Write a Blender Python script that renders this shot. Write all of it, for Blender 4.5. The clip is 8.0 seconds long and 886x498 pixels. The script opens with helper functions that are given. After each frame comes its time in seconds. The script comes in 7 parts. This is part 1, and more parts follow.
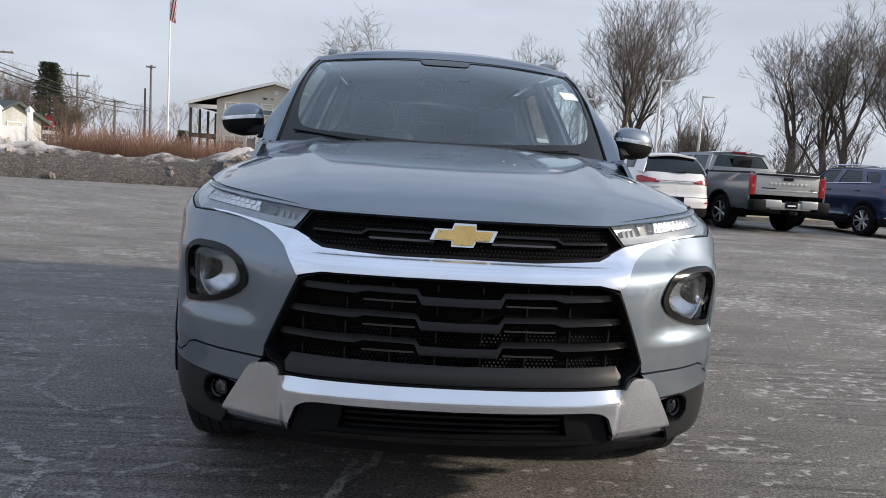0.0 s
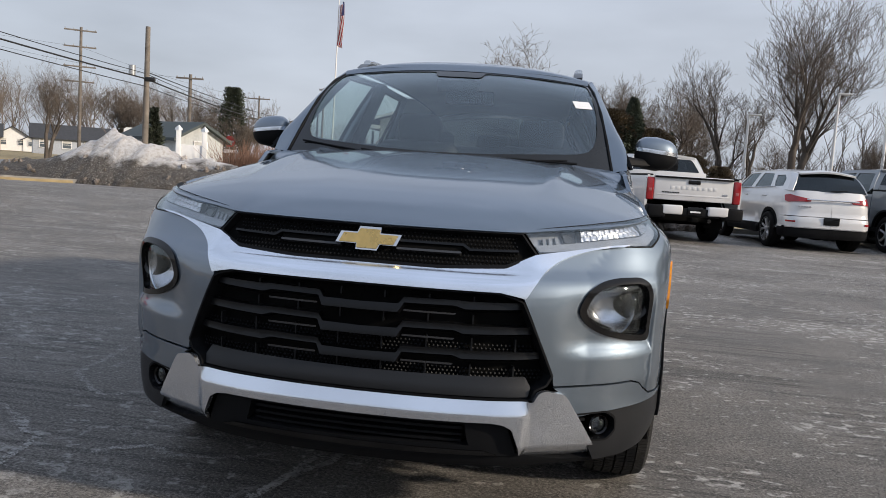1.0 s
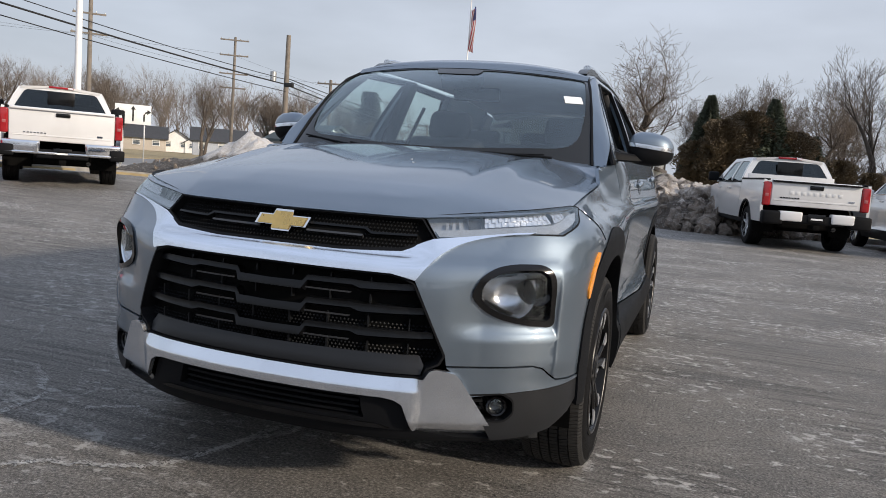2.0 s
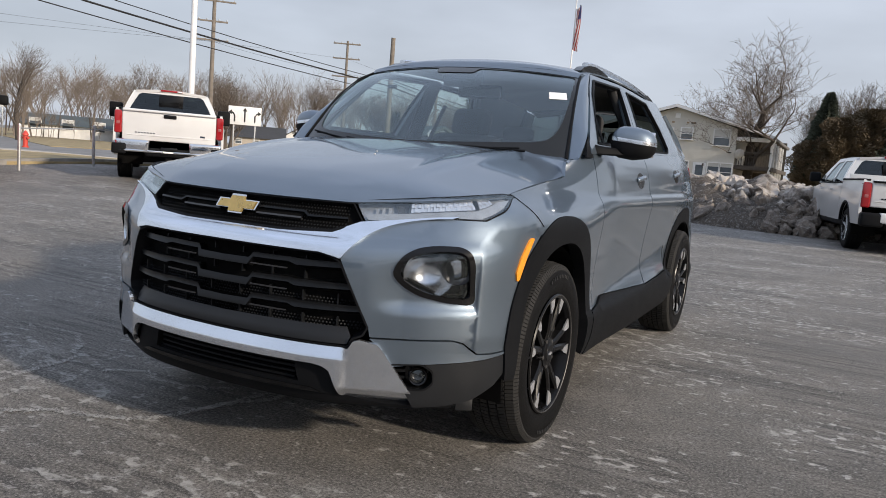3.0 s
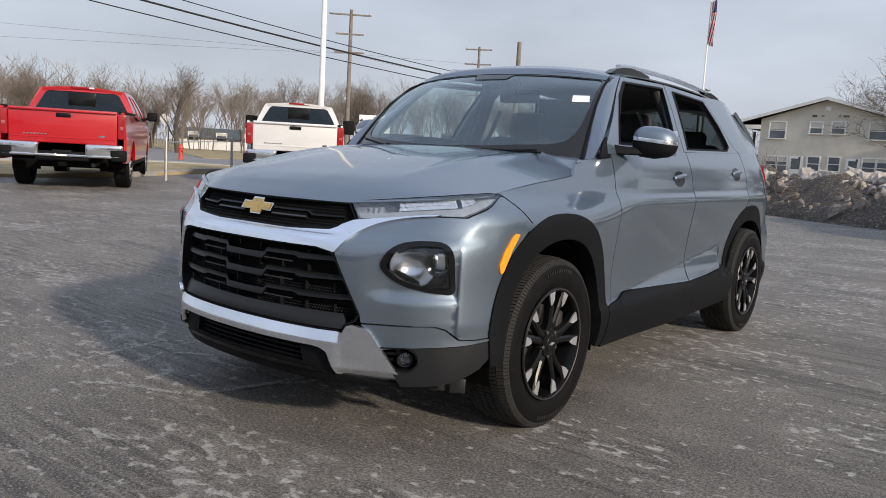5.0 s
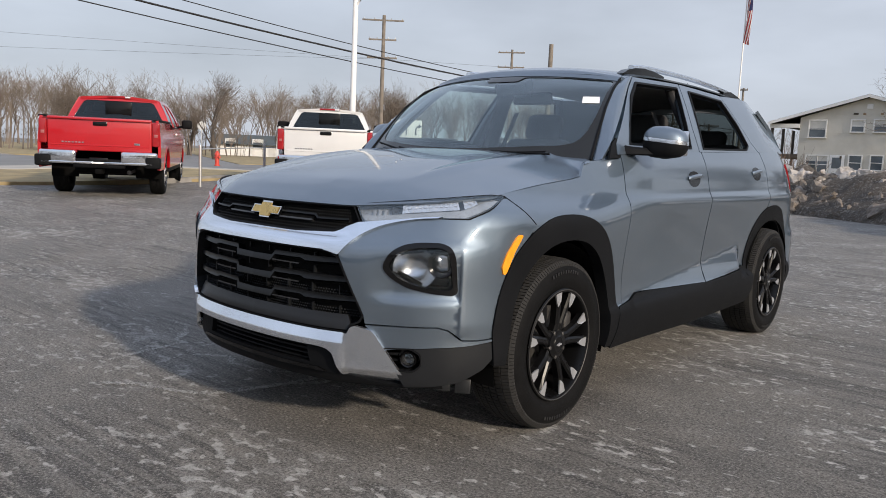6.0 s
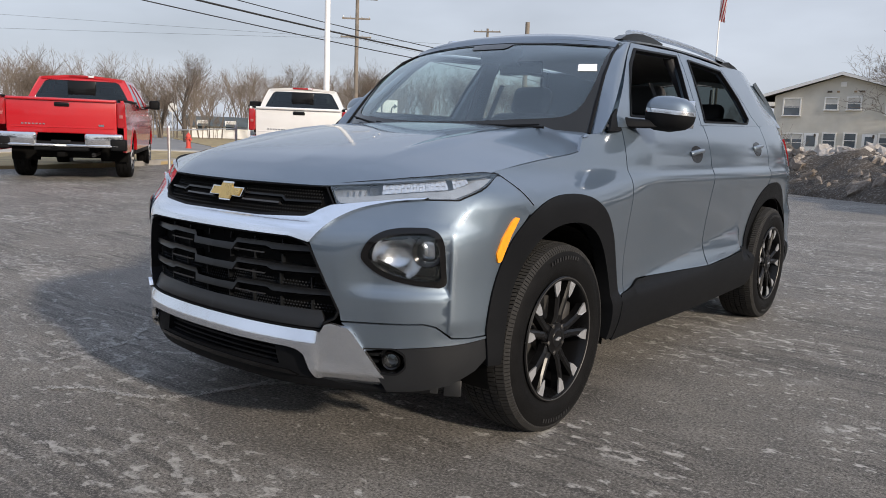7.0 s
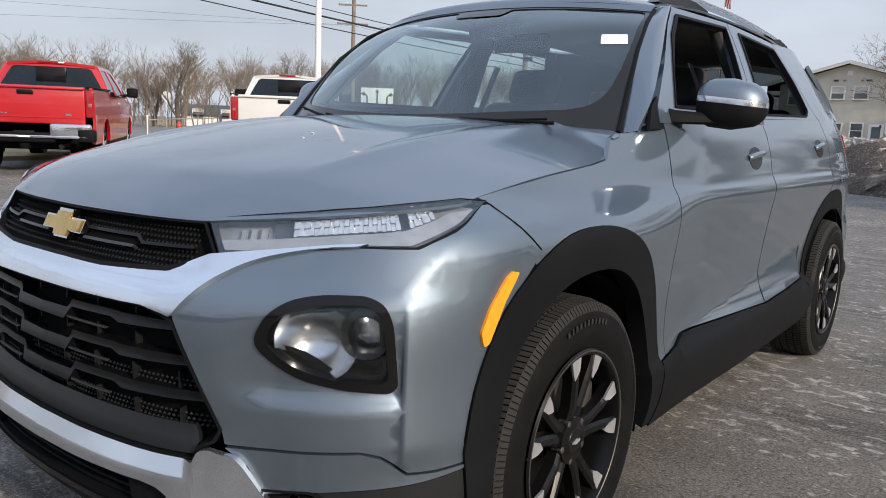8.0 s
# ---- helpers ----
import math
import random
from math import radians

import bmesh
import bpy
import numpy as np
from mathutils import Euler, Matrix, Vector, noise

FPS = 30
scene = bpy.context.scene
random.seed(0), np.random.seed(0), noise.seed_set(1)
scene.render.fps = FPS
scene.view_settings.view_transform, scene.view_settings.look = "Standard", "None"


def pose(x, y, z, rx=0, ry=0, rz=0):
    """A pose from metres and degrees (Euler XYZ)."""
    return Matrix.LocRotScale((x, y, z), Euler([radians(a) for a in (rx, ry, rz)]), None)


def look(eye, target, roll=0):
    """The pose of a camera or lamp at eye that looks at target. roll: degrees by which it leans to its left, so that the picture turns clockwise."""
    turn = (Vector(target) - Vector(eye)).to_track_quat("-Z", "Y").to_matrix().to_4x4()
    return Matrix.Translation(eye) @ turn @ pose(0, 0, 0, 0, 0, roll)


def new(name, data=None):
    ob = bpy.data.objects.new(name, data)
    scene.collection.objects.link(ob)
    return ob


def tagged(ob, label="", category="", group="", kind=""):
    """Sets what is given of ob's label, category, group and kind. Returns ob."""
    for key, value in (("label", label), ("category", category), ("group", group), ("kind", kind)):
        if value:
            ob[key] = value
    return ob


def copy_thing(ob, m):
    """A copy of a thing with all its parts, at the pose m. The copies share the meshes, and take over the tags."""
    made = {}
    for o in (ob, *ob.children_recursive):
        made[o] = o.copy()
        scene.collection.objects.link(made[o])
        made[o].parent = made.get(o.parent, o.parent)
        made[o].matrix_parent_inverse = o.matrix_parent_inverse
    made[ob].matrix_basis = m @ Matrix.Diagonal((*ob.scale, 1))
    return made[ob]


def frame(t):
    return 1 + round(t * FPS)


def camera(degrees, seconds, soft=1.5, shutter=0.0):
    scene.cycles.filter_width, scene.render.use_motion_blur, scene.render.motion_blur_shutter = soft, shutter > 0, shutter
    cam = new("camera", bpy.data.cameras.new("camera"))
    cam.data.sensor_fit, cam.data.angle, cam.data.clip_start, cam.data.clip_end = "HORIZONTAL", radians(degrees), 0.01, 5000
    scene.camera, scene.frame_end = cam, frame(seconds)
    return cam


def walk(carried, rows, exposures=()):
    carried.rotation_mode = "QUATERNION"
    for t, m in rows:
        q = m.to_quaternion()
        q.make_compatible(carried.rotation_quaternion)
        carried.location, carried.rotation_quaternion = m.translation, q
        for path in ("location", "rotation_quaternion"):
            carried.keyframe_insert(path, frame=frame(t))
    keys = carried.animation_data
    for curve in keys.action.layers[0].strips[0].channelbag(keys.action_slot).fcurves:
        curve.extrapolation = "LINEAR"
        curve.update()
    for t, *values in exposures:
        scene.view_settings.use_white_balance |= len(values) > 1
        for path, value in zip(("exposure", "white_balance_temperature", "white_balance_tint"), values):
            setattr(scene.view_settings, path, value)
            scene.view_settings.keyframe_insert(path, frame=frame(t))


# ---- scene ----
cam = camera(60.1, 8.0, soft=0.9)
PATH = [
    (0, (-0.182, -1.967, 1.037), (-0.059, 0.017, 0.819), 3.5),
    (0.5, (0.183, -1.945, 1.034), (0.095, 0.043, 0.837), 3.7),
    (1, (0.52, -1.949, 1.042), (0.219, 0.018, 0.845), 3.8),
    (1.5, (0.853, -1.966, 1.053), (0.363, -0.037, 0.85), 4.2),
    (2, (1.189, -1.898, 1.042), (0.545, -0.017, 0.83), 4.4),
    (2.2, (1.315, -1.897, 1.047), (0.621, -0.034, 0.828), 4.3),
    (3.3, (1.922, -1.845, 1.055), (0.949, -0.113, 0.82), 4.6),
    (3.5, (1.996, -1.836, 1.061), (0.987, -0.125, 0.824), 4.5),
    (4, (2.128, -1.856, 1.069), (1.052, -0.188, 0.824), 4.3),
    (4.5, (2.239, -1.83, 1.081), (1.099, -0.207, 0.831), 3.8),
    (6, (2.45, -1.743, 1.086), (1.172, -0.224, 0.844), 2.5),
    (6.5, (2.423, -1.701, 1.076), (1.16, -0.172, 0.816), 2.3),
    (7, (2.212, -1.507, 1.057), (0.986, 0.047, 0.769), 2.1),
    (7.5, (1.94, -1.17, 1.076), (0.731, 0.393, 0.767), 2.0),
    (8, (1.692, -0.707, 1.092), (0.471, 0.845, 0.776), 2.2),
]
walk(cam, [(t, look(eye, target, roll)) for t, eye, target, roll in PATH],
     [(0, .06), (1, -.13), (2, -.03), (3.5, -.05), (6, -.06), (7, 0.0), (8, .06)])

# ---- sky and sun: a hazy winter afternoon, sun low on the driver's side ----
SUN_ELEV, SUN_AZ = radians(22), math.atan2(.985, -.174)  # azimuth from +y towards +x
world = bpy.data.worlds.new("hazy_sky")
scene.world = world
world.use_nodes = True
wn = world.node_tree.nodes
wl = world.node_tree.links
wn.clear()
sky = wn.new("ShaderNodeTexSky")
sky.sky_type, sky.sun_disc = "NISHITA", False
sky.sun_elevation, sky.sun_rotation = SUN_ELEV, SUN_AZ
sky.air_density, sky.dust_density, sky.ozone_density = 1.0, 3.0, 1.5
wbg = wn.new("ShaderNodeBackground")
wbg.inputs["Strength"].default_value = 0.110
wmix = wn.new("ShaderNodeMix")
wmix.data_type = "RGBA"
wmix.inputs[0].default_value = 0.72
haze = wn.new("ShaderNodeRGB")
haze.outputs[0].default_value = (5.98, 6.45, 7.38, 1)
wout = wn.new("ShaderNodeOutputWorld")
wl.new(sky.outputs[0], wmix.inputs[6])
wtc = wn.new("ShaderNodeTexCoord")
wmap = wn.new("ShaderNodeMapping")
wmap.inputs["Scale"].default_value = (1.0, 1.0, 3.2)
wnoise = wn.new("ShaderNodeTexNoise")
wnoise.inputs["Scale"].default_value, wnoise.inputs["Detail"].default_value = 2.2, 5
wrange = wn.new("ShaderNodeMapRange")
wrange.inputs["From Min"].default_value, wrange.inputs["From Max"].default_value = .30, .72
wrange.inputs["To Min"].default_value, wrange.inputs["To Max"].default_value = .80, 1.20
wmul = wn.new("ShaderNodeMix")
wmul.data_type, wmul.blend_type = "RGBA", "MULTIPLY"
wmul.inputs[0].default_value = 1.0
# the haze thins towards the zenith
wsep = wn.new("ShaderNodeSeparateXYZ")
wl.new(wtc.outputs["Generated"], wsep.inputs[0])
wthin = wn.new("ShaderNodeMapRange")
wthin.inputs["From Min"].default_value, wthin.inputs["From Max"].default_value = .05, .85
wthin.inputs["To Min"].default_value, wthin.inputs["To Max"].default_value = .82, .74
wl.new(wsep.outputs[2], wthin.inputs["Value"])
wl.new(wthin.outputs[0], wmix.inputs[0])
wl.new(wtc.outputs["Generated"], wmap.inputs["Vector"])
wl.new(wmap.outputs[0], wnoise.inputs["Vector"])
wl.new(wnoise.outputs["Fac"], wrange.inputs["Value"])
high = wn.new("ShaderNodeRGB")
high.outputs[0].default_value = (6.9, 8.0, 10.3, 1)
wrise = wn.new("ShaderNodeMapRange")
wrise.inputs["From Min"].default_value, wrise.inputs["From Max"].default_value = .20, .75
wl.new(wsep.outputs[2], wrise.inputs["Value"])
wup = wn.new("ShaderNodeMix")
wup.data_type = "RGBA"
wl.new(wrise.outputs[0], wup.inputs[0])
wl.new(haze.outputs[0], wup.inputs[6])
wl.new(high.outputs[0], wup.inputs[7])
wl.new(wup.outputs[2], wmul.inputs[6])
wl.new(wrange.outputs[0], wmul.inputs[7])
wl.new(wmul.outputs[2], wmix.inputs[7])
wl.new(wmix.outputs[2], wbg.inputs[0])
wl.new(wbg.outputs[0], wout.inputs[0])
sun = new("sun", bpy.data.lights.new("sun", "SUN"))
sun.data.energy, sun.data.angle, sun.data.color = 4.2, radians(3), (1.0, .865, .71)
sun.matrix_world = look((math.sin(SUN_AZ) * math.cos(SUN_ELEV) * 50, math.cos(SUN_AZ) * math.cos(SUN_ELEV) * 50, math.sin(SUN_ELEV) * 50), (0, 0, 0))
scene.view_settings.exposure = 0.0

# ---- materials ----
MATS = {}


def mat(name, color, rough=.5, metal=0.0, vary=.12, scale=6.0, bump=0.0, bump_scale=120.0, coat=0.0, fine=0.0, spread=0.0, **extra):
    """A node material: base colour with noise at two scales, roughness that follows it, and a fine relief."""
    if name in MATS:
        return MATS[name]
    m = bpy.data.materials.new(name)
    m.use_nodes = True
    t = m.node_tree
    p = t.nodes["Principled BSDF"]
    p.inputs["Roughness"].default_value, p.inputs["Metallic"].default_value = rough, metal
    p.inputs["Coat Weight"].default_value, p.inputs["Coat Roughness"].default_value = coat, .05
    tc = t.nodes.new("ShaderNodeTexCoord")
    n = t.nodes.new("ShaderNodeTexNoise")
    n.inputs["Scale"].default_value, n.inputs["Detail"].default_value = scale, 6
    t.links.new(tc.outputs["Object"], n.inputs["Vector"])
    n2 = t.nodes.new("ShaderNodeTexNoise")
    n2.inputs["Scale"].default_value, n2.inputs["Detail"].default_value = bump_scale, 3
    t.links.new(tc.outputs["Object"], n2.inputs["Vector"])
    add = t.nodes.new("ShaderNodeMath")
    add.operation = "MULTIPLY_ADD"
    t.links.new(n2.outputs["Fac"], add.inputs[0])
    add.inputs[1].default_value = fine
    t.links.new(n.outputs["Fac"], add.inputs[2])
    ramp = t.nodes.new("ShaderNodeMapRange")
    ramp.inputs["From Min"].default_value, ramp.inputs["From Max"].default_value = .3 + fine * .4, .7 + fine * .6
    ramp.inputs["To Min"].default_value, ramp.inputs["To Max"].default_value = 1 - vary, 1 + vary
    t.links.new(add.outputs[0], ramp.inputs["Value"])
    hue = t.nodes.new("ShaderNodeMix")
    hue.data_type, hue.blend_type = "RGBA", "MULTIPLY"
    hue.inputs[0].default_value = 1
    hue.inputs[6].default_value = (*color, 1)
    t.links.new(ramp.outputs[0], hue.inputs[7])
    out = hue.outputs[2]
    if spread:
        oi = t.nodes.new("ShaderNodeObjectInfo")
        mr = t.nodes.new("ShaderNodeMapRange")
        mr.inputs["To Min"].default_value, mr.inputs["To Max"].default_value = 1 - spread, 1 + spread
        t.links.new(oi.outputs["Random"], mr.inputs["Value"])
        h2 = t.nodes.new("ShaderNodeMix")
        h2.data_type, h2.blend_type = "RGBA", "MULTIPLY"
        h2.inputs[0].default_value = 1
        t.links.new(out, h2.inputs[6])
        t.links.new(mr.outputs[0], h2.inputs[7])
        out = h2.outputs[2]
    t.links.new(out, p.inputs["Base Color"])
    rr = t.nodes.new("ShaderNodeMapRange")
    rr.inputs["To Min"].default_value, rr.inputs["To Max"].default_value = rough * .85, min(1, rough * 1.15)
    t.links.new(n.outputs["Fac"], rr.inputs["Value"])
    t.links.new(rr.outputs[0], p.inputs["Roughness"])
    if bump:
        b = t.nodes.new("ShaderNodeBump")
        b.inputs["Strength"].default_value, b.inputs["Distance"].default_value = bump, .004
        t.links.new(n2.outputs["Fac"], b.inputs["Height"])
        t.links.new(b.outputs[0], p.inputs["Normal"])
    for k, v in extra.items():
        p.inputs[k.replace("_", " ")].default_value = v
    MATS[name] = m
    return m


def glass(name, tint, rough=0.0, ior=1.5, gain=1.0):
    """Thin glass: tinted see-through with a Fresnel gloss."""
    if name in MATS:
        return MATS[name]
    m = bpy.data.materials.new(name)
    m.use_nodes = True
    t = m.node_tree
    t.nodes.clear()
    o = t.nodes.new("ShaderNodeOutputMaterial")
    mix = t.nodes.new("ShaderNodeMixShader")
    tr = t.nodes.new("ShaderNodeBsdfTransparent")
    tr.inputs[0].default_value = (*tint, 1)
    gl = t.nodes.new("ShaderNodeBsdfGlossy")
    gl.inputs["Roughness"].default_value = rough
    gl.inputs["Color"].default_value = (.88, .97, 1.0, 1)
    fr = t.nodes.new("ShaderNodeLayerWeight")
    power = t.nodes.new("ShaderNodeMath")
    power.operation = "POWER"
    power.inputs[1].default_value = 4.0
    t.links.new(fr.outputs["Facing"], power.inputs[0])
    mul = t.nodes.new("ShaderNodeMath")
    mul.operation, mul.use_clamp = "MULTIPLY_ADD", True
    mul.inputs[1].default_value, mul.inputs[2].default_value = .85, .045 * gain
    t.links.new(power.outputs[0], mul.inputs[0])
    t.links.new(mul.outputs[0], mix.inputs[0])
    t.links.new(tr.outputs[0], mix.inputs[1])
    t.links.new(gl.outputs[0], mix.inputs[2])
    t.links.new(mix.outputs[0], o.inputs[0])
    MATS[name] = m
    return m


def paint(name, color, metal=.0, rough=.35, ior=1.75, sheen=.05):
    return mat(name, color, rough, metal, vary=.04, scale=2.0, coat=1.0, bump=.02, bump_scale=900, Coat_IOR=ior, Coat_Roughness=sheen)


PAINT = paint("steel_grey_paint", (.128, .167, .212), .80, .49, 2.0, .055)
BLACK_PLASTIC = mat("black_plastic", (.0068, .0073, .0085), .58, vary=.15, bump=.12, bump_scale=700, Specular_IOR_Level=.10)
GRILLE = mat("grille_plastic", (.0048, .0052, .006), .30, vary=.1, bump=.05, bump_scale=600, Specular_IOR_Level=.28)
FRIT = mat("black_glass_edge", (.016, .017, .018), .12, vary=.1, Specular_IOR_Level=.4)
GLOSS_BLACK = mat("gloss_black", (.0045, .0045, .005), .14, vary=.1, Specular_IOR_Level=.35)
DARK_GREY = mat("dark_grey_plastic", (.013, .014, .016), .40, vary=.1, bump=.06, bump_scale=700, Specular_IOR_Level=.35)
SATIN = mat("satin_silver", (.76, .80, .86), .19, .95, vary=.05, scale=3, bump=.005, bump_scale=300)
CHROME = mat("chrome", (.75, .76, .78), .10, 1.0, vary=.04)
GOLD = mat("gold_enamel", (.60, .42, .15), .28, .70, vary=.12, scale=40, bump=.1, bump_scale=400, coat=.4)
RUBBER = mat("tyre_rubber", (.0060, .0060, .0064), .62, vary=.25, scale=18, bump=.2, bump_scale=500, Specular_IOR_Level=.10)
TREAD = mat("dusty_tread", (.0160, .0155, .0150), .85, vary=.3, scale=25, bump=.3, bump_scale=300)
RIM_BLACK = mat("rim_black", (.005, .005, .0055), .28, vary=.1, Specular_IOR_Level=.22)
RIM_SILVER = mat("machined_alloy", (.60, .61, .63), .30, .7, vary=.06, scale=30)
STEEL = mat("brake_steel", (.12, .115, .11), .45, .8, vary=.2, scale=20)
INTERIOR = mat("black_interior", (.026, .026, .028), .75, vary=.2, scale=12, bump=.2, bump_scale=500)
LINER = mat("wheel_liner", (.004, .004, .004), .95, vary=.3, scale=12, Specular_IOR_Level=.1)
AMBER = mat("amber_lens", (.95, .34, .015), .14, vary=.08, scale=60, bump=.3, bump_scale=260, coat=.6)
RED_LENS = mat("red_lens", (.30, .008, .012), .12, vary=.1, coat=.7)
WHITE_LENS = mat("white_lens", (.66, .69, .73), .2, vary=.1, coat=.6)
LAMP_DARK = mat("lamp_housing", (.05, .052, .056), .25, .3, vary=.2, coat=.4)
GLASS = glass("windscreen_glass", (.78, .90, .87), 0, 1.5, 3.3)
SIDE_GLASS = glass("side_glass", (.70, .76, .74), 0, 1.5, 1.2)
PRIVACY = glass("privacy_glass", (.10, .12, .12), 0, 1.5, 1.3)
LENS = glass("clear_lens", (.93, .94, .95), .02, 1.5, 1.3)
BOWL = mat("headlamp_bowl", (.66, .68, .71), .22, .95, vary=.1, scale=40, bump=.06, bump_scale=40)
EDGE_GREY = mat("grey_plastic_edge", (.034, .035, .038), .35, vary=.1)
GUIDE = mat("light_bar_lens", (.26, .28, .31), .22, vary=.15, scale=30, coat=.5)
STUD = mat("grille_stud", (.011, .012, .0135), .36, vary=.1, Specular_IOR_Level=.22)
REFLECTOR = mat("lamp_reflector", (.72, .73, .75), .24, .75, vary=.15, scale=60, bump=.5, bump_scale=140)
DRL_LENS = glass("running_lamp_lens", (.93, .94, .95), .02, 1.5, 2.6)
DRL_BACK = mat("lamp_silver", (.30, .315, .34), .3, .45, vary=.2, scale=30)
PAPER = mat("white_paper", (.8, .8, .8), .6, vary=.03)

# ---- mesh helpers ----
from mathutils import geometry


def link_mesh(name, verts, faces, material, parent=None, label="", smooth_faces=True, normals=None):
    me = bpy.data.meshes.new(name)
    me.from_pydata([tuple(map(float, v)) for v in verts], [], [tuple(map(int, f)) for f in faces])
    me.materials.append(material)
    if smooth_faces:
        me.shade_smooth()
    if normals is not None:
        me.normals_split_custom_set([tuple(map(float, n)) for n in normals])
    ob = new(name, me)
    if parent is not None:
        ob.parent = parent
    if label:
        ob["label"] = label
    return ob


def part(name, bm, material, parent=None, label="", soft=True, angle=40):
    me = bpy.data.meshes.new(name)
    bmesh.ops.recalc_face_normals(bm, faces=bm.faces)
    bm.to_mesh(me)
    bm.free()
    me.materials.append(material)
    if soft:
        me.shade_smooth()
        me.set_sharp_from_angle(angle=radians(angle))
    ob = new(name, me)
    if parent is not None:
        ob.parent = parent
    if label:
        ob["label"] = label
    return ob


def thing(name, label, category, group="", kind="", at=None):
    e = new(name)
    e.empty_display_size = .2
    if at is not None:
        e.matrix_world = at
    return tagged(e, label, category, group, kind)


def inside(q, poly):
    """Which of the points q lie in the polygon."""
    x, y = q[:, 0], q[:, 1]
    hit = np.zeros(len(q), bool)
    for (x0, y0), (x1, y1) in zip(poly, np.roll(poly, -1, 0)):
        cross = (y0 > y) != (y1 > y)
        with np.errstate(divide="ignore", invalid="ignore"):
            hit ^= cross & (x < (x1 - x0) * (y - y0) / (y1 - y0 if y1 != y0 else 1e-12) + x0)
    return hit


def rounded(pts, r=.012, n=4):
    """A closed outline with its corners rounded."""
    p, out = np.array(pts, float), []
    for i in range(len(p)):
        a, b, c = p[i - 1], p[i], p[(i + 1) % len(p)]
        l0, l1 = np.linalg.norm(a - b), np.linalg.norm(c - b)
        k = min(r, .45 * l0, .45 * l1)
        s, e = b + (a - b) / max(l0, 1e-9) * k, b + (c - b) / max(l1, 1e-9) * k
        for t in np.linspace(0, 1, n):
            out.append((1 - t) ** 2 * s + 2 * t * (1 - t) * b + t * t * e)
    return np.array(out)


def dense(poly, res):
    out = []
    for a, b in zip(poly, np.roll(poly, -1, 0)):
        k = max(1, int(math.ceil(np.linalg.norm(b - a) / res)))
        out += [a + (b - a) * i / k for i in range(k) if np.linalg.norm(b - a) > 1e-6]
    return np.array(out)


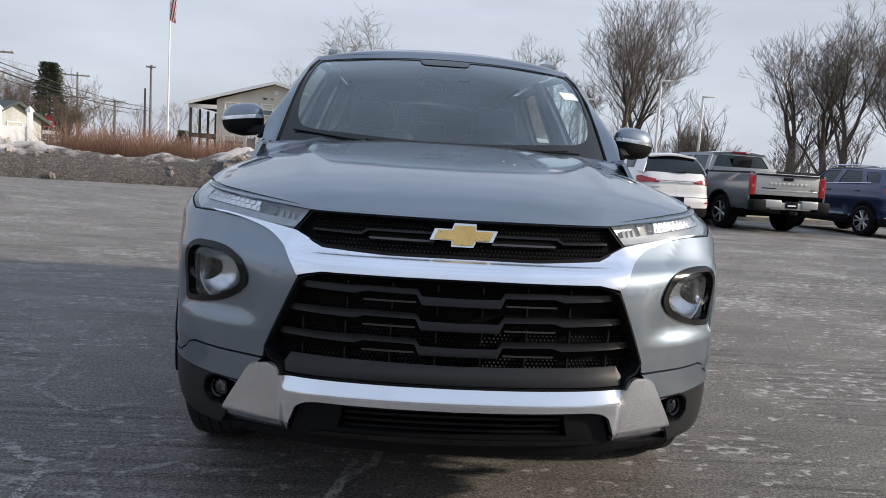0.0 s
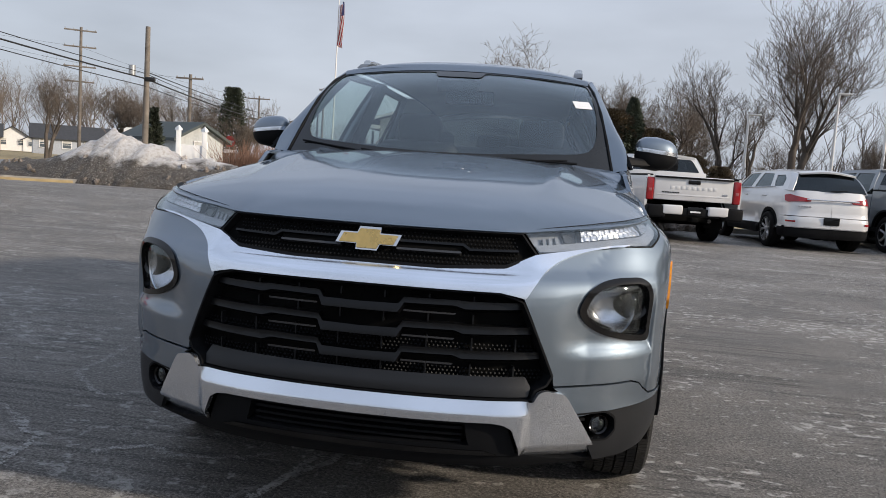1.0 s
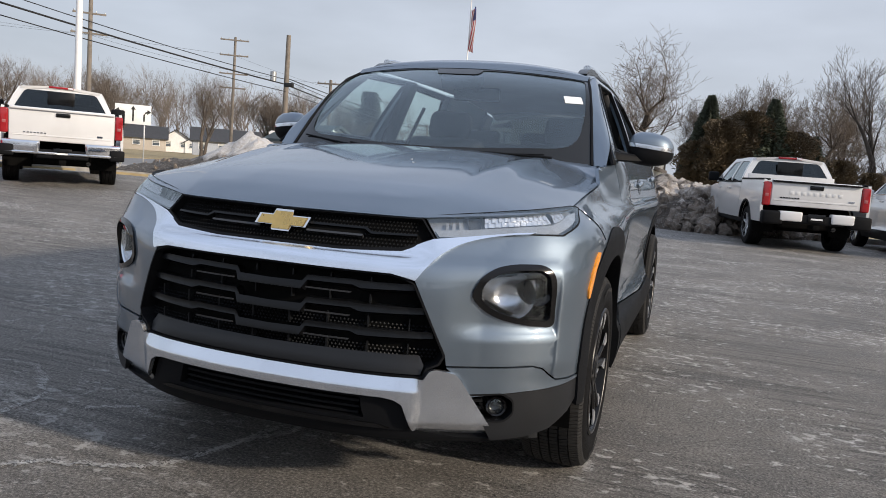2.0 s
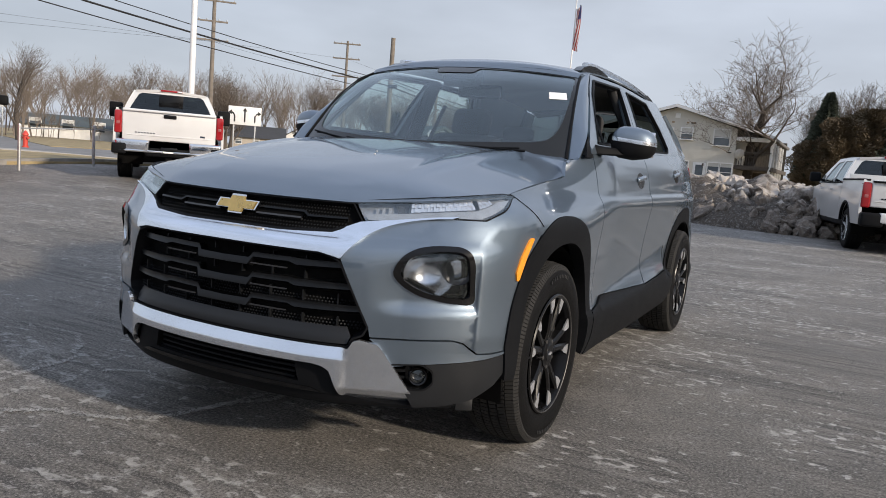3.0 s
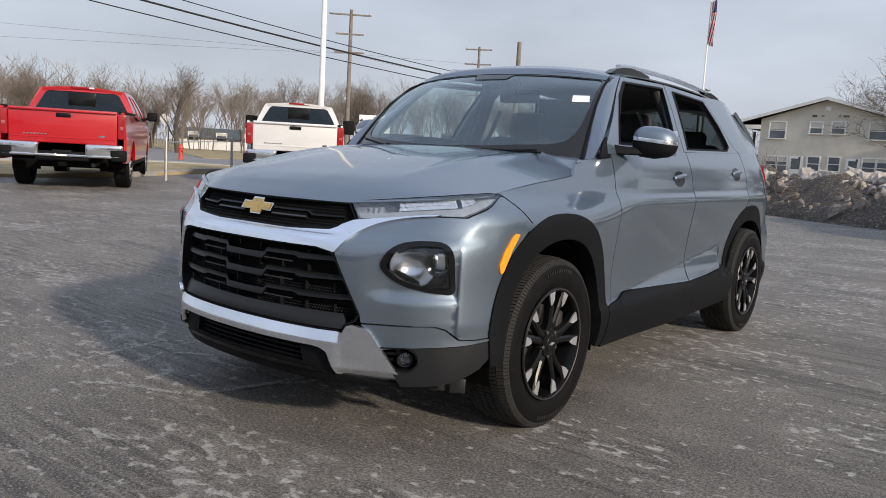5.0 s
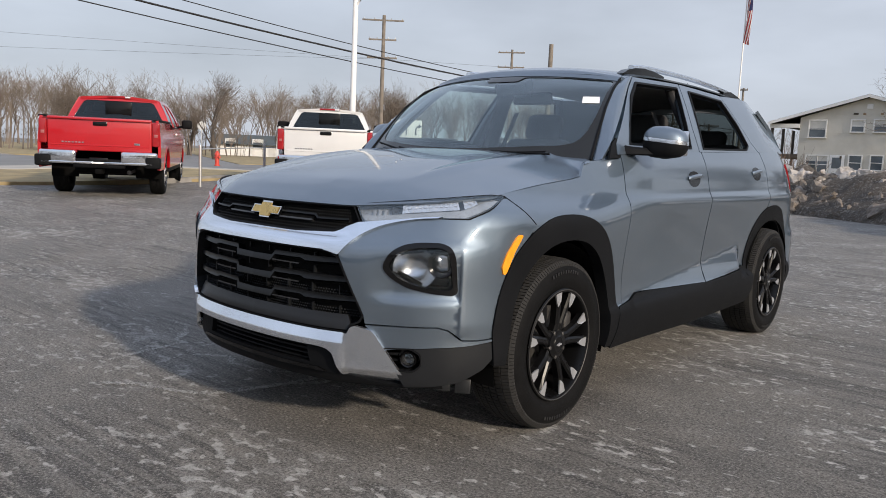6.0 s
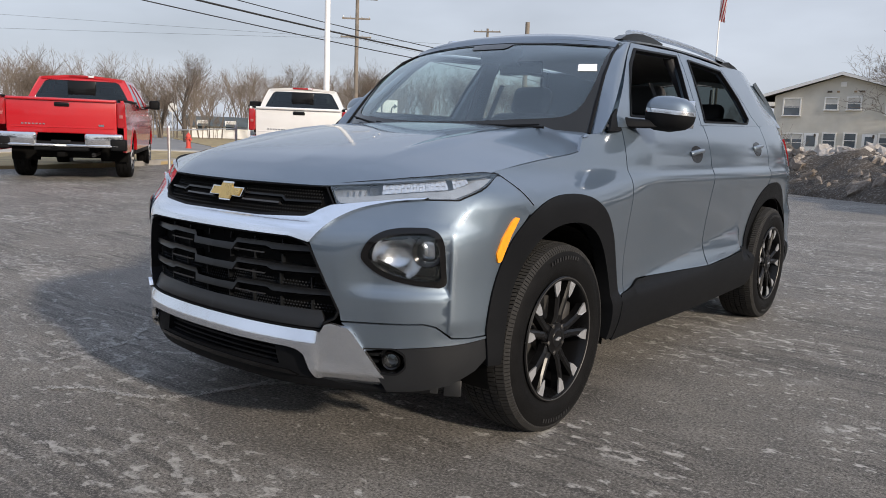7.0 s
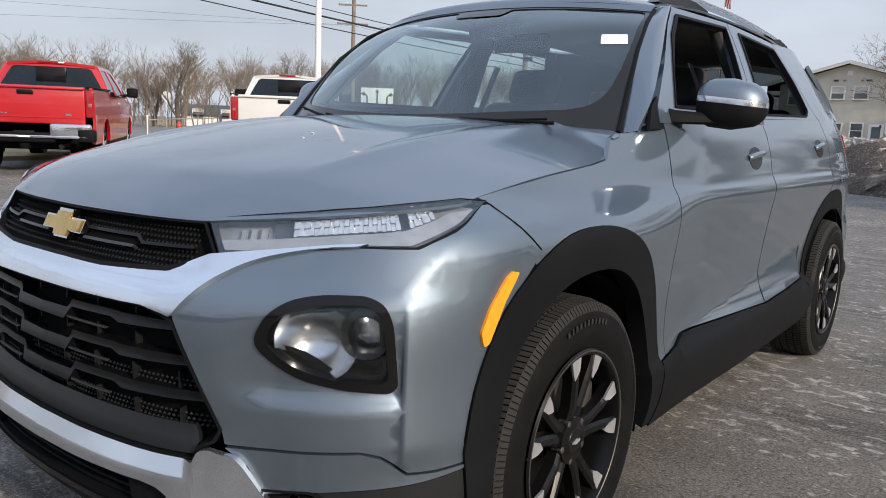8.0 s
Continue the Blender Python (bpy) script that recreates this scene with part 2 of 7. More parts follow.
def panel(name, fn, outline, material, parent, holes=(), off=0.0, thick=.015, res=.028, r=.010, label="", flip=False, mirror=False, relief=None, ridge=None):
    """A sheet cut from the surface fn(u, v): an outline with holes, moved out by off, with edges turned in by thick."""
    loops = [dense(rounded(o, r), res) for o in (outline, *holes)]
    loops = [l[np.concatenate([[True], np.linalg.norm(np.diff(l, axis=0), axis=1) > 1e-5])] for l in loops]
    lo, hi = loops[0].min(0), loops[0].max(0)
    g = np.stack(np.meshgrid(np.arange(lo[0], hi[0], res), np.arange(lo[1], hi[1], res)), -1).reshape(-1, 2)
    if len(g):
        keep = inside(g, loops[0])
        for h in loops[1:]:
            keep &= ~inside(g, h)
        edge = np.vstack(loops)
        g = g[keep]
        if len(g):
            g = g[np.array([np.min(np.hypot(edge[:, 0] - a, edge[:, 1] - b)) for a, b in g]) > res * .45]
    pts, edges, k = [], [], 0
    for l in loops:
        pts += list(l)
        edges += [(k + i, k + (i + 1) % len(l)) for i in range(len(l))]
        k += len(l)
    if ridge is not None:
        line = np.array([p for p in ridge if inside(np.array([p]), loops[0])[0] and not any(inside(np.array([p]), h)[0] for h in loops[1:])])
        line = line[np.array([np.min(np.hypot(edge[:, 0] - a, edge[:, 1] - b)) for a, b in line]) > .004]
        g = g[np.array([np.min(np.hypot(line[:, 0] - a, line[:, 1] - b)) for a, b in g]) > res * .5]
        edges += [(k + i, k + i + 1) for i in range(len(line) - 1) if np.linalg.norm(line[i + 1] - line[i]) < .03]
        pts += list(line)
    pts += list(g)
    vs, _, fs, *_ = geometry.delaunay_2d_cdt([Vector((float(a), float(b))) for a, b in pts], edges, [], 0, 1e-6)
    uv = np.array([(v.x, v.y) for v in vs])
    fs = np.array([f for f in fs if len(f) == 3])
    mid = uv[fs].mean(1)
    ok = inside(mid, loops[0])
    for h in loops[1:]:
        ok &= ~inside(mid, h)
    fs = fs[ok]
    a, b = uv[fs[:, 1]] - uv[fs[:, 0]], uv[fs[:, 2]] - uv[fs[:, 0]]
    neg = a[:, 0] * b[:, 1] - a[:, 1] * b[:, 0] < 0
    fs[neg] = fs[neg][:, ::-1]

    def base(q):
        e = 1e-3
        du = fn(q[:, 0] + e, q[:, 1]) - fn(q[:, 0] - e, q[:, 1])
        dv = fn(q[:, 0], q[:, 1] + e) - fn(q[:, 0], q[:, 1] - e)
        n = np.cross(du, dv)
        n /= np.maximum(np.linalg.norm(n, axis=1), 1e-12)[:, None]
        if flip:
            n = -n
        d = off + (relief(q[:, 0], q[:, 1]) if relief else np.zeros(len(q)))
        return fn(q[:, 0], q[:, 1]) + n * d[:, None], n
    P, N = base(uv)
    if relief:
        e = np.array([2e-3, 0])
        N = np.cross(base(uv + e)[0] - base(uv - e)[0], base(uv + e[::-1])[0] - base(uv - e[::-1])[0])
        N /= np.maximum(np.linalg.norm(N, axis=1), 1e-12)[:, None]
        if flip:
            N = -N
    if flip:
        fs = fs[:, ::-1]
    verts, faces = list(P), [tuple(f) for f in fs]
    norms = [N[i] for f in fs for i in f]
    if thick:
        count = {(f[i], f[(i + 1) % 3]) for f in fs for i in range(3)}
        low = {}
        for i, j in sorted(count):
            if (j, i) in count:
                continue
            for k in (i, j):
                if k not in low:
                    low[k] = len(verts)
                    verts.append(P[k] - N[k] * thick)
            w = np.cross(P[j] - P[i], N[i])
            w /= max(np.linalg.norm(w), 1e-9)
            faces.append((j, i, low[i], low[j]))
            norms += [w] * 4
    V, M = np.array(verts), np.array(norms)
    if mirror:
        V, M = V * (-1, 1, 1), M * (-1, 1, 1)
        out, k = [], 0
        for f in faces:
            out += list(M[k:k + len(f)][::-1])
            k += len(f)
        faces, M = [f[::-1] for f in faces], out
    return link_mesh(name, V, faces, material, parent, label, True, M)


def pair(name, *args, **kw):
    """The same part on both sides of the car."""
    return panel(name, *args, **kw), panel(name, *args, mirror=True, **kw)


def sym(pts):
    """A half outline from the middle line out and back, closed over the other side."""
    return list(pts) + [(-u, v) for u, v in reversed(pts) if abs(u) > 1e-6]


def both(fn):
    def f(u, v):
        p = fn(np.abs(u), v)
        return p * np.stack([np.where(u < 0, -1, 1), np.ones_like(u), np.ones_like(u)], -1)
    return f


def sheet(fn, us, vs):
    """Vertices and quads of a grid over fn."""
    U, V = np.meshgrid(us, vs)
    P = fn(U.ravel(), V.ravel())
    n, m = len(us), len(vs)
    return P, [(j * n + i, j * n + i + 1, (j + 1) * n + i + 1, (j + 1) * n + i) for j in range(m - 1) for i in range(n - 1)]


def loft(name, curves, material, parent, n=16, m=10, thick=.01, label="", close=False):
    """A skin over a few space curves."""
    rows = [spline(c, 12) for c in curves]
    rows = [r[np.linspace(0, len(r) - 1, n).astype(int)] for r in rows]
    stack = np.array(rows)
    cols = [spline(stack[:, i], 12) for i in range(n)]
    grid = np.array([c[np.linspace(0, len(c) - 1, m).astype(int)] for c in cols])
    bm = bmesh.new()
    vs = [[bm.verts.new(p) for p in col] for col in grid]
    for i in range(n - 1):
        for j in range(m - 1):
            bm.faces.new((vs[i][j], vs[i + 1][j], vs[i + 1][j + 1], vs[i][j + 1]))
    if thick:
        bmesh.ops.recalc_face_normals(bm, faces=bm.faces)
        bmesh.ops.solidify(bm, geom=bm.faces[:], thickness=thick)
    return part(name, bm, material, parent, label)


def add_box(bm, c, s, bevel=0.0, seg=2, m=None):
    """A rounded block in bm: centre, size; m turns it."""
    r = bmesh.ops.create_cube(bm, size=1)
    vs = r["verts"]
    for v in vs:
        v.co = Vector((v.co.x * s[0], v.co.y * s[1], v.co.z * s[2]))
    if bevel:
        es = {e for v in vs for e in v.link_edges}
        o = bmesh.ops.bevel(bm, geom=list(es) + vs, offset=min(bevel, .49 * min(s)), segments=seg, profile=.5, affect="EDGES")
        vs = list({v for f in o["faces"] for v in f.verts} | {v for v in vs if v.is_valid})
    for v in vs:
        v.co = (m @ v.co if m else v.co) + Vector(c)
    return vs


def box(c, s, bevel=0.0, seg=2, m=None):
    bm = bmesh.new()
    add_box(bm, c, s, bevel, seg, m)
    return bm


def lathe(profile, n=48, axis="x", c=(0, 0, 0), closed=False, warp=None, caps=False):
    """Turns (along, radius) points round an axis. warp(i, j) scales a ring's radius."""
    bm = bmesh.new()
    rings = []
    for i in range(n):
        a = 2 * math.pi * i / n
        ring = []
        for j, (h, r) in enumerate(profile):
            if warp:
                r = r + warp(i, j)
            p = {"x": (h, r * math.cos(a), r * math.sin(a)), "y": (r * math.cos(a), h, r * math.sin(a)), "z": (r * math.cos(a), r * math.sin(a), h)}[axis]
            ring.append(bm.verts.new(Vector(p) + Vector(c)))
        rings.append(ring)
    m = len(profile)
    for i in range(n):
        p, q = rings[i], rings[(i + 1) % n]
        for j in range(m if closed else m - 1):
            k = (j + 1) % m
            bm.faces.new((p[j], p[k], q[k], q[j]))
    if caps:
        for end in (0, m - 1):
            if profile[end][1] > 1e-4:
                bm.faces.new([r[end] for r in rings])
    bmesh.ops.remove_doubles(bm, verts=bm.verts, dist=1e-6)
    return bm


def add_tube(bm, pts, radii, sides=8, caps=True):
    """A tapered tube along points."""
    pts = [Vector(p) for p in pts]
    if not hasattr(radii, "__len__"):
        radii = [radii] * len(pts)
    rings = []
    for i, p in enumerate(pts):
        d = (pts[min(i + 1, len(pts) - 1)] - pts[max(i - 1, 0)]).normalized()
        a = d.cross(Vector((0, 0, 1)) if abs(d.z) < .95 else Vector((1, 0, 0))).normalized()
        b = d.cross(a)
        rings.append([bm.verts.new(p + (a * math.cos(2 * math.pi * k / sides) + b * math.sin(2 * math.pi * k / sides)) * radii[i]) for k in range(sides)])
    for p, q in zip(rings, rings[1:]):
        for k in range(sides):
            bm.faces.new((p[k], p[(k + 1) % sides], q[(k + 1) % sides], q[k]))
    if caps and sides > 2:
        bm.faces.new(rings[0])
        bm.faces.new(rings[-1])
    return bm


def tube(pts, radii, sides=8):
    return add_tube(bmesh.new(), pts, radii, sides)


def prism(outline, depth, to):
    """A flat outline given thickness; to(a, b, h) places it."""
    bm = bmesh.new()
    top = [bm.verts.new(to(a, b, depth)) for a, b in outline]
    low = [bm.verts.new(to(a, b, 0)) for a, b in outline]
    bm.faces.new(top)
    bm.faces.new(low[::-1])
    n = len(outline)
    for i in range(n):
        bm.faces.new((top[i], low[i], low[(i + 1) % n], top[(i + 1) % n]))
    return bm
# ---- the car's surfaces: x to the car's left, y from nose to tail, z up ----
def spline(pts, n=24):
    """A dense Catmull-Rom polyline through points of any dimension."""
    p = np.array(pts, float)
    p = np.vstack([2 * p[0] - p[1], p, 2 * p[-1] - p[-2]])
    t = np.linspace(0, 1, n, endpoint=False)[:, None]
    out = []
    for a, b, c, d in zip(p[:-3], p[1:-2], p[2:-1], p[3:]):
        out.append(0.5 * (2 * b + (c - a) * t + (2 * a - 5 * b + 4 * c - d) * t * t + (3 * b - a - 3 * c + d) * t ** 3))
    return np.vstack(out + [p[-2:-1]])


def graph(pts):
    """A smooth function through (at, value) points."""
    q = spline(pts)
    return lambda v: np.interp(v, q[:, 0], q[:, 1])


def smooth(a, b, v):
    t = np.clip((np.asarray(v, float) - a) / (b - a), 0, 1)
    return t * t * (3 - 2 * t)


PLAN = spline([(0, .030), (.2, .038), (.40, .072), (.57, .150), (.70, .222), (.79, .305), (.85, .42), (.882, .58), (.897, .9),
               (.897, 1.5), (.893, 2.4), (.888, 3.2), (.878, 3.7), (.84, 4.08), (.70, 4.31), (.4, 4.385), (0, 4.40)], 40)
ARC = np.concatenate([[0], np.cumsum(np.hypot(*np.diff(PLAN, axis=0).T))])
_d = np.gradient(PLAN, axis=0)
_d /= np.hypot(_d[:, 0], _d[:, 1])[:, None]
NORMX, NORMY = _d[:, 1] * np.clip(ARC / .10, 0, 1), -_d[:, 0]


NOSE = graph([(.15, -.10), (.24, -.02), (.30, .0), (.45, .006), (.60, .012), (.70, .012), (.755, .0), (.80, -.035), (.85, -.065), (.89, -.085), (.95, -.12), (1.2, -.3)])
DOOR = graph([(.15, -.10), (.25, -.055), (.34, -.024), (.42, -.022), (.450, -.055), (.50, -.068), (.56, -.069), (.62, -.065), (.70, -.057), (.80, -.044), (.89, -.031), (.925, -.035), (.955, -.051), (1.03, -.066), (1.10, -.088), (1.17, -.122), (1.3, -.19)])
FENDER = graph([(.15, -.08), (.25, -.035), (.34, -.012), (.46, -.010), (.60, -.016), (.72, -.012), (.80, -.008), (.855, -.014), (.90, -.042), (.945, -.088), (1.0, -.115), (1.05, -.14), (1.2, -.20)])
TAIL = graph([(.15, -.10), (.30, -.02), (.45, 0), (.62, 0), (.72, -.03), (.90, -.05), (1.05, -.09), (1.2, -.15), (1.35, -.24)])


def body(u, z):
    """The shell below the windows: way round from the nose, and height."""
    x, y = np.interp(u, ARC, PLAN[:, 0]), np.interp(u, ARC, PLAN[:, 1])
    nx, ny = np.interp(u, ARC, NORMX), np.interp(u, ARC, NORMY)
    k = smooth(.60, 1.20, u)
    r = smooth(3.75, 4.3, y) * (u > 2)
    f = smooth(1.0, 1.75, y)
    flank = FENDER(z) * (1 - f) + DOOR(z) * f
    d = NOSE(z) * (1 - k) + flank * k * (1 - r) + TAIL(z) * r
    # the lamp sits in a shallow recess with a ledge above and a facet below
    edge = 1 - smooth(.874, .886, u)
    d = d - .018 * smooth(.556, .606, z) * (1 - smooth(.62, .79, z)) * smooth(.52, .66, u) * edge
    d = d - .010 * smooth(.436, .450, z) * (1 - smooth(.556, .566, z)) * smooth(.60, .86, u) * edge
    # a raised wedge above the sill, deepest before the rear wheel
    rise = np.clip(.455 + .175 * (u - 2.10) / 1.45 - z, 0, .13) * smooth(2.10, 2.25, u) * (1 - smooth(3.52, 3.60, u))
    d = d + .27 * rise * smooth(.42, .452, z)
    # a fold runs down the corner from the lamp's tip, past the headlamp, to the cladding
    fold = .880 + 1.35 * np.clip(z - .785, 0, .12)
    high = smooth(.43, .50, z) * (1 - smooth(.885, .935, z))
    d = d + high * (.021 * np.clip(1.06 - np.sqrt((u - fold) ** 2 + .006 ** 2) / .23, 0, 1) - .012 * np.exp(-((u - fold) / .17) ** 2))
    return np.stack([x + nx * d, y + ny * d, z + 0 * u], -1)


HOOD_MID = graph([(.10, .875), (.13, .905), (.20, .955), (.32, .998), (.6, 1.052), (.9, 1.098), (1.15, 1.122), (1.4, 1.13)])
HOOD_EDGE = graph([(.10, .905), (.30, .925), (.42, .935), (.54, .947), (.8, .985), (1.17, 1.024), (1.28, 1.072), (1.4, 1.115)])


def bonnet(x, y):
    a = np.abs(x) / .78
    bow = np.interp(np.abs(x), [0, .2, .4, .57, .70, .79], [0, .006, .04, .118, .19, .26])
    k = 1 - smooth(.25, .75, y)
    yy = y - bow * k
    ridge = .012 * np.exp(-((np.abs(x) - .47 - .06 * (y - .4)) / .038) ** 2) * smooth(.25, .7, y)
    return np.stack([x + 0 * y, y + 0 * x, HOOD_EDGE(y) + (HOOD_MID(yy) - HOOD_EDGE(y)) * (1 - a ** 3.2) + ridge], -1)


def screen(s, t):
    """Windscreen: s from -1 to 1 across, t from 0 at the cowl to 1 at the roof."""
    w = .70 + (.585 - .70) * t
    y = 1.13 + (1.725 - 1.13) * t + (.245 - .165 * t) * np.abs(s) ** 2.2
    z = 1.085 + (1.548 - 1.085) * t + .062 * np.sin(math.pi * t) + (.055 - .10 * t) * s * s
    return np.stack([s * w, y, z], -1)


def cabin(y, z):
    """Side of the cabin above the waist."""
    t = (z - 1.17) / .36
    taper = .045 * smooth(2.4, 4.1, y) + .075 * smooth(3.55, 4.12, y) + .05 * (1 - smooth(1.4, 1.9, y)) * t
    return np.stack([.772 - .135 * t - .035 * t * t - taper * (.35 + .65 * t), y + 0 * z, z + 0 * y], -1)

# ---- the parked car ----
suv = thing("suv", "steel-grey metallic compact suv with black cladding parked on asphalt", "car")
BODY = both(body)
WHEEL_F, WHEEL_R, HUB_Z = 1.477, 4.117, .345


def arch(cu, rx, rz, n, a0, a1, k=26):
    """Points round a wheel opening, from angle a0 to a1 in degrees, front to back."""
    out = []
    for a in np.radians(np.linspace(a0, a1, k)):
        c, s = math.cos(a), math.sin(a)
        out.append((cu - rx * math.copysign(abs(c) ** (2 / n), c), HUB_Z + rz * math.copysign(abs(s) ** (2 / n), s)))
    return out


# nose: painted corners, silver bar, grilles
BAR_LOW = [tuple(p) for p in spline([(.440, .722), (.470, .757), (.52, .797), (.59, .830), (.69, .853), (.79, .863)], 6)]
LAMP = [(.598, .688), (.626, .742), (.672, .769), (.730, .780), (.812, .782), (.846, .768), (.860, .735), (.874, .612), (.858, .598), (.775, .606), (.690, .622), (.634, .650)]
LAMP_HOLE = [tuple(p) for p in rounded(LAMP, .026)]
corner = BAR_LOW + [(.92, .864), (1.120, .938), (1.143, .938), (1.250, .852)] + arch(WHEEL_F, .466, .531, 2.35, 60, 12, 10)[1:] + [
    (1.024, .440), (.955, .438), (.897, .442), (.845, .478), (.805, .488), (.545, .483), (.540, .510)]
pair("bumper_cover", BODY, corner, PAINT, suv, holes=[LAMP_HOLE], label="steel-grey painted bumper corner", r=.004, res=.016, ridge=[(.880 + 1.35 * max(z - .785, 0), z) for z in np.arange(.446, .90, .010)])
strip = [(.545, .478), (.805, .484), (.843, .474), (.893, .438), (.955, .434), (1.024, .436), (1.022, .428), (.93, .420), (.80, .414), (.70, .406), (.620, .394), (.592, .446)]
pair("bumper_strip", BODY, strip, PAINT, suv, off=.003, r=.004)
FOG = [(.612, .398), (.715, .404), (.748, .384), (.752, .350), (.724, .326), (.655, .328)]
lower = [(.620, .391), (.70, .403), (.80, .411), (.93, .417), (1.022, .425), (1.030, .36), (.99, .325), (.90, .285), (.80, .270), (.695, .262)]
pair("lower_bumper", BODY, lower, DARK_GREY, suv, holes=[FOG], r=.004, label="dark grey lower bumper corner")

bar = sym([(0, .792), (.203, .791), (.392, .802), (.488, .832), (.60, .846), (.72, .862), (.815, .869)] + BAR_LOW[::-1] + [(.416, .728), (.373, .736), (0, .737)])
panel("silver_bar", BODY, bar, SATIN, suv, off=.010, thick=.03, r=.003, label="satin silver grille bar", relief=lambda u, z: -.012 * smooth(.770, .795, z) * (1 - smooth(.40, .50, np.abs(u))))
upper = sym([(0, .884), (.452, .887), (.490, .836), (.392, .806), (.203, .795), (0, .796)])
up_gr = panel("upper_grille", BODY, upper, LINER, suv, off=-.022, thick=.02, r=.004, label="black upper grille")
rim = sym([(0, .888), (.456, .891), (.498, .834), (.392, .798), (.203, .789), (0, .790)])
panel("grille_frame", BODY, rim, BLACK_PLASTIC, suv, holes=[upper], off=.002, thick=.03, r=.003)
for sgn in (1, -1):
    slat = [(.03, .8500), (.268, .8505), (.288, .8390), (.440, .8420), (.438, .8475), (.290, .8450), (.272, .8565), (.03, .8560)]
    o = [(sgn * u, z) for u, z in slat]
    panel("grille_slat", BODY, o if sgn > 0 else o[::-1], GRILLE, up_gr, off=-.004, thick=.016, r=.002, res=.012)
    slot = [(.08, .8300), (.262, .8305), (.266, .8335), (.262, .8360), (.08, .8355)]
    o = [(sgn * u, z) for u, z in slot]
    panel("slot_edge", BODY, o if sgn > 0 else o[::-1], EDGE_GREY, up_gr, off=-.005, thick=.014, r=.001, res=.012)
    pocket = [(.08, .8365), (.262, .8365), (.268, .8500), (.08, .8495)]
    o = [(sgn * u, z) for u, z in pocket]
    panel("slot_back", BODY, o if sgn > 0 else o[::-1], LINER, up_gr, off=-.013, thick=.004, r=.002)


def studs(name, za, zb, half, off, pitch, parent, size=.0042):
    """A field of small pyramids, the mesh pattern of the grille."""
    vs, fs = [], []
    rows = int((zb - za) / (pitch * .86))
    for j in range(rows):
        for i in range(-int(half / pitch), int(half / pitch) + 1):
            u = (i + .5 * (j % 2)) * pitch
            z = za + j * pitch * .86
            c = BODY(np.array([u, u - size, u, u + size, u]), np.array([z, z, z + size, z, z - size]))
            k = len(vs)
            c[:, 1] += -off
            c[0, 1] -= .004
            vs += list(c)
            fs += [(k, k + 2, k + 1), (k, k + 3, k + 2), (k, k + 4, k + 3), (k, k + 1, k + 4)]
    return tagged(link_mesh(name, vs, fs, STUD, parent, smooth_faces=False), kind="stuff")


studs("mesh_pattern", .802, .885, .43, -.019, .0118, up_gr, .0034)

GR = sym([(0, .733), (.373, .732), (.412, .722), (.436, .712), (.534, .512), (.520, .488), (.488, .474), (.478, .448), (0, .446)])
lo_gr = panel("lower_grille", BODY, GR, LINER, suv, off=-.055, thick=.0, r=.004, label="black lower grille with stepped bars")
GR_OUT = sym([(0, .737), (.377, .736), (.418, .726), (.441, .714), (.541, .512), (.526, .484), (.495, .471), (.484, .444), (0, .442)])
panel("grille_surround", BODY, GR_OUT, BLACK_PLASTIC, suv, holes=[GR], off=.002, thick=.06, r=.003)
for z0, half in ((.682, .455), (.614, .485), (.545, .515)):
    h = .011
    o = [(0, z0 - h - .006), (.105, z0 - h - .006), (.120, z0 + .010), (.258, z0 + .012), (.285, z0 + .004), (half - .008, z0 + .010), (half - .014, z0 + .028), (.290, z0 + .026), (.262, z0 + .028), (.118, z0 + .026), (.105, z0 + .006), (0, z0 + .004)]
    bar_ob = panel("grille_bar", BODY, sym(o), GRILLE, lo_gr, off=-.010, thick=.030, r=.003, res=.014, relief=lambda u, z, zb=z0: -.40 * np.clip(z - zb + .017, 0, .032))
    for sgn in (1, -1):
        s2 = [(sgn * .120, z0 - h - .001), (sgn * .258, z0 - h - .001), (sgn * .262, z0 - h + .003), (sgn * .120, z0 - h + .003)]
        panel("grille_edge", BODY, s2 if sgn > 0 else s2[::-1], EDGE_GREY, bar_ob, off=-.0105, thick=.004, r=.001)
        s3 = [(sgn * .288, z0 + .0045), (sgn * (half - .010), z0 + .0105), (sgn * (half - .0105), z0 + .0130), (sgn * .288, z0 + .0070)]
        panel("grille_edge", BODY, s3 if sgn > 0 else s3[::-1], EDGE_GREY, bar_ob, off=-.022, thick=.004, r=.0005)
for z0, z1, half in ((.497, .530, .47), (.560, .606, .45), (.632, .668, .43), (.700, .722, .33)):
    for k in range(-3, 5):
        u = (k - .5) * .124
        if abs(u) < half:
            panel("grille_rib", BODY, [(u - .0022, z0), (u + .0022, z0), (u + .0022, z1), (u - .0022, z1)], STUD, lo_gr, off=-.030 if z0 < .6 else -.040, thick=.018, r=.001)
studs("mesh_pattern", .499, .534, .50, -.042, .0118, lo_gr, .0042)
studs("mesh_pattern", .556, .606, .475, -.042, .0118, lo_gr, .0042)
val = sym([(0, .497), (.470, .502), (.484, .476), (.474, .452), (0, .449)])
panel("grille_sill", BODY, val, DARK_GREY, lo_gr, off=-.006, thick=.05, r=.004, relief=lambda u, z: -.45 * np.clip(z - .452, 0, .05), label="dark grey sill below the grille")

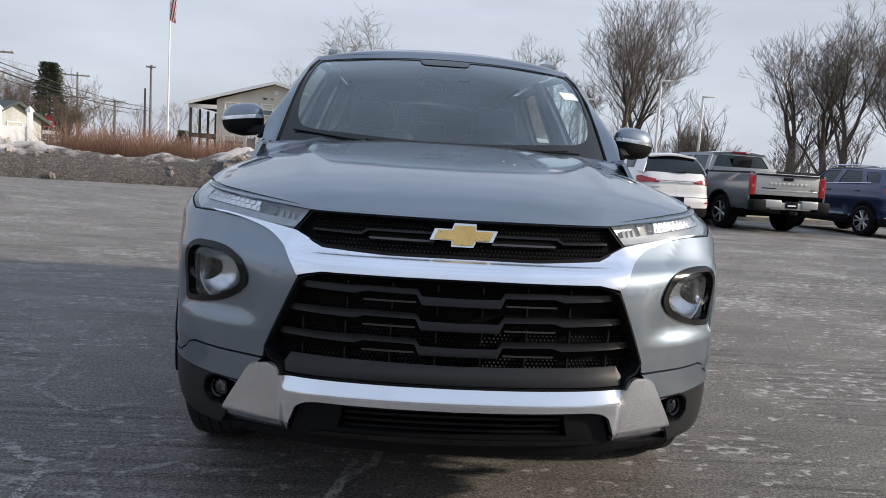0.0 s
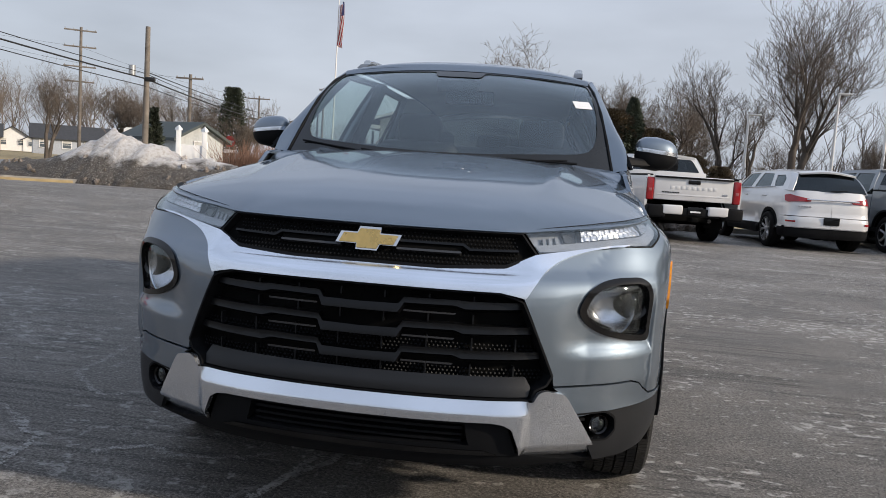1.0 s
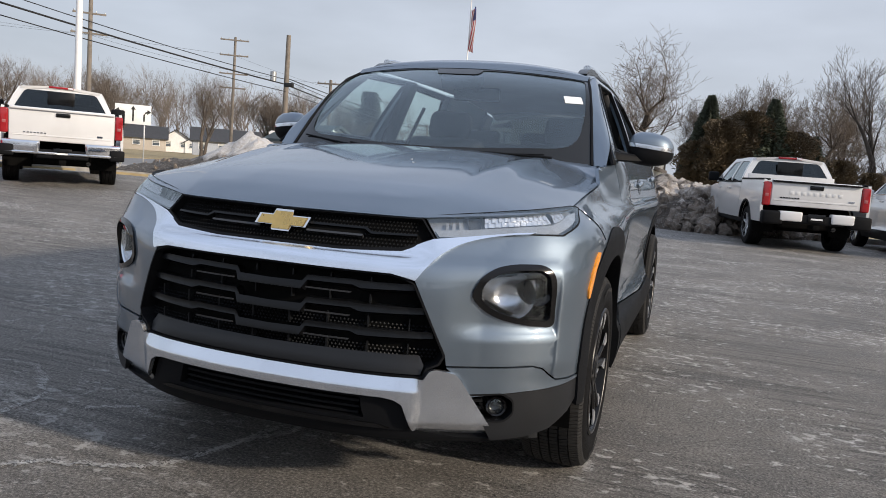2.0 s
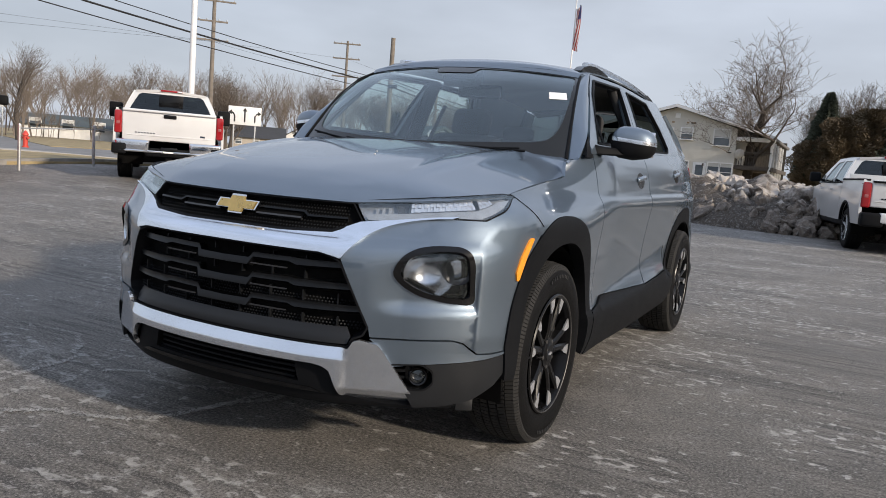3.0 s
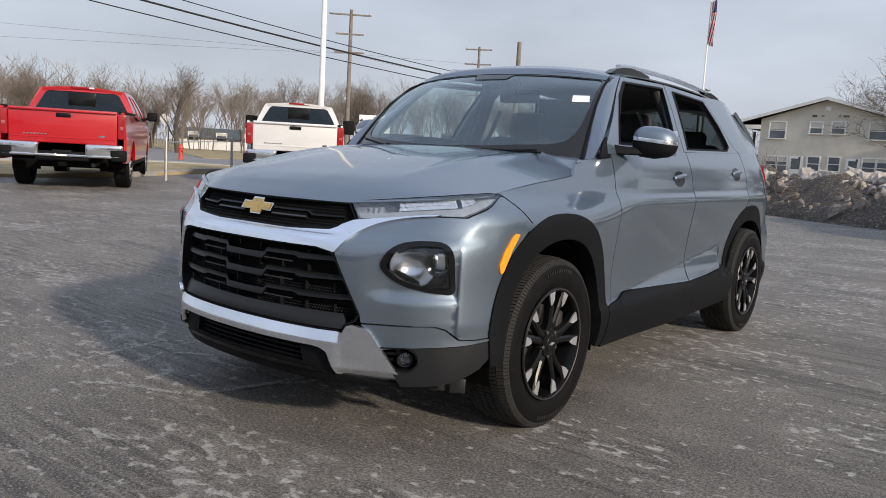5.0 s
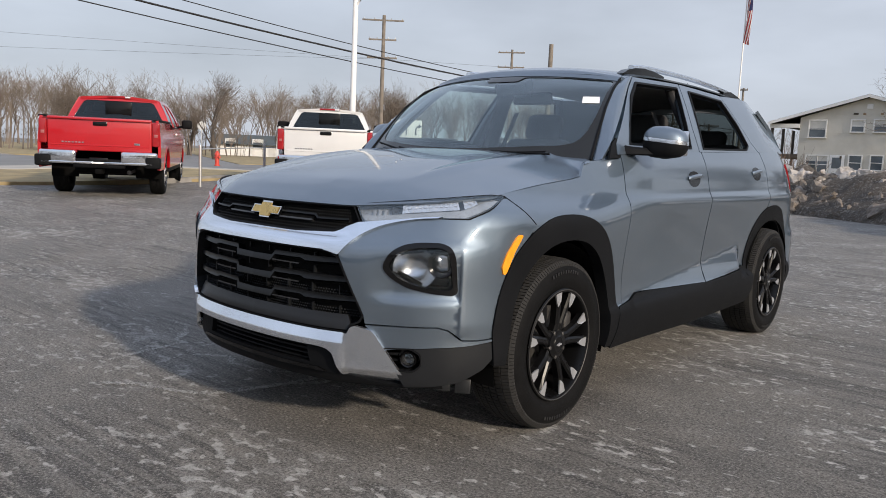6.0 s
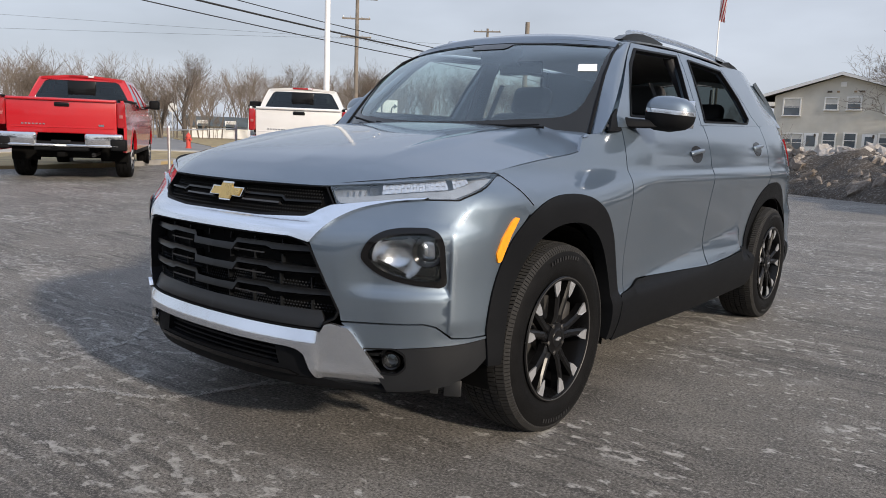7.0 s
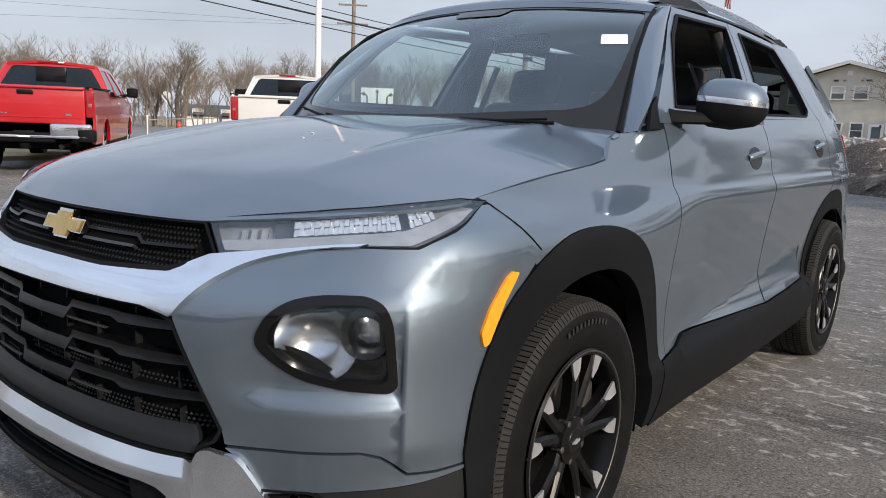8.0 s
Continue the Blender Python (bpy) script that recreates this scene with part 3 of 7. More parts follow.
SKID = sym([(0, .442), (.482, .443), (.497, .470), (.516, .476), (.572, .464), (.588, .448), (.712, .272), (.690, .256), (.594, .262), (.462, .286), (.428, .368), (.405, .381), (.372, .386), (0, .384)])
panel("skid_trim", BODY, SKID, SATIN, suv, off=.014, thick=.014, r=.006, res=.013, label="satin silver lower bumper trim",
      relief=lambda u, z: .004 - .48 * np.clip(z - .406, 0, .06) * (1 - smooth(.455, .485, np.abs(u))) - .08 * np.clip(.47 - z, 0, .2) * smooth(.455, .485, np.abs(u)) - .55 * np.clip(.318 - z, 0, .07))
INT = sym([(0, .382), (.370, .383), (.402, .377), (.424, .366), (.452, .296), (.440, .285), (0, .272)])
low_in = panel("lower_intake", BODY, INT, LINER, suv, off=-.05, thick=0, r=.004)
for za, zb in ((.352, .360), (.334, .341), (.316, .323)):
    panel("intake_slat", BODY, sym([(0, zb), (.30, zb), (.30, za), (0, za)]), BLACK_PLASTIC, low_in, off=-.02, thick=.03, r=.002)
panel("intake_frame", BODY, INT, BLACK_PLASTIC, suv, holes=[sym([(0, .372), (.305, .372), (.312, .334), (.32, .312), (0, .306)])], off=-.006, thick=.04, r=.004)
panel("intake_groove", BODY, sym([(0, .300), (.36, .300), (.40, .288), (0, .284)]), GLOSS_BLACK, suv, off=.0, thick=.01, r=.004)
LIP = sym([(0, .282), (.45, .290), (.60, .262), (.70, .262), (.82, .272), (.84, .252), (.60, .244), (.3, .240), (0, .238)])
panel("air_dam", BODY, LIP, BLACK_PLASTIC, suv, off=-.012, thick=.06, r=.004, label="black lower air dam")
for sgn in (1, -1):
    for k, yy in enumerate((.40, .47)):
        part("air_deflector", box((sgn * (.64 + .075 * k), .44 + .03 * k, .225), (.060, .012, .055), .004, m=pose(0, 0, 0, -8, 0, sgn * 35).to_3x3()), DARK_GREY, suv)

# bow-tie badge, gold in a bright rim
BOW = [(a * .88, b * .70) for a, b in [(-.105, -.022), (-.038, -.022), (-.038, -.045), (.030, -.045), (.038, -.022), (.090, -.022), (.105, .022), (.038, .022), (.038, .045), (-.030, .045), (-.038, .022), (-.090, .022)]]
BADGE_C = (0.0, .092, .851)
badge = part("badge", prism([(a, b) for a, b in BOW], .016, lambda a, b, h: Vector(BADGE_C) + Vector((a, .012 - h - .18 * b * 0, b)) + Vector((0, .25 * b + .10 * a * a, 0))), CHROME, suv, "bright-rimmed gold badge")
part("badge_face", prism([(a * .92 - (.003 if abs(a) > .05 else 0) * math.copysign(1, a), b * .82) for a, b in BOW], .004, lambda a, b, h: Vector(BADGE_C) + Vector((a, -.0045 - h, b)) + Vector((0, .25 * b + .10 * a * a, 0))), GOLD, badge)

# headlamps in the bumper, running lamps under the hood edge, fog lamps
for s in (1, -1):
    M = dict(mirror=s < 0)
    bezel_in = [(.622, .690), (.645, .734), (.682, .754), (.735, .764), (.808, .766), (.832, .756), (.842, .728), (.855, .628), (.842, .618), (.772, .622), (.700, .638), (.652, .660)]
    lamp = panel("headlamp", BODY, LAMP, GLOSS_BLACK, suv, holes=[bezel_in], off=.006, thick=.05, r=.026, res=.008, label="headlamp in a gloss black bezel", **M)
    panel("lamp_back", BODY, LAMP, LAMP_DARK, lamp, off=-.085, thick=0, r=.026, **M)
    inner = [(.630, .687), (.652, .731), (.688, .751), (.736, .760), (.806, .762), (.828, .752), (.838, .726), (.850, .632), (.838, .623), (.773, .627), (.703, .643), (.657, .664)]
    panel("lamp_step", BODY, bezel_in, LINER, lamp, holes=[inner], off=-.03, thick=.03, r=.022, **M)
    # reflector bowl of facets and a projector
    c = BODY(np.array([.716]), np.array([.690]))[0] * (s, 1, 1)
    n = Vector((s * .50, -.86, 0)).normalized()
    q = n.to_track_quat("Z", "Y").to_matrix().to_4x4()
    bowl = lathe([(-.075, .0), (-.072, .018), (-.058, .034), (-.040, .046), (-.022, .054), (-.014, .056)], 36, "z")
    bmesh.ops.transform(bowl, matrix=Matrix.Translation(c) @ q @ Matrix.Diagonal((1.42, 1.30, 1, 1)), verts=bowl.verts)
    part("reflector", bowl, BOWL, lamp, "deep chrome reflector bowl")
    c2 = BODY(np.array([.808]), np.array([.708]))[0] * (s, 1, 1)
    n2 = Vector((s * .55, -.83, 0)).normalized()
    q2 = n2.to_track_quat("Z", "Y").to_matrix().to_4x4()
    for nm, prof, mt in (("projector_ring", [(-.08, .052), (-.020, .050), (-.012, .045), (-.018, .034), (-.05, .034)], GLOSS_BLACK), ("projector_lens", [(-.055, .033), (-.035, .030), (-.024, .020), (-.018, .0)], LENS), ("projector_eye", [(-.066, .033), (-.062, .0)], CHROME)):
        bm = lathe(prof, 28, "z")
        bmesh.ops.transform(bm, matrix=Matrix.Translation(c2) @ q2, verts=bm.verts)
        part(nm, bm, mt, lamp)
    panel("lamp_glass", BODY, bezel_in, LENS, lamp, off=-.006, thick=0, r=.024, **M)

    DRL = [(.462, .897), (.502, .838), (.55, .842), (.66, .853), (.79, .866), (.915, .868), (1.005, .897), (1.138, .945), (1.060, .951), (.916, .943), (.74, .929), (.60, .914)]
    drl = panel("running_lamp", BODY, DRL, DRL_BACK, suv, off=-.032, thick=0, r=.003, label="slim clear running lamp", **M)
    panel("lamp_rim", BODY, [(u + (.004 if u > .9 else -.003 if u < .5 else 0), z + (.0012 if z > .875 + .05 * (u - .5) else -.003)) for u, z in DRL], BLACK_PLASTIC, drl, holes=[DRL], off=.001, thick=.05, r=.003, **M)
    guide = [(.508, .846), (.55, .847), (.66, .858), (.79, .871), (.905, .873), (.99, .900), (1.10, .936), (1.02, .930), (.95, .912), (.89, .898), (.79, .890), (.66, .877), (.60, .870), (.495, .862)]
    panel("light_guide", BODY, guide, GUIDE, drl, off=-.008, thick=.012, r=.003, **M)
    panel("lamp_shell", BODY, [(.592, .903), (.600, .872), (.632, .876), (.636, .908)], LAMP_DARK, drl, off=-.022, thick=.01, r=.003, **M)
    for k in range(30):
        u = .642 + .0112 * k
        lo = float(np.interp(u, [.60, .66, .79, .89, .95, 1.02], [.872, .879, .892, .900, .914, .932]))
        hi = float(np.interp(u, [.60, .74, .916, 1.06], [.912, .927, .941, .949]))
        rows = max(1, round((hi - lo) / .0125))
        for j in range(rows if hi - lo > .006 else 0):
            if not 21 < k < 24:
                z0, z1 = lo + (hi - lo) * j / rows, lo + (hi - lo) * (j + 1) / rows - .0008
                panel("light_cell", BODY, [(u, z0), (u + .0106, z0 + .001), (u + .0106, z1 + .001), (u, z1)], REFLECTOR, drl, off=-.007 + .003 * ((k + j) % 2), thick=.005, r=.002, **M)
    for k in range(3):
        u = .530 + .020 * k
        panel("light_step", BODY, [(u, .868 + .1 * (u - .53)), (u + .010, .869 + .1 * (u - .53)), (u + .010, .889 + .1 * (u - .53)), (u, .888 + .1 * (u - .53))], GUIDE, drl, off=-.022, thick=.008, r=.002, **M)
    panel("lamp_glass", BODY, DRL, DRL_LENS, drl, off=.0, thick=0, r=.003, **M)

    fog = panel("fog_lamp", BODY, FOG, GLOSS_BLACK, suv, off=-.045, thick=0, r=.012, label="small round fog lamp in black surround", **M)
    panel("fog_surround", BODY, [(u + (.004 if u > .69 else -.004), z + (.005 if z > .36 else -.005)) for u, z in FOG], BLACK_PLASTIC, fog, holes=[FOG], off=.004, thick=.05, r=.012, **M)
    c3 = BODY(np.array([.705]), np.array([.364]))[0] * (s, 1, 1)
    q3 = Vector((s * .5, -.87, 0)).normalized().to_track_quat("Z", "Y").to_matrix().to_4x4()
    for nm, prof, mt in (("fog_ring", [(-.05, .031), (-.010, .031), (-.006, .027), (-.010, .023), (-.04, .023)], GLOSS_BLACK), ("fog_reflector", [(-.045, .0), (-.035, .018), (-.018, .023)], LAMP_DARK), ("fog_glass", [(-.014, .022), (-.010, .012), (-.009, 0)], LENS)):
        bm = lathe(prof, 24, "z")
        bmesh.ops.transform(bm, matrix=Matrix.Translation(c3) @ q3, verts=bm.verts)
        part(nm, bm, mt, fog)
    for k in range(2):
        panel("fog_blade", BODY, [(.622 + .004 * k, .350 + .022 * k), (.664, .352 + .022 * k), (.664, .360 + .022 * k), (.620 + .004 * k, .358 + .022 * k)], BLACK_PLASTIC, fog, off=-.02, thick=.015, r=.002, **M)

# hood: its front edge follows the lamps and grille below
edge = []
for u in np.linspace(0, 1.06, 30):
    z = .889 if u < .462 else float(np.interp(u, [.462, .74, .916, 1.06], [.891, .916, .930, .940]))
    p = body(np.array([u]), np.array([z]))[0]
    edge.append((float(p[0]), float(p[1]) - .006))
HOOD = edge + [(.784, .520), (.776, .560), (.777, .80), (.774, 1.05), (.767, 1.14), (.757, 1.20), (.745, 1.275), (.735, 1.30), (.69, 1.315), (.61, 1.285), (.546, 1.27), (.407, 1.228), (.25, 1.185), (0, 1.165)]
LIP_X, LIP_Y = np.array(edge).T
LIP_Z = np.interp(np.linspace(0, 1.06, 30), [0, .462, .74, .916, 1.06], [.8915, .8935, .9185, .9325, .9425])


def bonnet_skin(x, y):
    """The bonnet with its front edge drawn down to the lamps and grille."""
    p = bonnet(x, y)
    ey = np.interp(np.abs(x), LIP_X, LIP_Y)
    drop = np.interp(np.abs(x), LIP_X, LIP_Z) - bonnet(x, ey)[..., 2]
    k = 1 - smooth(0, .13, y - ey)
    p[..., 2] += drop * k
    return p


hood = panel("hood", bonnet_skin, sym(HOOD), PAINT, suv, thick=.006, r=.003, res=.028, label="steel-grey hood with pressed creases")
for x, y in ((.20, .60), (.17, .66)):
    p = bonnet(np.array([x]), np.array([y]))[0]
    part("hood_chip", box(p + (0, 0, .001), (.008, .006, .002), .001), PAPER, hood)
# fenders, doors and quarters
outer_f = arch(WHEEL_F, .466, .531, 2.35, 60, 168, 24)
fender = [(1.146, .942), (1.118, .952), (1.20, .964), (1.40, .988), (1.635, 1.010), (1.712, 1.022), (1.742, 1.054), (1.765, 1.080), (1.785, 1.089), (1.864, 1.093), (1.96, 1.101), (2.052, 1.112), (2.045, 1.05), (2.022, .92), (2.014, .77), (2.010, .60), (2.012, .447), (1.945, .440)] + outer_f[::-1]
pair("fender", BODY, fender, PAINT, suv, r=.004, label="steel-grey front fender")
for s in (1, -1):
    seam = BODY(np.linspace(1.146, 1.238, 8), np.linspace(.938, .846, 8)) * (s, 1, 1)
    part("fender_seam", tube(seam, .0022, 6), LINER, suv)
SILL_TOP = [(2.016, .447), (2.045, .449), (2.10, .456), (2.175, .482), (2.50, .470), (2.992, .455)]
door_f = SILL_TOP + [(2.990, .60), (2.990, .87), (2.994, 1.05), (3.000, 1.165), (2.50, 1.160), (2.06, 1.142), (2.050, 1.05), (2.027, .92), (2.019, .77), (2.015, .60)]
WEDGE = [(u, .455 + .175 * (u - 2.10) / 1.45) for u in np.arange(2.16, 3.60, .022)]
front_doors = pair("front_door", BODY, door_f, PAINT, suv, r=.006, res=.022, ridge=WEDGE, label="steel-grey front door")
outer_r = arch(WHEEL_R, .452, .510, 2.35, 10, 75, 18)
door_r = [(3.000, .455), (3.30, .468), (3.55, .485), (3.655, .492)] + outer_r + [(4.00, .90), (4.015, 1.0), (4.02, 1.192), (3.50, 1.178), (3.008, 1.165), (3.002, 1.05), (2.998, .87), (2.998, .60)]
rear_doors = pair("rear_door", BODY, door_r, PAINT, suv, r=.006, res=.022, ridge=WEDGE, label="steel-grey rear door")
outer_q = arch(WHEEL_R, .452, .510, 2.35, 77, 165, 22)
quarter = [(4.008, .90), (4.023, 1.0), (4.028, 1.192), (4.50, 1.215), (4.78, 1.20), (4.80, 1.02), (4.86, .86), (4.84, .70), (4.70, .66), (4.585, .64)] + outer_q[::-1]
pair("rear_quarter", BODY, quarter, PAINT, suv, r=.004, label="steel-grey rear quarter")
pair("rear_bumper", BODY, [(4.575, .635), (4.70, .655), (4.85, .695), (5.644, .70), (5.644, .40), (4.75, .36), (4.56, .40)], PAINT, suv, r=.003)
pair("rear_lower_bumper", BODY, [(4.55, .395), (4.75, .355), (5.644, .395), (5.644, .25), (4.80, .25), (4.55, .30)], BLACK_PLASTIC, suv, r=.003)
pair("tail_lamp", BODY, [(4.66, 1.13), (4.70, 1.02), (4.80, .90), (5.20, .90), (5.22, 1.03), (5.05, 1.10)], RED_LENS, suv, off=.012, thick=.04, r=.02, label="red tail lamp")
pair("tailgate", BODY, [(4.875, .86), (4.855, .71), (5.644, .71), (5.644, 1.215), (4.79, 1.205), (4.79, 1.165), (5.05, 1.105), (5.226, 1.035), (5.206, .895)], PAINT, suv, r=.004, label="steel-grey tailgate")

# black cladding round the wheels and along the sills
for cu, rx, rz, front in ((WHEEL_F, .464, .529, 1), (WHEEL_R, .450, .508, 0)):
    out = arch(cu, rx, rz, 2.35, 10, 170, 40)
    inn = arch(cu, rx - .088, rz - .100, 2.25, 4, 176, 40)
    if front:
        ring = [(1.034, .335)] + out + [(1.945, .43), (1.90, .275), (1.845, .275)] + inn[::-1] + [(1.094, .33)]
    else:
        ring = [(3.69, .275), (3.672, .43)] + out + [(4.565, .40), (4.54, .30), (4.49, .30)] + inn[::-1] + [(3.735, .275)]
    pair("arch_cladding", BODY, ring, BLACK_PLASTIC, suv, off=.008, thick=.05, r=.004, label="black plastic wheel arch cladding", relief=lambda u, z: -.004 * smooth(.3, .8, z))
sill = [(1.947, .438), (2.016, .443), (2.045, .445), (2.10, .452), (2.175, .477), (2.50, .465), (2.99, .450), (3.30, .463), (3.55, .480), (3.668, .486), (3.688, .43), (3.700, .262), (2.80, .245), (1.905, .262)]
pair("sill_cladding", BODY, sill, BLACK_PLASTIC, suv, off=.010, thick=.06, r=.004, label="black plastic sill cladding")
pair("side_marker", BODY, [(1.118, .800), (1.137, .812), (1.158, .808), (1.118, .752), (1.075, .672), (1.060, .668), (1.050, .698), (1.072, .745)], AMBER, suv, off=.006, thick=.012, r=.006, label="amber side marker lamp")

for d, uu, zz in ((front_doors, 2.80, 1.022), (rear_doors, 3.815, 1.058)):
    for ob, s in zip(d, (1, -1)):
        o = [(uu - .082, zz - .004), (uu - .055, zz - .036), (uu, zz - .046), (uu + .055, zz - .034), (uu + .088, zz), (uu + .055, zz + .034), (uu, zz + .040), (uu - .055, zz + .030)]
        panel("handle_cup", BODY, o, GLOSS_BLACK, ob, off=.0015, thick=.004, r=.03, mirror=s < 0)
        grip = [BODY(np.array([uu + a]), np.array([zz + .012 + b]))[0] * (s, 1, 1) + (s * h, 0, 0) for a, b, h in ((-.082, -.012, .000), (-.065, -.008, .009), (0, .000, .013), (.060, .003, .010), (.085, .005, .001))]
        bm = bmesh.new()
        add_tube(bm, spline(grip, 6), .0120, 10)
        part("door_handle", bm, PAINT, ob, "body-coloured door handle")

# cabin: pillars, window frames, glass, roof
WIN_F = [(1.585, 1.182), (1.66, 1.285), (1.78, 1.410), (1.885, 1.487), (2.40, 1.508), (2.345, 1.36), (2.290, 1.185)]
WIN_R = [(2.475, 1.188), (2.520, 1.36), (2.565, 1.503), (3.08, 1.492), (3.20, 1.345), (3.255, 1.235), (3.19, 1.205)]
for s in (1, -1):
    M = dict(mirror=s < 0)
    WIDE_F = [(u + (.007 if u > 2.2 else -.007), z + (.006 if z > 1.33 else -.005)) for u, z in WIN_F]
    WIDE_R = [(u + (.007 if u > 2.8 else -.007), z + (.006 if z > 1.33 else -.005)) for u, z in WIN_R]
    frame_f = panel("window_frame", cabin, [(1.425, 1.125), (1.445, 1.175), (1.62, 1.312), (1.78, 1.455), (1.875, 1.522), (2.455, 1.541), (2.40, 1.30), (2.400, 1.166)], PAINT, front_doors[0 if s > 0 else 1], holes=[WIDE_F], thick=.03, r=.006, **M)
    panel("mirror_corner", cabin, [(1.345, 1.108), (1.405, 1.172), (1.47, 1.205), (1.45, 1.11)], BLACK_PLASTIC, frame_f, off=-.002, thick=.01, r=.004, **M)
    panel("window_seal", cabin, [(u + (.012 if u > 2.2 else -.012), z + (.010 if z > 1.33 else -.008)) for u, z in WIN_F], BLACK_PLASTIC, frame_f, holes=[WIN_F], off=.004, thick=.02, r=.008, **M)
    frame_r = panel("window_frame", cabin, [(2.407, 1.166), (2.407, 1.30), (2.462, 1.541), (3.115, 1.532), (3.24, 1.38), (3.35, 1.245), (3.43, 1.192)], PAINT, rear_doors[0 if s > 0 else 1], holes=[WIDE_R], thick=.03, r=.006, **M)
    panel("window_seal", cabin, [(u + (.012 if u > 2.8 else -.012), z + (.010 if z > 1.33 else -.008)) for u, z in WIN_R], BLACK_PLASTIC, frame_r, holes=[WIN_R], off=.004, thick=.02, r=.008, **M)
    panel("quarter_panel", cabin, [(3.122, 1.532), (3.247, 1.38), (3.357, 1.245), (3.437, 1.194), (4.06, 1.205), (4.02, 1.34), (3.93, 1.47), (3.80, 1.545), (3.50, 1.548)], PAINT, suv, thick=.03, r=.006, **M)
    if s < 0:
        panel("door_glass", cabin, WIN_F, SIDE_GLASS, front_doors[1], off=-.008, thick=0, r=.006, **M)
        panel("door_glass", cabin, WIN_R, SIDE_GLASS, rear_doors[1], off=-.008, thick=0, r=.006, **M)
    inner_edge = [screen(np.array([s * 1.0]), np.array([t]))[0] for t in (-.09, .14, .40, .70, 1.0)]
    outer_edge = [np.array((s * .768, 1.325, 1.100))] + [np.array([s, 1, 1]) * cabin(np.array([y]), np.array([z]))[0] for y, z in ((1.425, 1.196), (1.60, 1.320), (1.765, 1.450), (1.875, 1.527))]
    mid_edge = [(np.array(a) + b) / 2 + (s * .014, -.003, .004) for a, b in zip(inner_edge, outer_edge)]
    loft("windscreen_pillar", [inner_edge, mid_edge, outer_edge], PAINT, suv, 18, 9, .012)
    part("pillar_trim", tube([Vector(a) + Vector((-s * .004, -.004, .004)) for a in inner_edge], .007, 6), BLACK_PLASTIC, suv)

ws_out = sym([(0, -.04), (.5, -.06), (.9, -.10), (1.0, -.10), (1.0, .945), (.97, .955), (.9, .948), (.5, .926), (0, .917)])
windscreen = panel("windscreen", screen, ws_out, GLASS, suv, thick=0, res=.08, r=.02, label="tinted windscreen reflecting the sky")
band_in = sym([(0, .06), (.61, .062), (.80, .055), (.867, .066), (.905, .10), (.930, .16), (.948, .26), (.960, .40), (.966, .80), (.958, .865), (.93, .880), (.5, .864), (.19, .858), (.175, .79), (.15, .77), (0, .767)])
panel("windscreen_band", screen, ws_out, FRIT, windscreen, holes=[band_in], off=.003, thick=0, res=.06, r=.02)
panel("windscreen_sticker", screen, [(.831, .452), (.945, .450), (.930, .539), (.816, .537)], PAPER, windscreen, off=.002, thick=.001, res=.05, r=.005)
for s in (1, -1):
    loft("fender_top", [[np.array((s, 1, 1)) * body(np.array([u]), np.array([z]))[0] for u, z in ((1.765, 1.080), (1.80, 1.090), (1.864, 1.093), (1.96, 1.101), (2.052, 1.112))], [(s * .738, 1.295, 1.078), (s * .735, 1.315, 1.086), (s * .742, 1.335, 1.098), (s * .760, 1.38, 1.115), (s * .770, 1.46, 1.130)]], PAINT, suv, 12, 5, .01)
# cowl and wipers
loft("cowl", [[(-.69, 1.27, 1.03), (-.4, 1.16, 1.05), (0, 1.10, 1.055), (.4, 1.16, 1.05), (.69, 1.27, 1.03)], [(-.69, 1.33, 1.06), (-.4, 1.21, 1.08), (0, 1.15, 1.08), (.4, 1.21, 1.08), (.69, 1.33, 1.06)]], BLACK_PLASTIC, suv, 20, 5, .01)
for x0, x1 in ((-.64, -.02), (.03, .52)):
    pts = [screen(np.array([x / .70]), np.array([t]))[0] + (0, -.010, .006) for x, t in ((x0, .018), ((x0 + x1) / 2, .016), (x1, .006))]
    w = part("wiper", tube(spline(pts, 8), .0038, 6), BLACK_PLASTIC, suv)
    part("wiper_arm", tube([pts[1] + (0, -.004, .008), pts[2] + (.04, -.03, -.012)], [.004, .006], 6), BLACK_PLASTIC, w)

ROOF_W = graph([(1.6, .60), (1.85, .600), (2.4, .598), (3.0, .580), (3.6, .550), (4.0, .52)])
ROOF_Z = graph([(1.6, 1.440), (1.64, 1.464), (1.70, 1.496), (1.75, 1.516), (1.80, 1.525), (1.88, 1.532), (2.2, 1.550), (2.8, 1.556), (3.3, 1.546), (3.8, 1.510), (4.05, 1.47)])


def roof(s, y):
    a = np.abs(s)
    return np.stack([s * ROOF_W(y), y + 0 * s, ROOF_Z(y) + .058 * (1 - a ** 2.4) * smooth(1.5, 1.95, y) + .045 * (1 - a ** 2) * (1 - smooth(1.5, 1.95, y)) - .026 * a ** 4 * (1 - smooth(1.72, 1.95, y))], -1)


def top(s, y):
    return roof(s, y + .085 * np.abs(s) ** 2.2 * (1 - smooth(1.75, 2.3, y)))


panel("roof", top, sym([(0, 1.664), (.5, 1.672), (.9, 1.688), (.985, 1.70), (1.0, 1.76), (1.0, 3.94), (.9, 4.0), (0, 4.02)]), PAINT, suv, thick=.008, res=.05, r=.02, label="steel-grey roof")
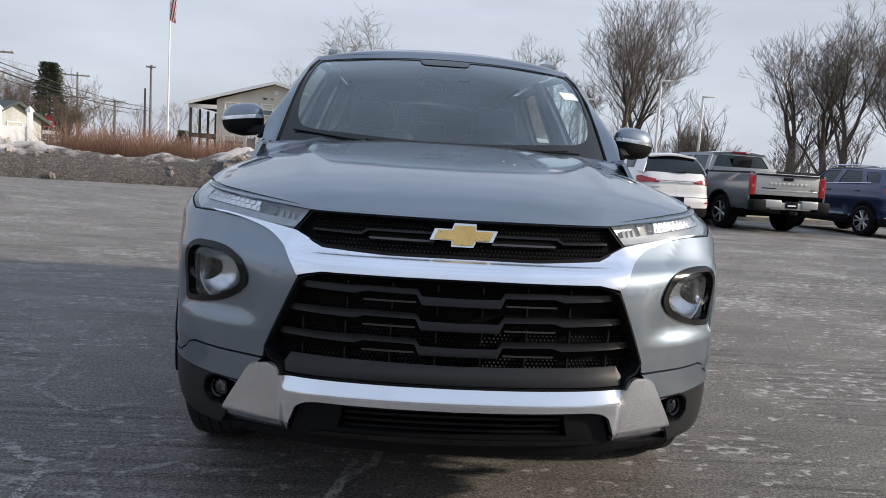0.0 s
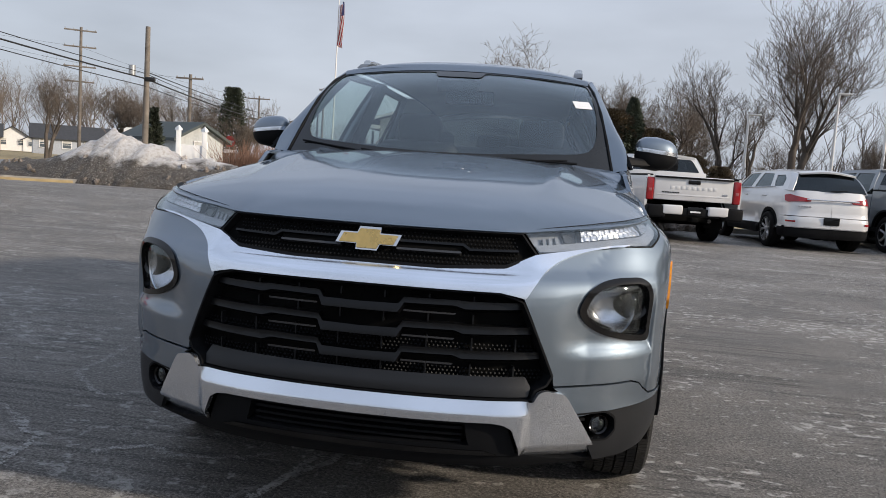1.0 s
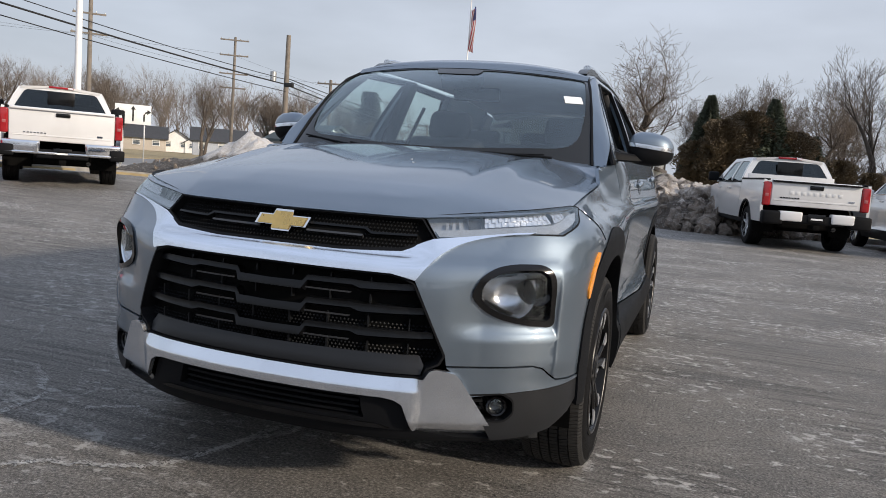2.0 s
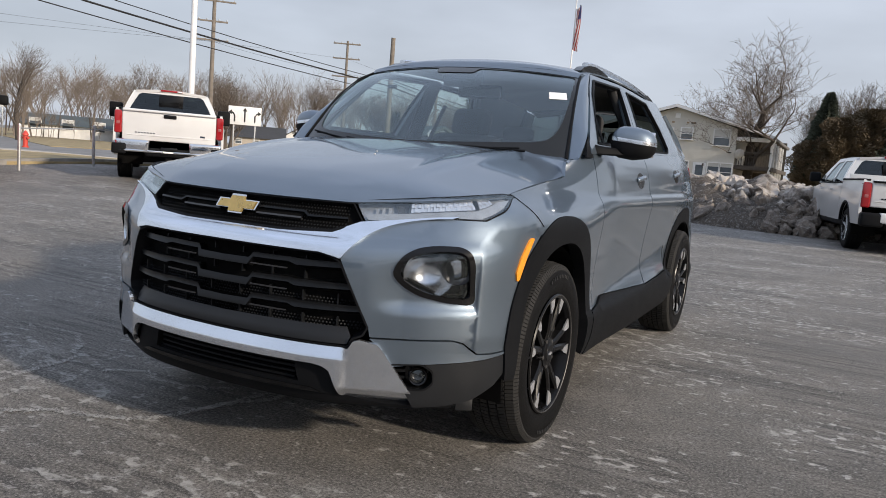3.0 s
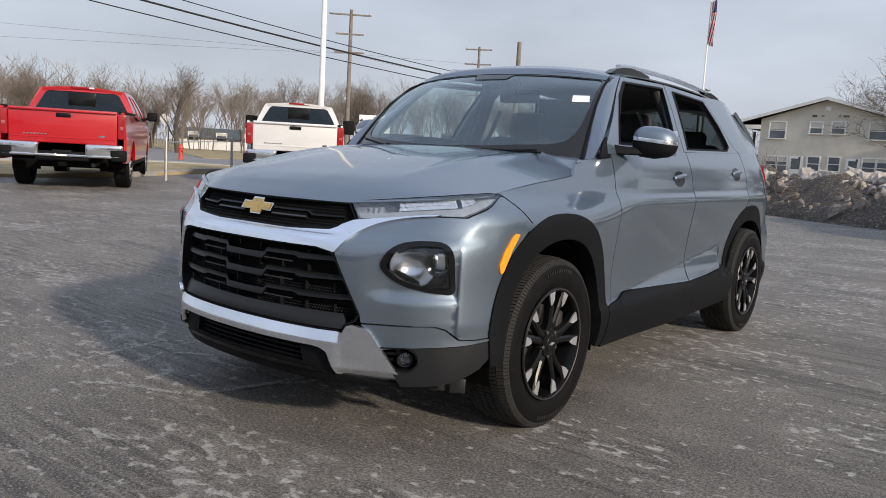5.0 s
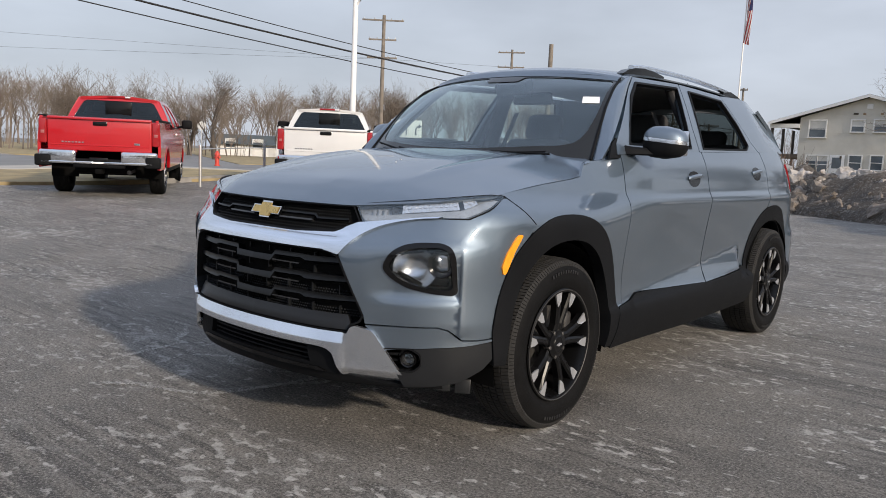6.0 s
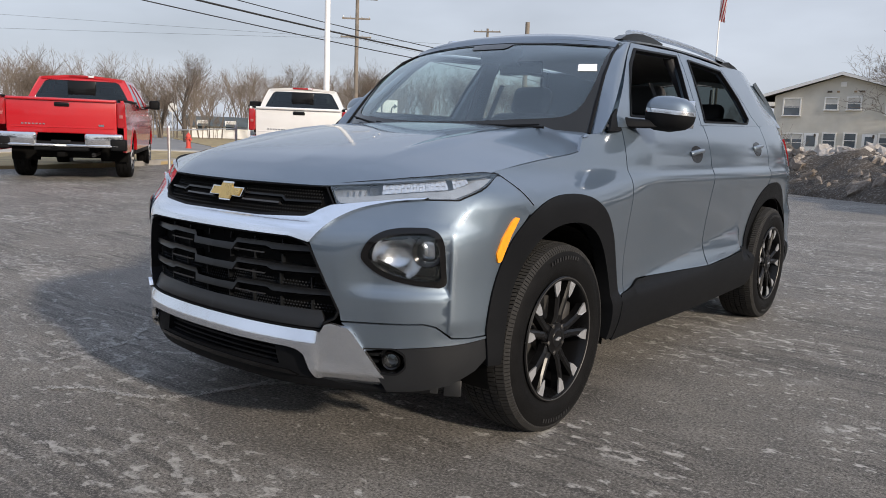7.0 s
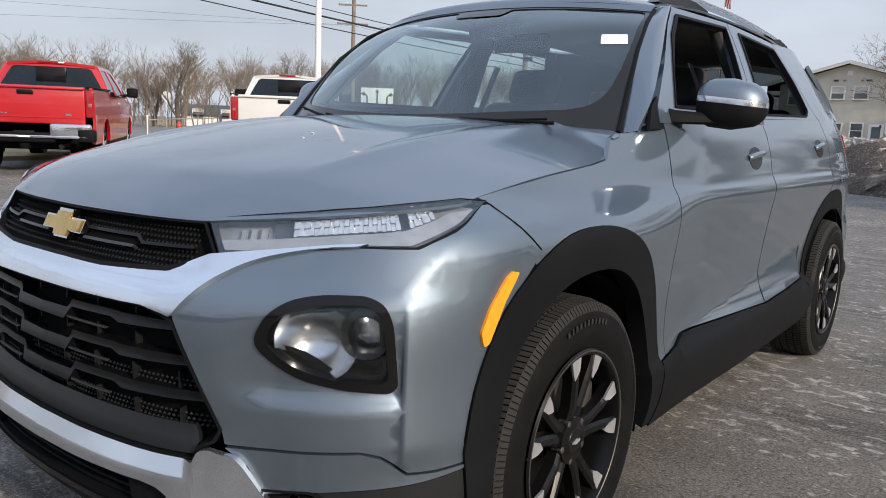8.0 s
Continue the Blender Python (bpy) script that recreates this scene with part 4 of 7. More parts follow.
# painted header between the glass and the roof
_s = np.linspace(-.985, .985, 31)
head_low = screen(_s, .882 + .020 * np.abs(_s) ** 2) + (0, -.003, .004)
head_top = top(_s, 1.735 + 0 * _s) + (0, 0, .001)
head_mid = (head_low + head_top) / 2 + (0, -.004, .011)
loft("roof_header", [head_low, head_mid, head_top], PAINT, suv, 44, 9, .006)
for s in (1, -1):
    run = spline([(1.98, 1.586), (2.08, 1.596), (2.25, 1.602), (2.4, 1.605), (2.8, 1.607), (3.3, 1.593), (3.50, 1.579), (3.62, 1.562), (3.72, 1.538)], 6)
    bm = bmesh.new()
    prev = None
    for y, z in run:
        x = float(np.interp(y, [1.86, 2.4, 3.0, 3.72], [.545, .530, .518, .492]))
        h = .011
        cur = [bm.verts.new((s * (x + a), y, z + b * h)) for a, b in ((-.017, -1), (-.017, .35), (-.009, .95), (.009, .95), (.017, .35), (.017, -1))]
        if prev:
            for i in range(6):
                bm.faces.new((prev[i], prev[(i + 1) % 6], cur[(i + 1) % 6], cur[i]))
        else:
            bm.faces.new(cur)
        prev = cur
    bm.faces.new(prev)
    rail = part("roof_rail", bm, SATIN, suv, "satin silver roof rail")
    for prof, x in (([(1.86, 1.540), (1.92, 1.566), (2.00, 1.582), (2.10, 1.590), (2.22, 1.586), (2.34, 1.572), (2.34, 1.548)], .540), ([(3.32, 1.545), (3.34, 1.575), (3.46, 1.590), (3.60, 1.570), (3.70, 1.540), (3.76, 1.505)], .503)):
        part("rail_foot", prism(prof, .042, lambda a, b, h: Vector((s * (x - .021 + h), a, b))), GLOSS_BLACK, rail, angle=60)
part("aerial", tube([(.05, 3.75, 1.575), (.05, 3.86, 1.70)], [.004, .002], 6), BLACK_PLASTIC, suv)
loft("rear_spoiler", [[(-.50, 3.95, 1.50), (0, 3.98, 1.56), (.50, 3.95, 1.50)], [(-.50, 4.10, 1.47), (0, 4.14, 1.53), (.50, 4.10, 1.47)]], PAINT, suv, 14, 5, .03)
loft("rear_glass", [[(-.52, 4.06, 1.46), (0, 4.10, 1.50), (.52, 4.06, 1.46)], [(-.60, 4.17, 1.33), (0, 4.20, 1.36), (.60, 4.17, 1.33)], [(-.66, 4.22, 1.215), (0, 4.265, 1.215), (.66, 4.22, 1.215)]], PRIVACY, suv, 14, 8, 0)
for s in (1, -1):
    loft("rear_pillar", [[(s * .52, 4.06, 1.47), (s * .60, 4.17, 1.33), (s * .66, 4.22, 1.21)], [(s * .560, 3.92, 1.50), (s * .645, 4.03, 1.34), (s * .705, 4.06, 1.20)]], PAINT, suv, 12, 5, .02)

# door mirrors
for s in (1, -1):
    arm = loft("mirror_arm", [[(s * .765, 1.505, 1.135), (s * .80, 1.52, 1.132), (s * .90, 1.60, 1.135)], [(s * .765, 1.52, 1.172), (s * .80, 1.54, 1.165), (s * .90, 1.62, 1.160)], [(s * .765, 1.60, 1.16), (s * .82, 1.63, 1.15), (s * .90, 1.68, 1.15)]], BLACK_PLASTIC, suv, 10, 8, .02, "black door mirror")
    for nm, lo, hi, mt in (("mirror_cap", .26, 1.0, PAINT), ("mirror_band", .04, .25, SATIN), ("mirror_base", -1.0, .03, BLACK_PLASTIC)):
        bm = bmesh.new()
        rows = []
        for z in np.linspace(lo, hi, 9):
            k = max(0.0, 1 - abs(z) ** 2.6) ** (1 / 2.6)
            row = []
            for a in np.linspace(0, 2 * math.pi, 28, endpoint=False):
                ca, sa = math.cos(a), math.sin(a)
                px = math.copysign(abs(ca) ** .8, ca) * .098 * k
                py = math.copysign(abs(sa) ** .9, sa) * (.075 if sa < 0 else .050) * k
                zz = 1.186 + z * (.080 if z > 0 else .072) - .10 * px * (1 if z > 0 else -.3)
                row.append(bm.verts.new((s * (.915 + px), 1.655 + py + .22 * px, zz)))
            rows.append(row)
        for a, b in zip(rows, rows[1:]):
            for i in range(28):
                bm.faces.new((a[i], a[(i + 1) % 28], b[(i + 1) % 28], b[i]))
        bm.faces.new(rows[0])
        bm.faces.new(rows[-1])
        part(nm, bm, mt, arm, "steel-grey mirror cap" if nm == "mirror_cap" else "")
    part("mirror_glass", box((s * .915, 1.708, 1.190), (.155, .008, .115), .004, m=pose(0, 0, 0, 0, 0, s * 12).to_3x3()), CHROME, arm)


# wheels
def wheel(name, parent, x, y, s, r=.351, rim=.226, width=.225, spokes=5, twin=True, silver=None, label="", z=None, fine=True):
    """A wheel whose outer face is at x and which faces the side s."""
    z = r - .006 if z is None else z
    c = (x - s * width / 2, y, z)
    h = width / 2
    n = 120 if fine else 40
    prof = [(-h * .86, rim - .006), (-h, rim + .03), (-h * 1.03, (r + rim) / 2 - .01), (-h * .97, r - .030), (-h * .84, r - .010), (-h * .56, r - .001), (-h * .54, r - .009), (-h * .47, r - .009), (-h * .45, r), (-h * .06, r), (-h * .04, r - .009), (h * .04, r - .009), (h * .06, r), (h * .45, r), (h * .47, r - .009), (h * .54, r - .009), (h * .56, r - .001), (h * .84, r - .010), (h * .97, r - .030), (h * 1.03, (r + rim) / 2 - .01), (h, rim + .03), (h * .86, rim - .006)]
    if fine:
        prof = [(a, min(b, r - .008)) if abs(a) < h * .9 else (a, b) for a, b in prof]
    tyre = part("tyre", lathe(prof, n, "x", c, warp=None), RUBBER, parent, label or "black tyre on an alloy wheel", angle=30)
    if fine:
        tv, tf = [], []
        rows = ((-.96, -.86, 150, .0), (-.86, -.60, 150, .012), (-.56, -.32, 130, .010), (-.27, -.03, 120, .006), (.03, .27, 120, -.006), (.32, .56, 130, -.010), (.60, .86, 150, -.012), (.86, .96, 150, 0.0))
        for w0, w1, count, slant in rows:
            for i in range(count):
                a0, a1 = 2 * math.pi * i / count, 2 * math.pi * (i + .78) / count
                k = len(tv)
                for rr in (r - .012, r + .0015):
                    for ww, aa in ((w0, a0), (w1, a0 + slant), (w1, a1 + slant), (w0, a1)):
                        q = rr - float(np.interp(abs(ww), [.5, .56, .86, .96, 1.02], [0, .001, .009, .024, .046]))
                        tv.append((c[0] + h * ww, y + q * math.cos(aa), z + q * math.sin(aa)))
                tf += [(k + 4, k + 5, k + 6, k + 7), (k, k + 1, k + 5, k + 4), (k + 1, k + 2, k + 6, k + 5), (k + 2, k + 3, k + 7, k + 6), (k + 3, k, k + 4, k + 7)]
        tagged(link_mesh("tread", tv, tf, TREAD, tyre, smooth_faces=False), kind="stuff")
    f = s * h
    part("rim", lathe([(f * .96, rim + .006), (f * 1.0, rim + .002), (f * .98, rim - .008), (f * .80, rim - .016), (f * .1, rim - .03), (-f * .9, rim - .02)], 64 if fine else 32, "x", c), RIM_BLACK, tyre)
    part("rim_lip", lathe([(f * .95, rim + .0030), (f * 1.005, rim + .0018), (f * 1.008, rim - .001), (f * .985, rim - .0030)], 64, "x", c), silver or STEEL, tyre)
    part("brake_disc", lathe([(f * .22, .15), (f * .22, .06), (f * .40, .06), (f * .40, 0)], 40, "x", c), STEEL, tyre)
    part("wheel_back", lathe([(-f * .05, rim - .02), (-f * .05, 0)], 32, "x", c), LINER, tyre)
    if fine:
        part("brake_caliper", box((c[0] + f * .30, y + .12, z + .05), (.07, .06, .13), .015), STEEL, tyre)
    cx = c[0]
    for k in range(spokes):
        for t in ((-1, 1) if twin else (0,)):
            a = 2 * math.pi * k / spokes + math.pi / 2 - .15
            d = a + t * .190
            e = a + t * .255
            ca, sa = math.cos(d), math.sin(d)
            ea, eb = math.cos(e), math.sin(e)

            def at(rad, ang, side, depth):
                return Vector((cx + f * depth, y + math.cos(ang) * rad - math.sin(ang) * side, z + math.sin(ang) * rad + math.cos(ang) * side))
            bm = bmesh.new()
            rows = []
            for rad, ang, wd, dep in ((.045, a + t * .34, .017, .80), (.085, d - t * .02, .015, .86), (.150, d, .014, .90), (rim - .030, e - t * .02, .019, .93), (rim - .004, e, .024, .93)):
                rows.append([bm.verts.new(at(rad, ang, q * wd, dep + o)) for q, o in ((-1, -.30), (-1, -.06), (-.45, 0), (.45, 0), (1, -.06), (1, -.30))])
            for p, q in zip(rows, rows[1:]):
                for i in range(5):
                    bm.faces.new((p[i], p[i + 1], q[i + 1], q[i]))
            bm.faces.new(rows[0])
            bm.faces.new(rows[-1])
            spoke = part("spoke", bm, RIM_BLACK if silver is None else silver, tyre, soft=False)
            if fine:
                bm = bmesh.new()
                w0 = [at(rad, ang, o * wd, dep + .012) for rad, ang, o, wd, dep in ((.158, d + t * .01, t * 1.0, .014, .904), (.163, d + t * .01, t * .50, .014, .904), (rim - .046, e - t * .02, -t * .50, .018, .93), (rim - .006, e, -t * .80, .024, .93), (rim - .006, e, t * 1.0, .024, .925), (rim - .046, e - t * .02, t * 1.0, .019, .917))]
                if t < 0:
                    w0 = w0[::-1]
                tops = [bm.verts.new(p) for p in w0]
                lows = [bm.verts.new(p - Vector((f * .05, 0, 0))) for p in w0]
                bm.faces.new(tops)
                for i in range(6):
                    bm.faces.new((tops[i], lows[i], lows[(i + 1) % 6], tops[(i + 1) % 6]))
                part("spoke_facet", bm, RIM_SILVER, spoke, "machined silver facet", soft=False)
    part("hub_cap", lathe([(f * .70, .062), (f * .86, .058), (f * .885, .034), (f * .91, .031), (f * .915, 0)], 30, "x", c), RIM_BLACK if silver is None else silver, tyre)
    if fine:
        part("cap_badge", prism([(a * .20, b * .20) for a, b in BOW], .003, lambda a, b, q: Vector((c[0] + f * .92 + s * q, y + s * a, z + b))), RIM_SILVER, tyre)
        for k in range(5):
            a = 2 * math.pi * k / 5 + math.pi / 2 - .15 + math.pi / 5
            part("wheel_nut", lathe([(f * .62, .011), (f * .86, .010), (f * .875, .006), (f * .875, 0)], 6, "x", (c[0], y + .052 * math.cos(a), z + .052 * math.sin(a))), STEEL, tyre, soft=False)
        bm = bmesh.new()
        for k in range(22):  # raised bars where the side wall carries writing
            a = math.pi / 2 + (k - 5) * .062 if k < 11 else -math.pi / 2 + (k - 16) * .062
            rad = (r + rim) / 2 + .012
            m3 = pose(0, 0, 0, math.degrees(a) - 90, 0, 0).to_3x3()
            add_box(bm, (c[0] + f * 1.035, y + math.cos(a) * rad, z + math.sin(a) * rad), (.002, .009 if k % 3 else .006, .014), .0005, 1, m3)
        tagged(part("wall_bars", bm, mat("raised_rubber", (.013, .013, .014), .6), tyre, soft=False), kind="stuff")
    return tyre


for y, xf in ((.90, .872), (3.54, .868)):
    for s in (1, -1):
        wheel("wheel", suv, s * xf, y, s, z=.345)
        bm = bmesh.new()
        ang = np.linspace(-.25, math.pi + .25, 22)
        for a, b in zip(ang, ang[1:]):
            bm.faces.new([bm.verts.new((x, y + .415 * math.cos(t) * 1.0, .345 + .415 * math.sin(t))) for x, t in ((s * .44, a), (s * .84, a), (s * .84, b), (s * .44, b))])
            bm.faces.new([bm.verts.new(p) for p in ((s * .44, y, .345), (s * .44, y + .415 * math.cos(a), .345 + .415 * math.sin(a)), (s * .44, y + .415 * math.cos(b), .345 + .415 * math.sin(b)))])
        part("wheel_liner", bm, LINER, suv)

# floor pan and the body's dark inside
for c, sz in (((0, 2.22, .26), (1.50, 1.75, .10)), ((0, .90, .34), (.84, .90, .22)), ((0, 3.55, .36), (.84, .95, .20)), ((0, .32, .30), (1.10, .30, .10)), ((0, 4.15, .36), (1.3, .34, .16)), ((0, 1.30, .70), (1.42, .06, .75)), ((0, .42, .66), (.98, .10, .40))):
    part("underbody", box(c, sz, .03), LINER, suv)
for s in (1, -1):
    part("suspension_arm", tube([(s * .35, .95, .24), (s * .66, .90, .22)], .03, 8), STEEL, suv)

# inside
part("cabin_floor", box((0, 2.6, .38), (1.46, 2.5, .06), .02), INTERIOR, suv)
dash = loft("dashboard", [[(-.72, 1.42, 1.06), (-.3, 1.36, 1.07), (.3, 1.36, 1.07), (.72, 1.42, 1.06)], [(-.72, 1.72, 1.06), (-.3, 1.72, 1.065), (.38, 1.70, 1.085), (.72, 1.74, 1.06)], [(-.72, 1.80, .95), (-.3, 1.82, .95), (.3, 1.82, .96), (.72, 1.80, .95)], [(-.72, 1.70, .55), (-.3, 1.70, .55), (.3, 1.70, .55), (.72, 1.70, .55)]], INTERIOR, suv, 16, 14, .02)
part("instrument_hood", box((.36, 1.74, 1.105), (.34, .16, .07), .03, 3), INTERIOR, dash)
part("centre_screen", box((-.02, 1.80, 1.06), (.24, .02, .14), .012, 2), GLOSS_BLACK, dash)
sw = lathe([(-.016, .175), (0, .190), (.016, .175), (0, .160)], 36, "y", closed=True)
bmesh.ops.transform(sw, matrix=pose(.36, 1.95, 1.00, -25, 0, 0), verts=sw.verts)
steer = part("steering_wheel", sw, INTERIOR, suv)
part("steering_hub", box((.36, 1.945, 1.0), (.30, .04, .10), .02, 2, pose(0, 0, 0, -25, 0, 0).to_3x3()), INTERIOR, steer)


def seat(x, y, w=.50):
    base = part("seat", box((x, y - .02, .62), (w, .52, .18), .06, 4), INTERIOR, suv, "black upholstered seat")
    lean = pose(0, 0, 0, -18, 0, 0).to_3x3()
    part("backrest", box((x, y + .34, .92), (w, .16, .62), .07, 4, lean), INTERIOR, base)
    part("headrest", box((x, y + .46, 1.295), (.26, .10, .18), .05, 4, lean), INTERIOR, base)
    for q in (-.06, .06):
        part("headrest_post", tube([(x + q, y + .42, 1.15), (x + q, y + .455, 1.25)], .007, 6), STEEL, base)


for x in (.36, -.36):
    seat(x, 2.12)
bench = part("rear_bench", box((0, 3.02, .64), (1.30, .50, .18), .06, 4), INTERIOR, suv)
part("bench_back", box((0, 3.34, .94), (1.30, .16, .62), .07, 4, pose(0, 0, 0, -20, 0, 0).to_3x3()), INTERIOR, bench)
for x in (-.40, 0, .40):
    part("headrest", box((x, 3.46, 1.26), (.24, .09, .14), .04, 4, pose(0, 0, 0, -20, 0, 0).to_3x3()), INTERIOR, bench)
for s in (1, -1):
    part("door_lining", box((s * .745, 1.98, .82), (.05, .96, .64), .03, 3), INTERIOR, front_doors[0 if s > 0 else 1])
    part("door_lining", box((s * .745, 2.92, .84), (.05, .90, .66), .03, 3), INTERIOR, rear_doors[0 if s > 0 else 1])
    part("centre_pillar", box((s * .655, 2.46, 1.32), (.05, .12, .46), .02, 2, pose(0, 0, 0, 8, s * -24, 0).to_3x3()), INTERIOR, suv)
    part("belt", box((s * .60, 2.42, 1.10), (.006, .045, .62), .002, 1, pose(0, 0, 0, 0, s * -24, 0).to_3x3()), INTERIOR, suv)
panel("headlining", lambda s_, y_: top(s_ * .97, y_) - np.array([0, 0, .035]), sym([(0, 1.80), (.9, 1.80), (.95, 3.9), (0, 3.95)]), mat("headlining_cloth", (.32, .31, .30), .9, vary=.1, bump=.2, bump_scale=400), suv, thick=0, res=.1)
rv = part("rear_view_mirror", box((.02, 1.86, 1.42), (.24, .03, .07), .014, 3, pose(0, 0, 0, 8, 0, 6).to_3x3()), GLOSS_BLACK, suv)
part("mirror_stem", tube([(.0, 1.76, 1.49), (.02, 1.85, 1.43)], .008, 6), BLACK_PLASTIC, rv)
part("sensor_box", box((-.02, 1.735, 1.475), (.20, .10, .07), .015, 2, pose(0, 0, 0, 30, 0, 0).to_3x3()), BLACK_PLASTIC, suv)

# ---- ground ----
def ground_at(x, y):
    """The lot rises a little towards the road."""
    t = np.clip((-np.asarray(x, float) - 2.5) / 11.5, 0, 1)
    return .24 * t * t * (3 - 2 * t) * (1 - smooth(12.0, 20.0, y)) * (.38 + .62 * smooth(6.5, 11.0, y))


def gz(x, y):
    return float(ground_at(x, y))


def node_mix(t, fac, a, b, blend="MIX"):
    n = t.nodes.new("ShaderNodeMix")
    n.data_type, n.blend_type = "RGBA", blend
    for sock, v in ((n.inputs[0], fac), (n.inputs[6], a), (n.inputs[7], b)):
        if isinstance(v, (tuple, float, int)):
            sock.default_value = v
        else:
            t.links.new(v, sock)
    return n.outputs[2]


def node_range(t, v, a, b, c, d):
    n = t.nodes.new("ShaderNodeMapRange")
    t.links.new(v, n.inputs["Value"])
    for k, x in zip(("From Min", "From Max", "To Min", "To Max"), (a, b, c, d)):
        n.inputs[k].default_value = x
    return n.outputs[0]


def node_noise(t, vec, scale, detail=5, rough=.55):
    n = t.nodes.new("ShaderNodeTexNoise")
    n.inputs["Scale"].default_value, n.inputs["Detail"].default_value, n.inputs["Roughness"].default_value = scale, detail, rough
    t.links.new(vec, n.inputs["Vector"])
    return n.outputs["Fac"]


def node_math(t, op, a, b):
    n = t.nodes.new("ShaderNodeMath")
    n.operation = op
    for s, v in zip(n.inputs, (a, b)):
        if isinstance(v, (int, float)):
            s.default_value = v
        else:
            t.links.new(v, s)
    return n.outputs[0]


def asphalt_material():
    m = bpy.data.materials.new("asphalt")
    m.use_nodes = True
    t = m.node_tree
    p = t.nodes["Principled BSDF"]
    co = t.nodes.new("ShaderNodeTexCoord").outputs["Object"]
    sep = t.nodes.new("ShaderNodeSeparateXYZ")
    t.links.new(co, sep.inputs[0])

    def turned(angle, scale):
        mp = t.nodes.new("ShaderNodeMapping")
        mp.inputs["Scale"].default_value = scale
        mp.inputs["Rotation"].default_value = (0, 0, radians(angle))
        t.links.new(co, mp.inputs["Vector"])
        return mp.outputs[0]
    swept = turned(-14, (.66, 1.0, 1.0))
    large = node_noise(t, co, .33, 4)
    patch = node_noise(t, swept, 1.15, 4, .6)
    mid = node_noise(t, swept, 3.2, 8, .68)
    fine = node_noise(t, co, 34, 8, .80)
    grit = node_noise(t, co, 88, 8, .86)
    col = node_mix(t, node_range(t, large, .35, .65, 0, 1), (.092, .086, .078, 1), (.150, .140, .127, 1))
    col = node_mix(t, node_range(t, mid, .42, .62, 0, .9), col, (.235, .219, .198, 1))
    # patchy dust, paler towards the driver's side: the sunlit side put into the colour
    sunny_dust = node_math(t, "MULTIPLY", node_range(t, sep.outputs[0], -.8, 2.2, .15, 1), node_range(t, patch, .38, .62, .1, .85))
    col = node_mix(t, sunny_dust, col, (.245, .226, .202, 1))
    # dark rubbed tyre streaks in two directions
    for angle, scale, lo in ((-36, (.55, 17, 1), .56), (-8, (.30, 11, 1), .57), (48, (.4, 13, 1), .60)):
        mark = node_math(t, "MULTIPLY", node_range(t, node_noise(t, turned(angle, scale), 1.0, 5, .6), lo - .04, lo + .05, 0, .80), node_range(t, node_noise(t, co, .9, 2), .42, .54, 0, 1))
        col = node_mix(t, mark, col, (.055, .052, .049, 1))
    # stones and pits of the worn surface
    col = node_mix(t, node_range(t, grit, .40, .49, 1, 0), col, (.014, .013, .012, 1))
    col = node_mix(t, node_range(t, fine, .38, .48, .75, 0), col, (.026, .024, .022, 1))
    col = node_mix(t, node_range(t, grit, .52, .60, 0, .85), col, (.44, .415, .38, 1))
    # salt flakes left in clusters
    east = node_range(t, sep.outputs[0], -1.2, 1.0, .55, 1.0)
    flakes = node_math(t, "ADD", node_noise(t, swept, 19, 4, .55), node_math(t, "MULTIPLY", patch, .50))
    salt = node_math(t, "MULTIPLY", node_range(t, flakes, .852, .892, 0, .85), east)
    salt = node_math(t, "MULTIPLY", salt, node_range(t, fine, .40, .58, .15, 1))
    col = node_mix(t, salt, col, (.68, .66, .63, 1))
    bloom = node_math(t, "MULTIPLY", node_range(t, node_math(t, "ADD", node_noise(t, swept, 5, 8, .75), node_math(t, "MULTIPLY", patch, .5)), .79, .95, 0, .62), node_range(t, grit, .42, .56, .1, 1))
    col = node_mix(t, bloom, col, (.42, .405, .38, 1))
    # hair cracks
    wob = t.nodes.new("ShaderNodeTexNoise")
    wob.inputs["Scale"].default_value, wob.inputs["Detail"].default_value = 2.2, 6
    t.links.new(co, wob.inputs["Vector"])
    vm = t.nodes.new("ShaderNodeVectorMath")
    vm.operation = "MULTIPLY_ADD"
    t.links.new(wob.outputs["Color"], vm.inputs[0])
    vm.inputs[1].default_value = (.5, .5, 0)
    t.links.new(co, vm.inputs[2])
    vo = t.nodes.new("ShaderNodeTexVoronoi")
    vo.feature = "DISTANCE_TO_EDGE"
    vo.inputs["Scale"].default_value = 1.1
    t.links.new(vm.outputs[0], vo.inputs["Vector"])
    some = node_range(t, node_noise(t, co, 1.3, 3), .47, .60, 0, 1)
    west = node_range(t, sep.outputs[0], -.6, 1.2, 1, .25)
    rim = node_math(t, "MULTIPLY", node_math(t, "MULTIPLY", node_range(t, vo.outputs[0], .002, .012, 1, 0), some), node_math(t, "MULTIPLY", west, node_range(t, fine, .44, .58, 0, .9)))
    col = node_mix(t, rim, col, (.42, .41, .39, 1))
    crack = node_math(t, "MULTIPLY", node_range(t, vo.outputs[0], .0004, .0014, .5, 0), some)
    col = node_mix(t, crack, col, (.02, .02, .02, 1))
    t.links.new(col, p.inputs["Base Color"])
    t.links.new(node_range(t, mid, .3, .7, .52, .78), p.inputs["Roughness"])
    b = t.nodes.new("ShaderNodeBump")
    b.inputs["Strength"].default_value, b.inputs["Distance"].default_value = 1.0, .016
    t.links.new(node_math(t, "SUBTRACT", node_math(t, "ADD", node_math(t, "MULTIPLY", grit, .55), fine), crack), b.inputs["Height"])
    t.links.new(b.outputs[0], p.inputs["Normal"])
    return m


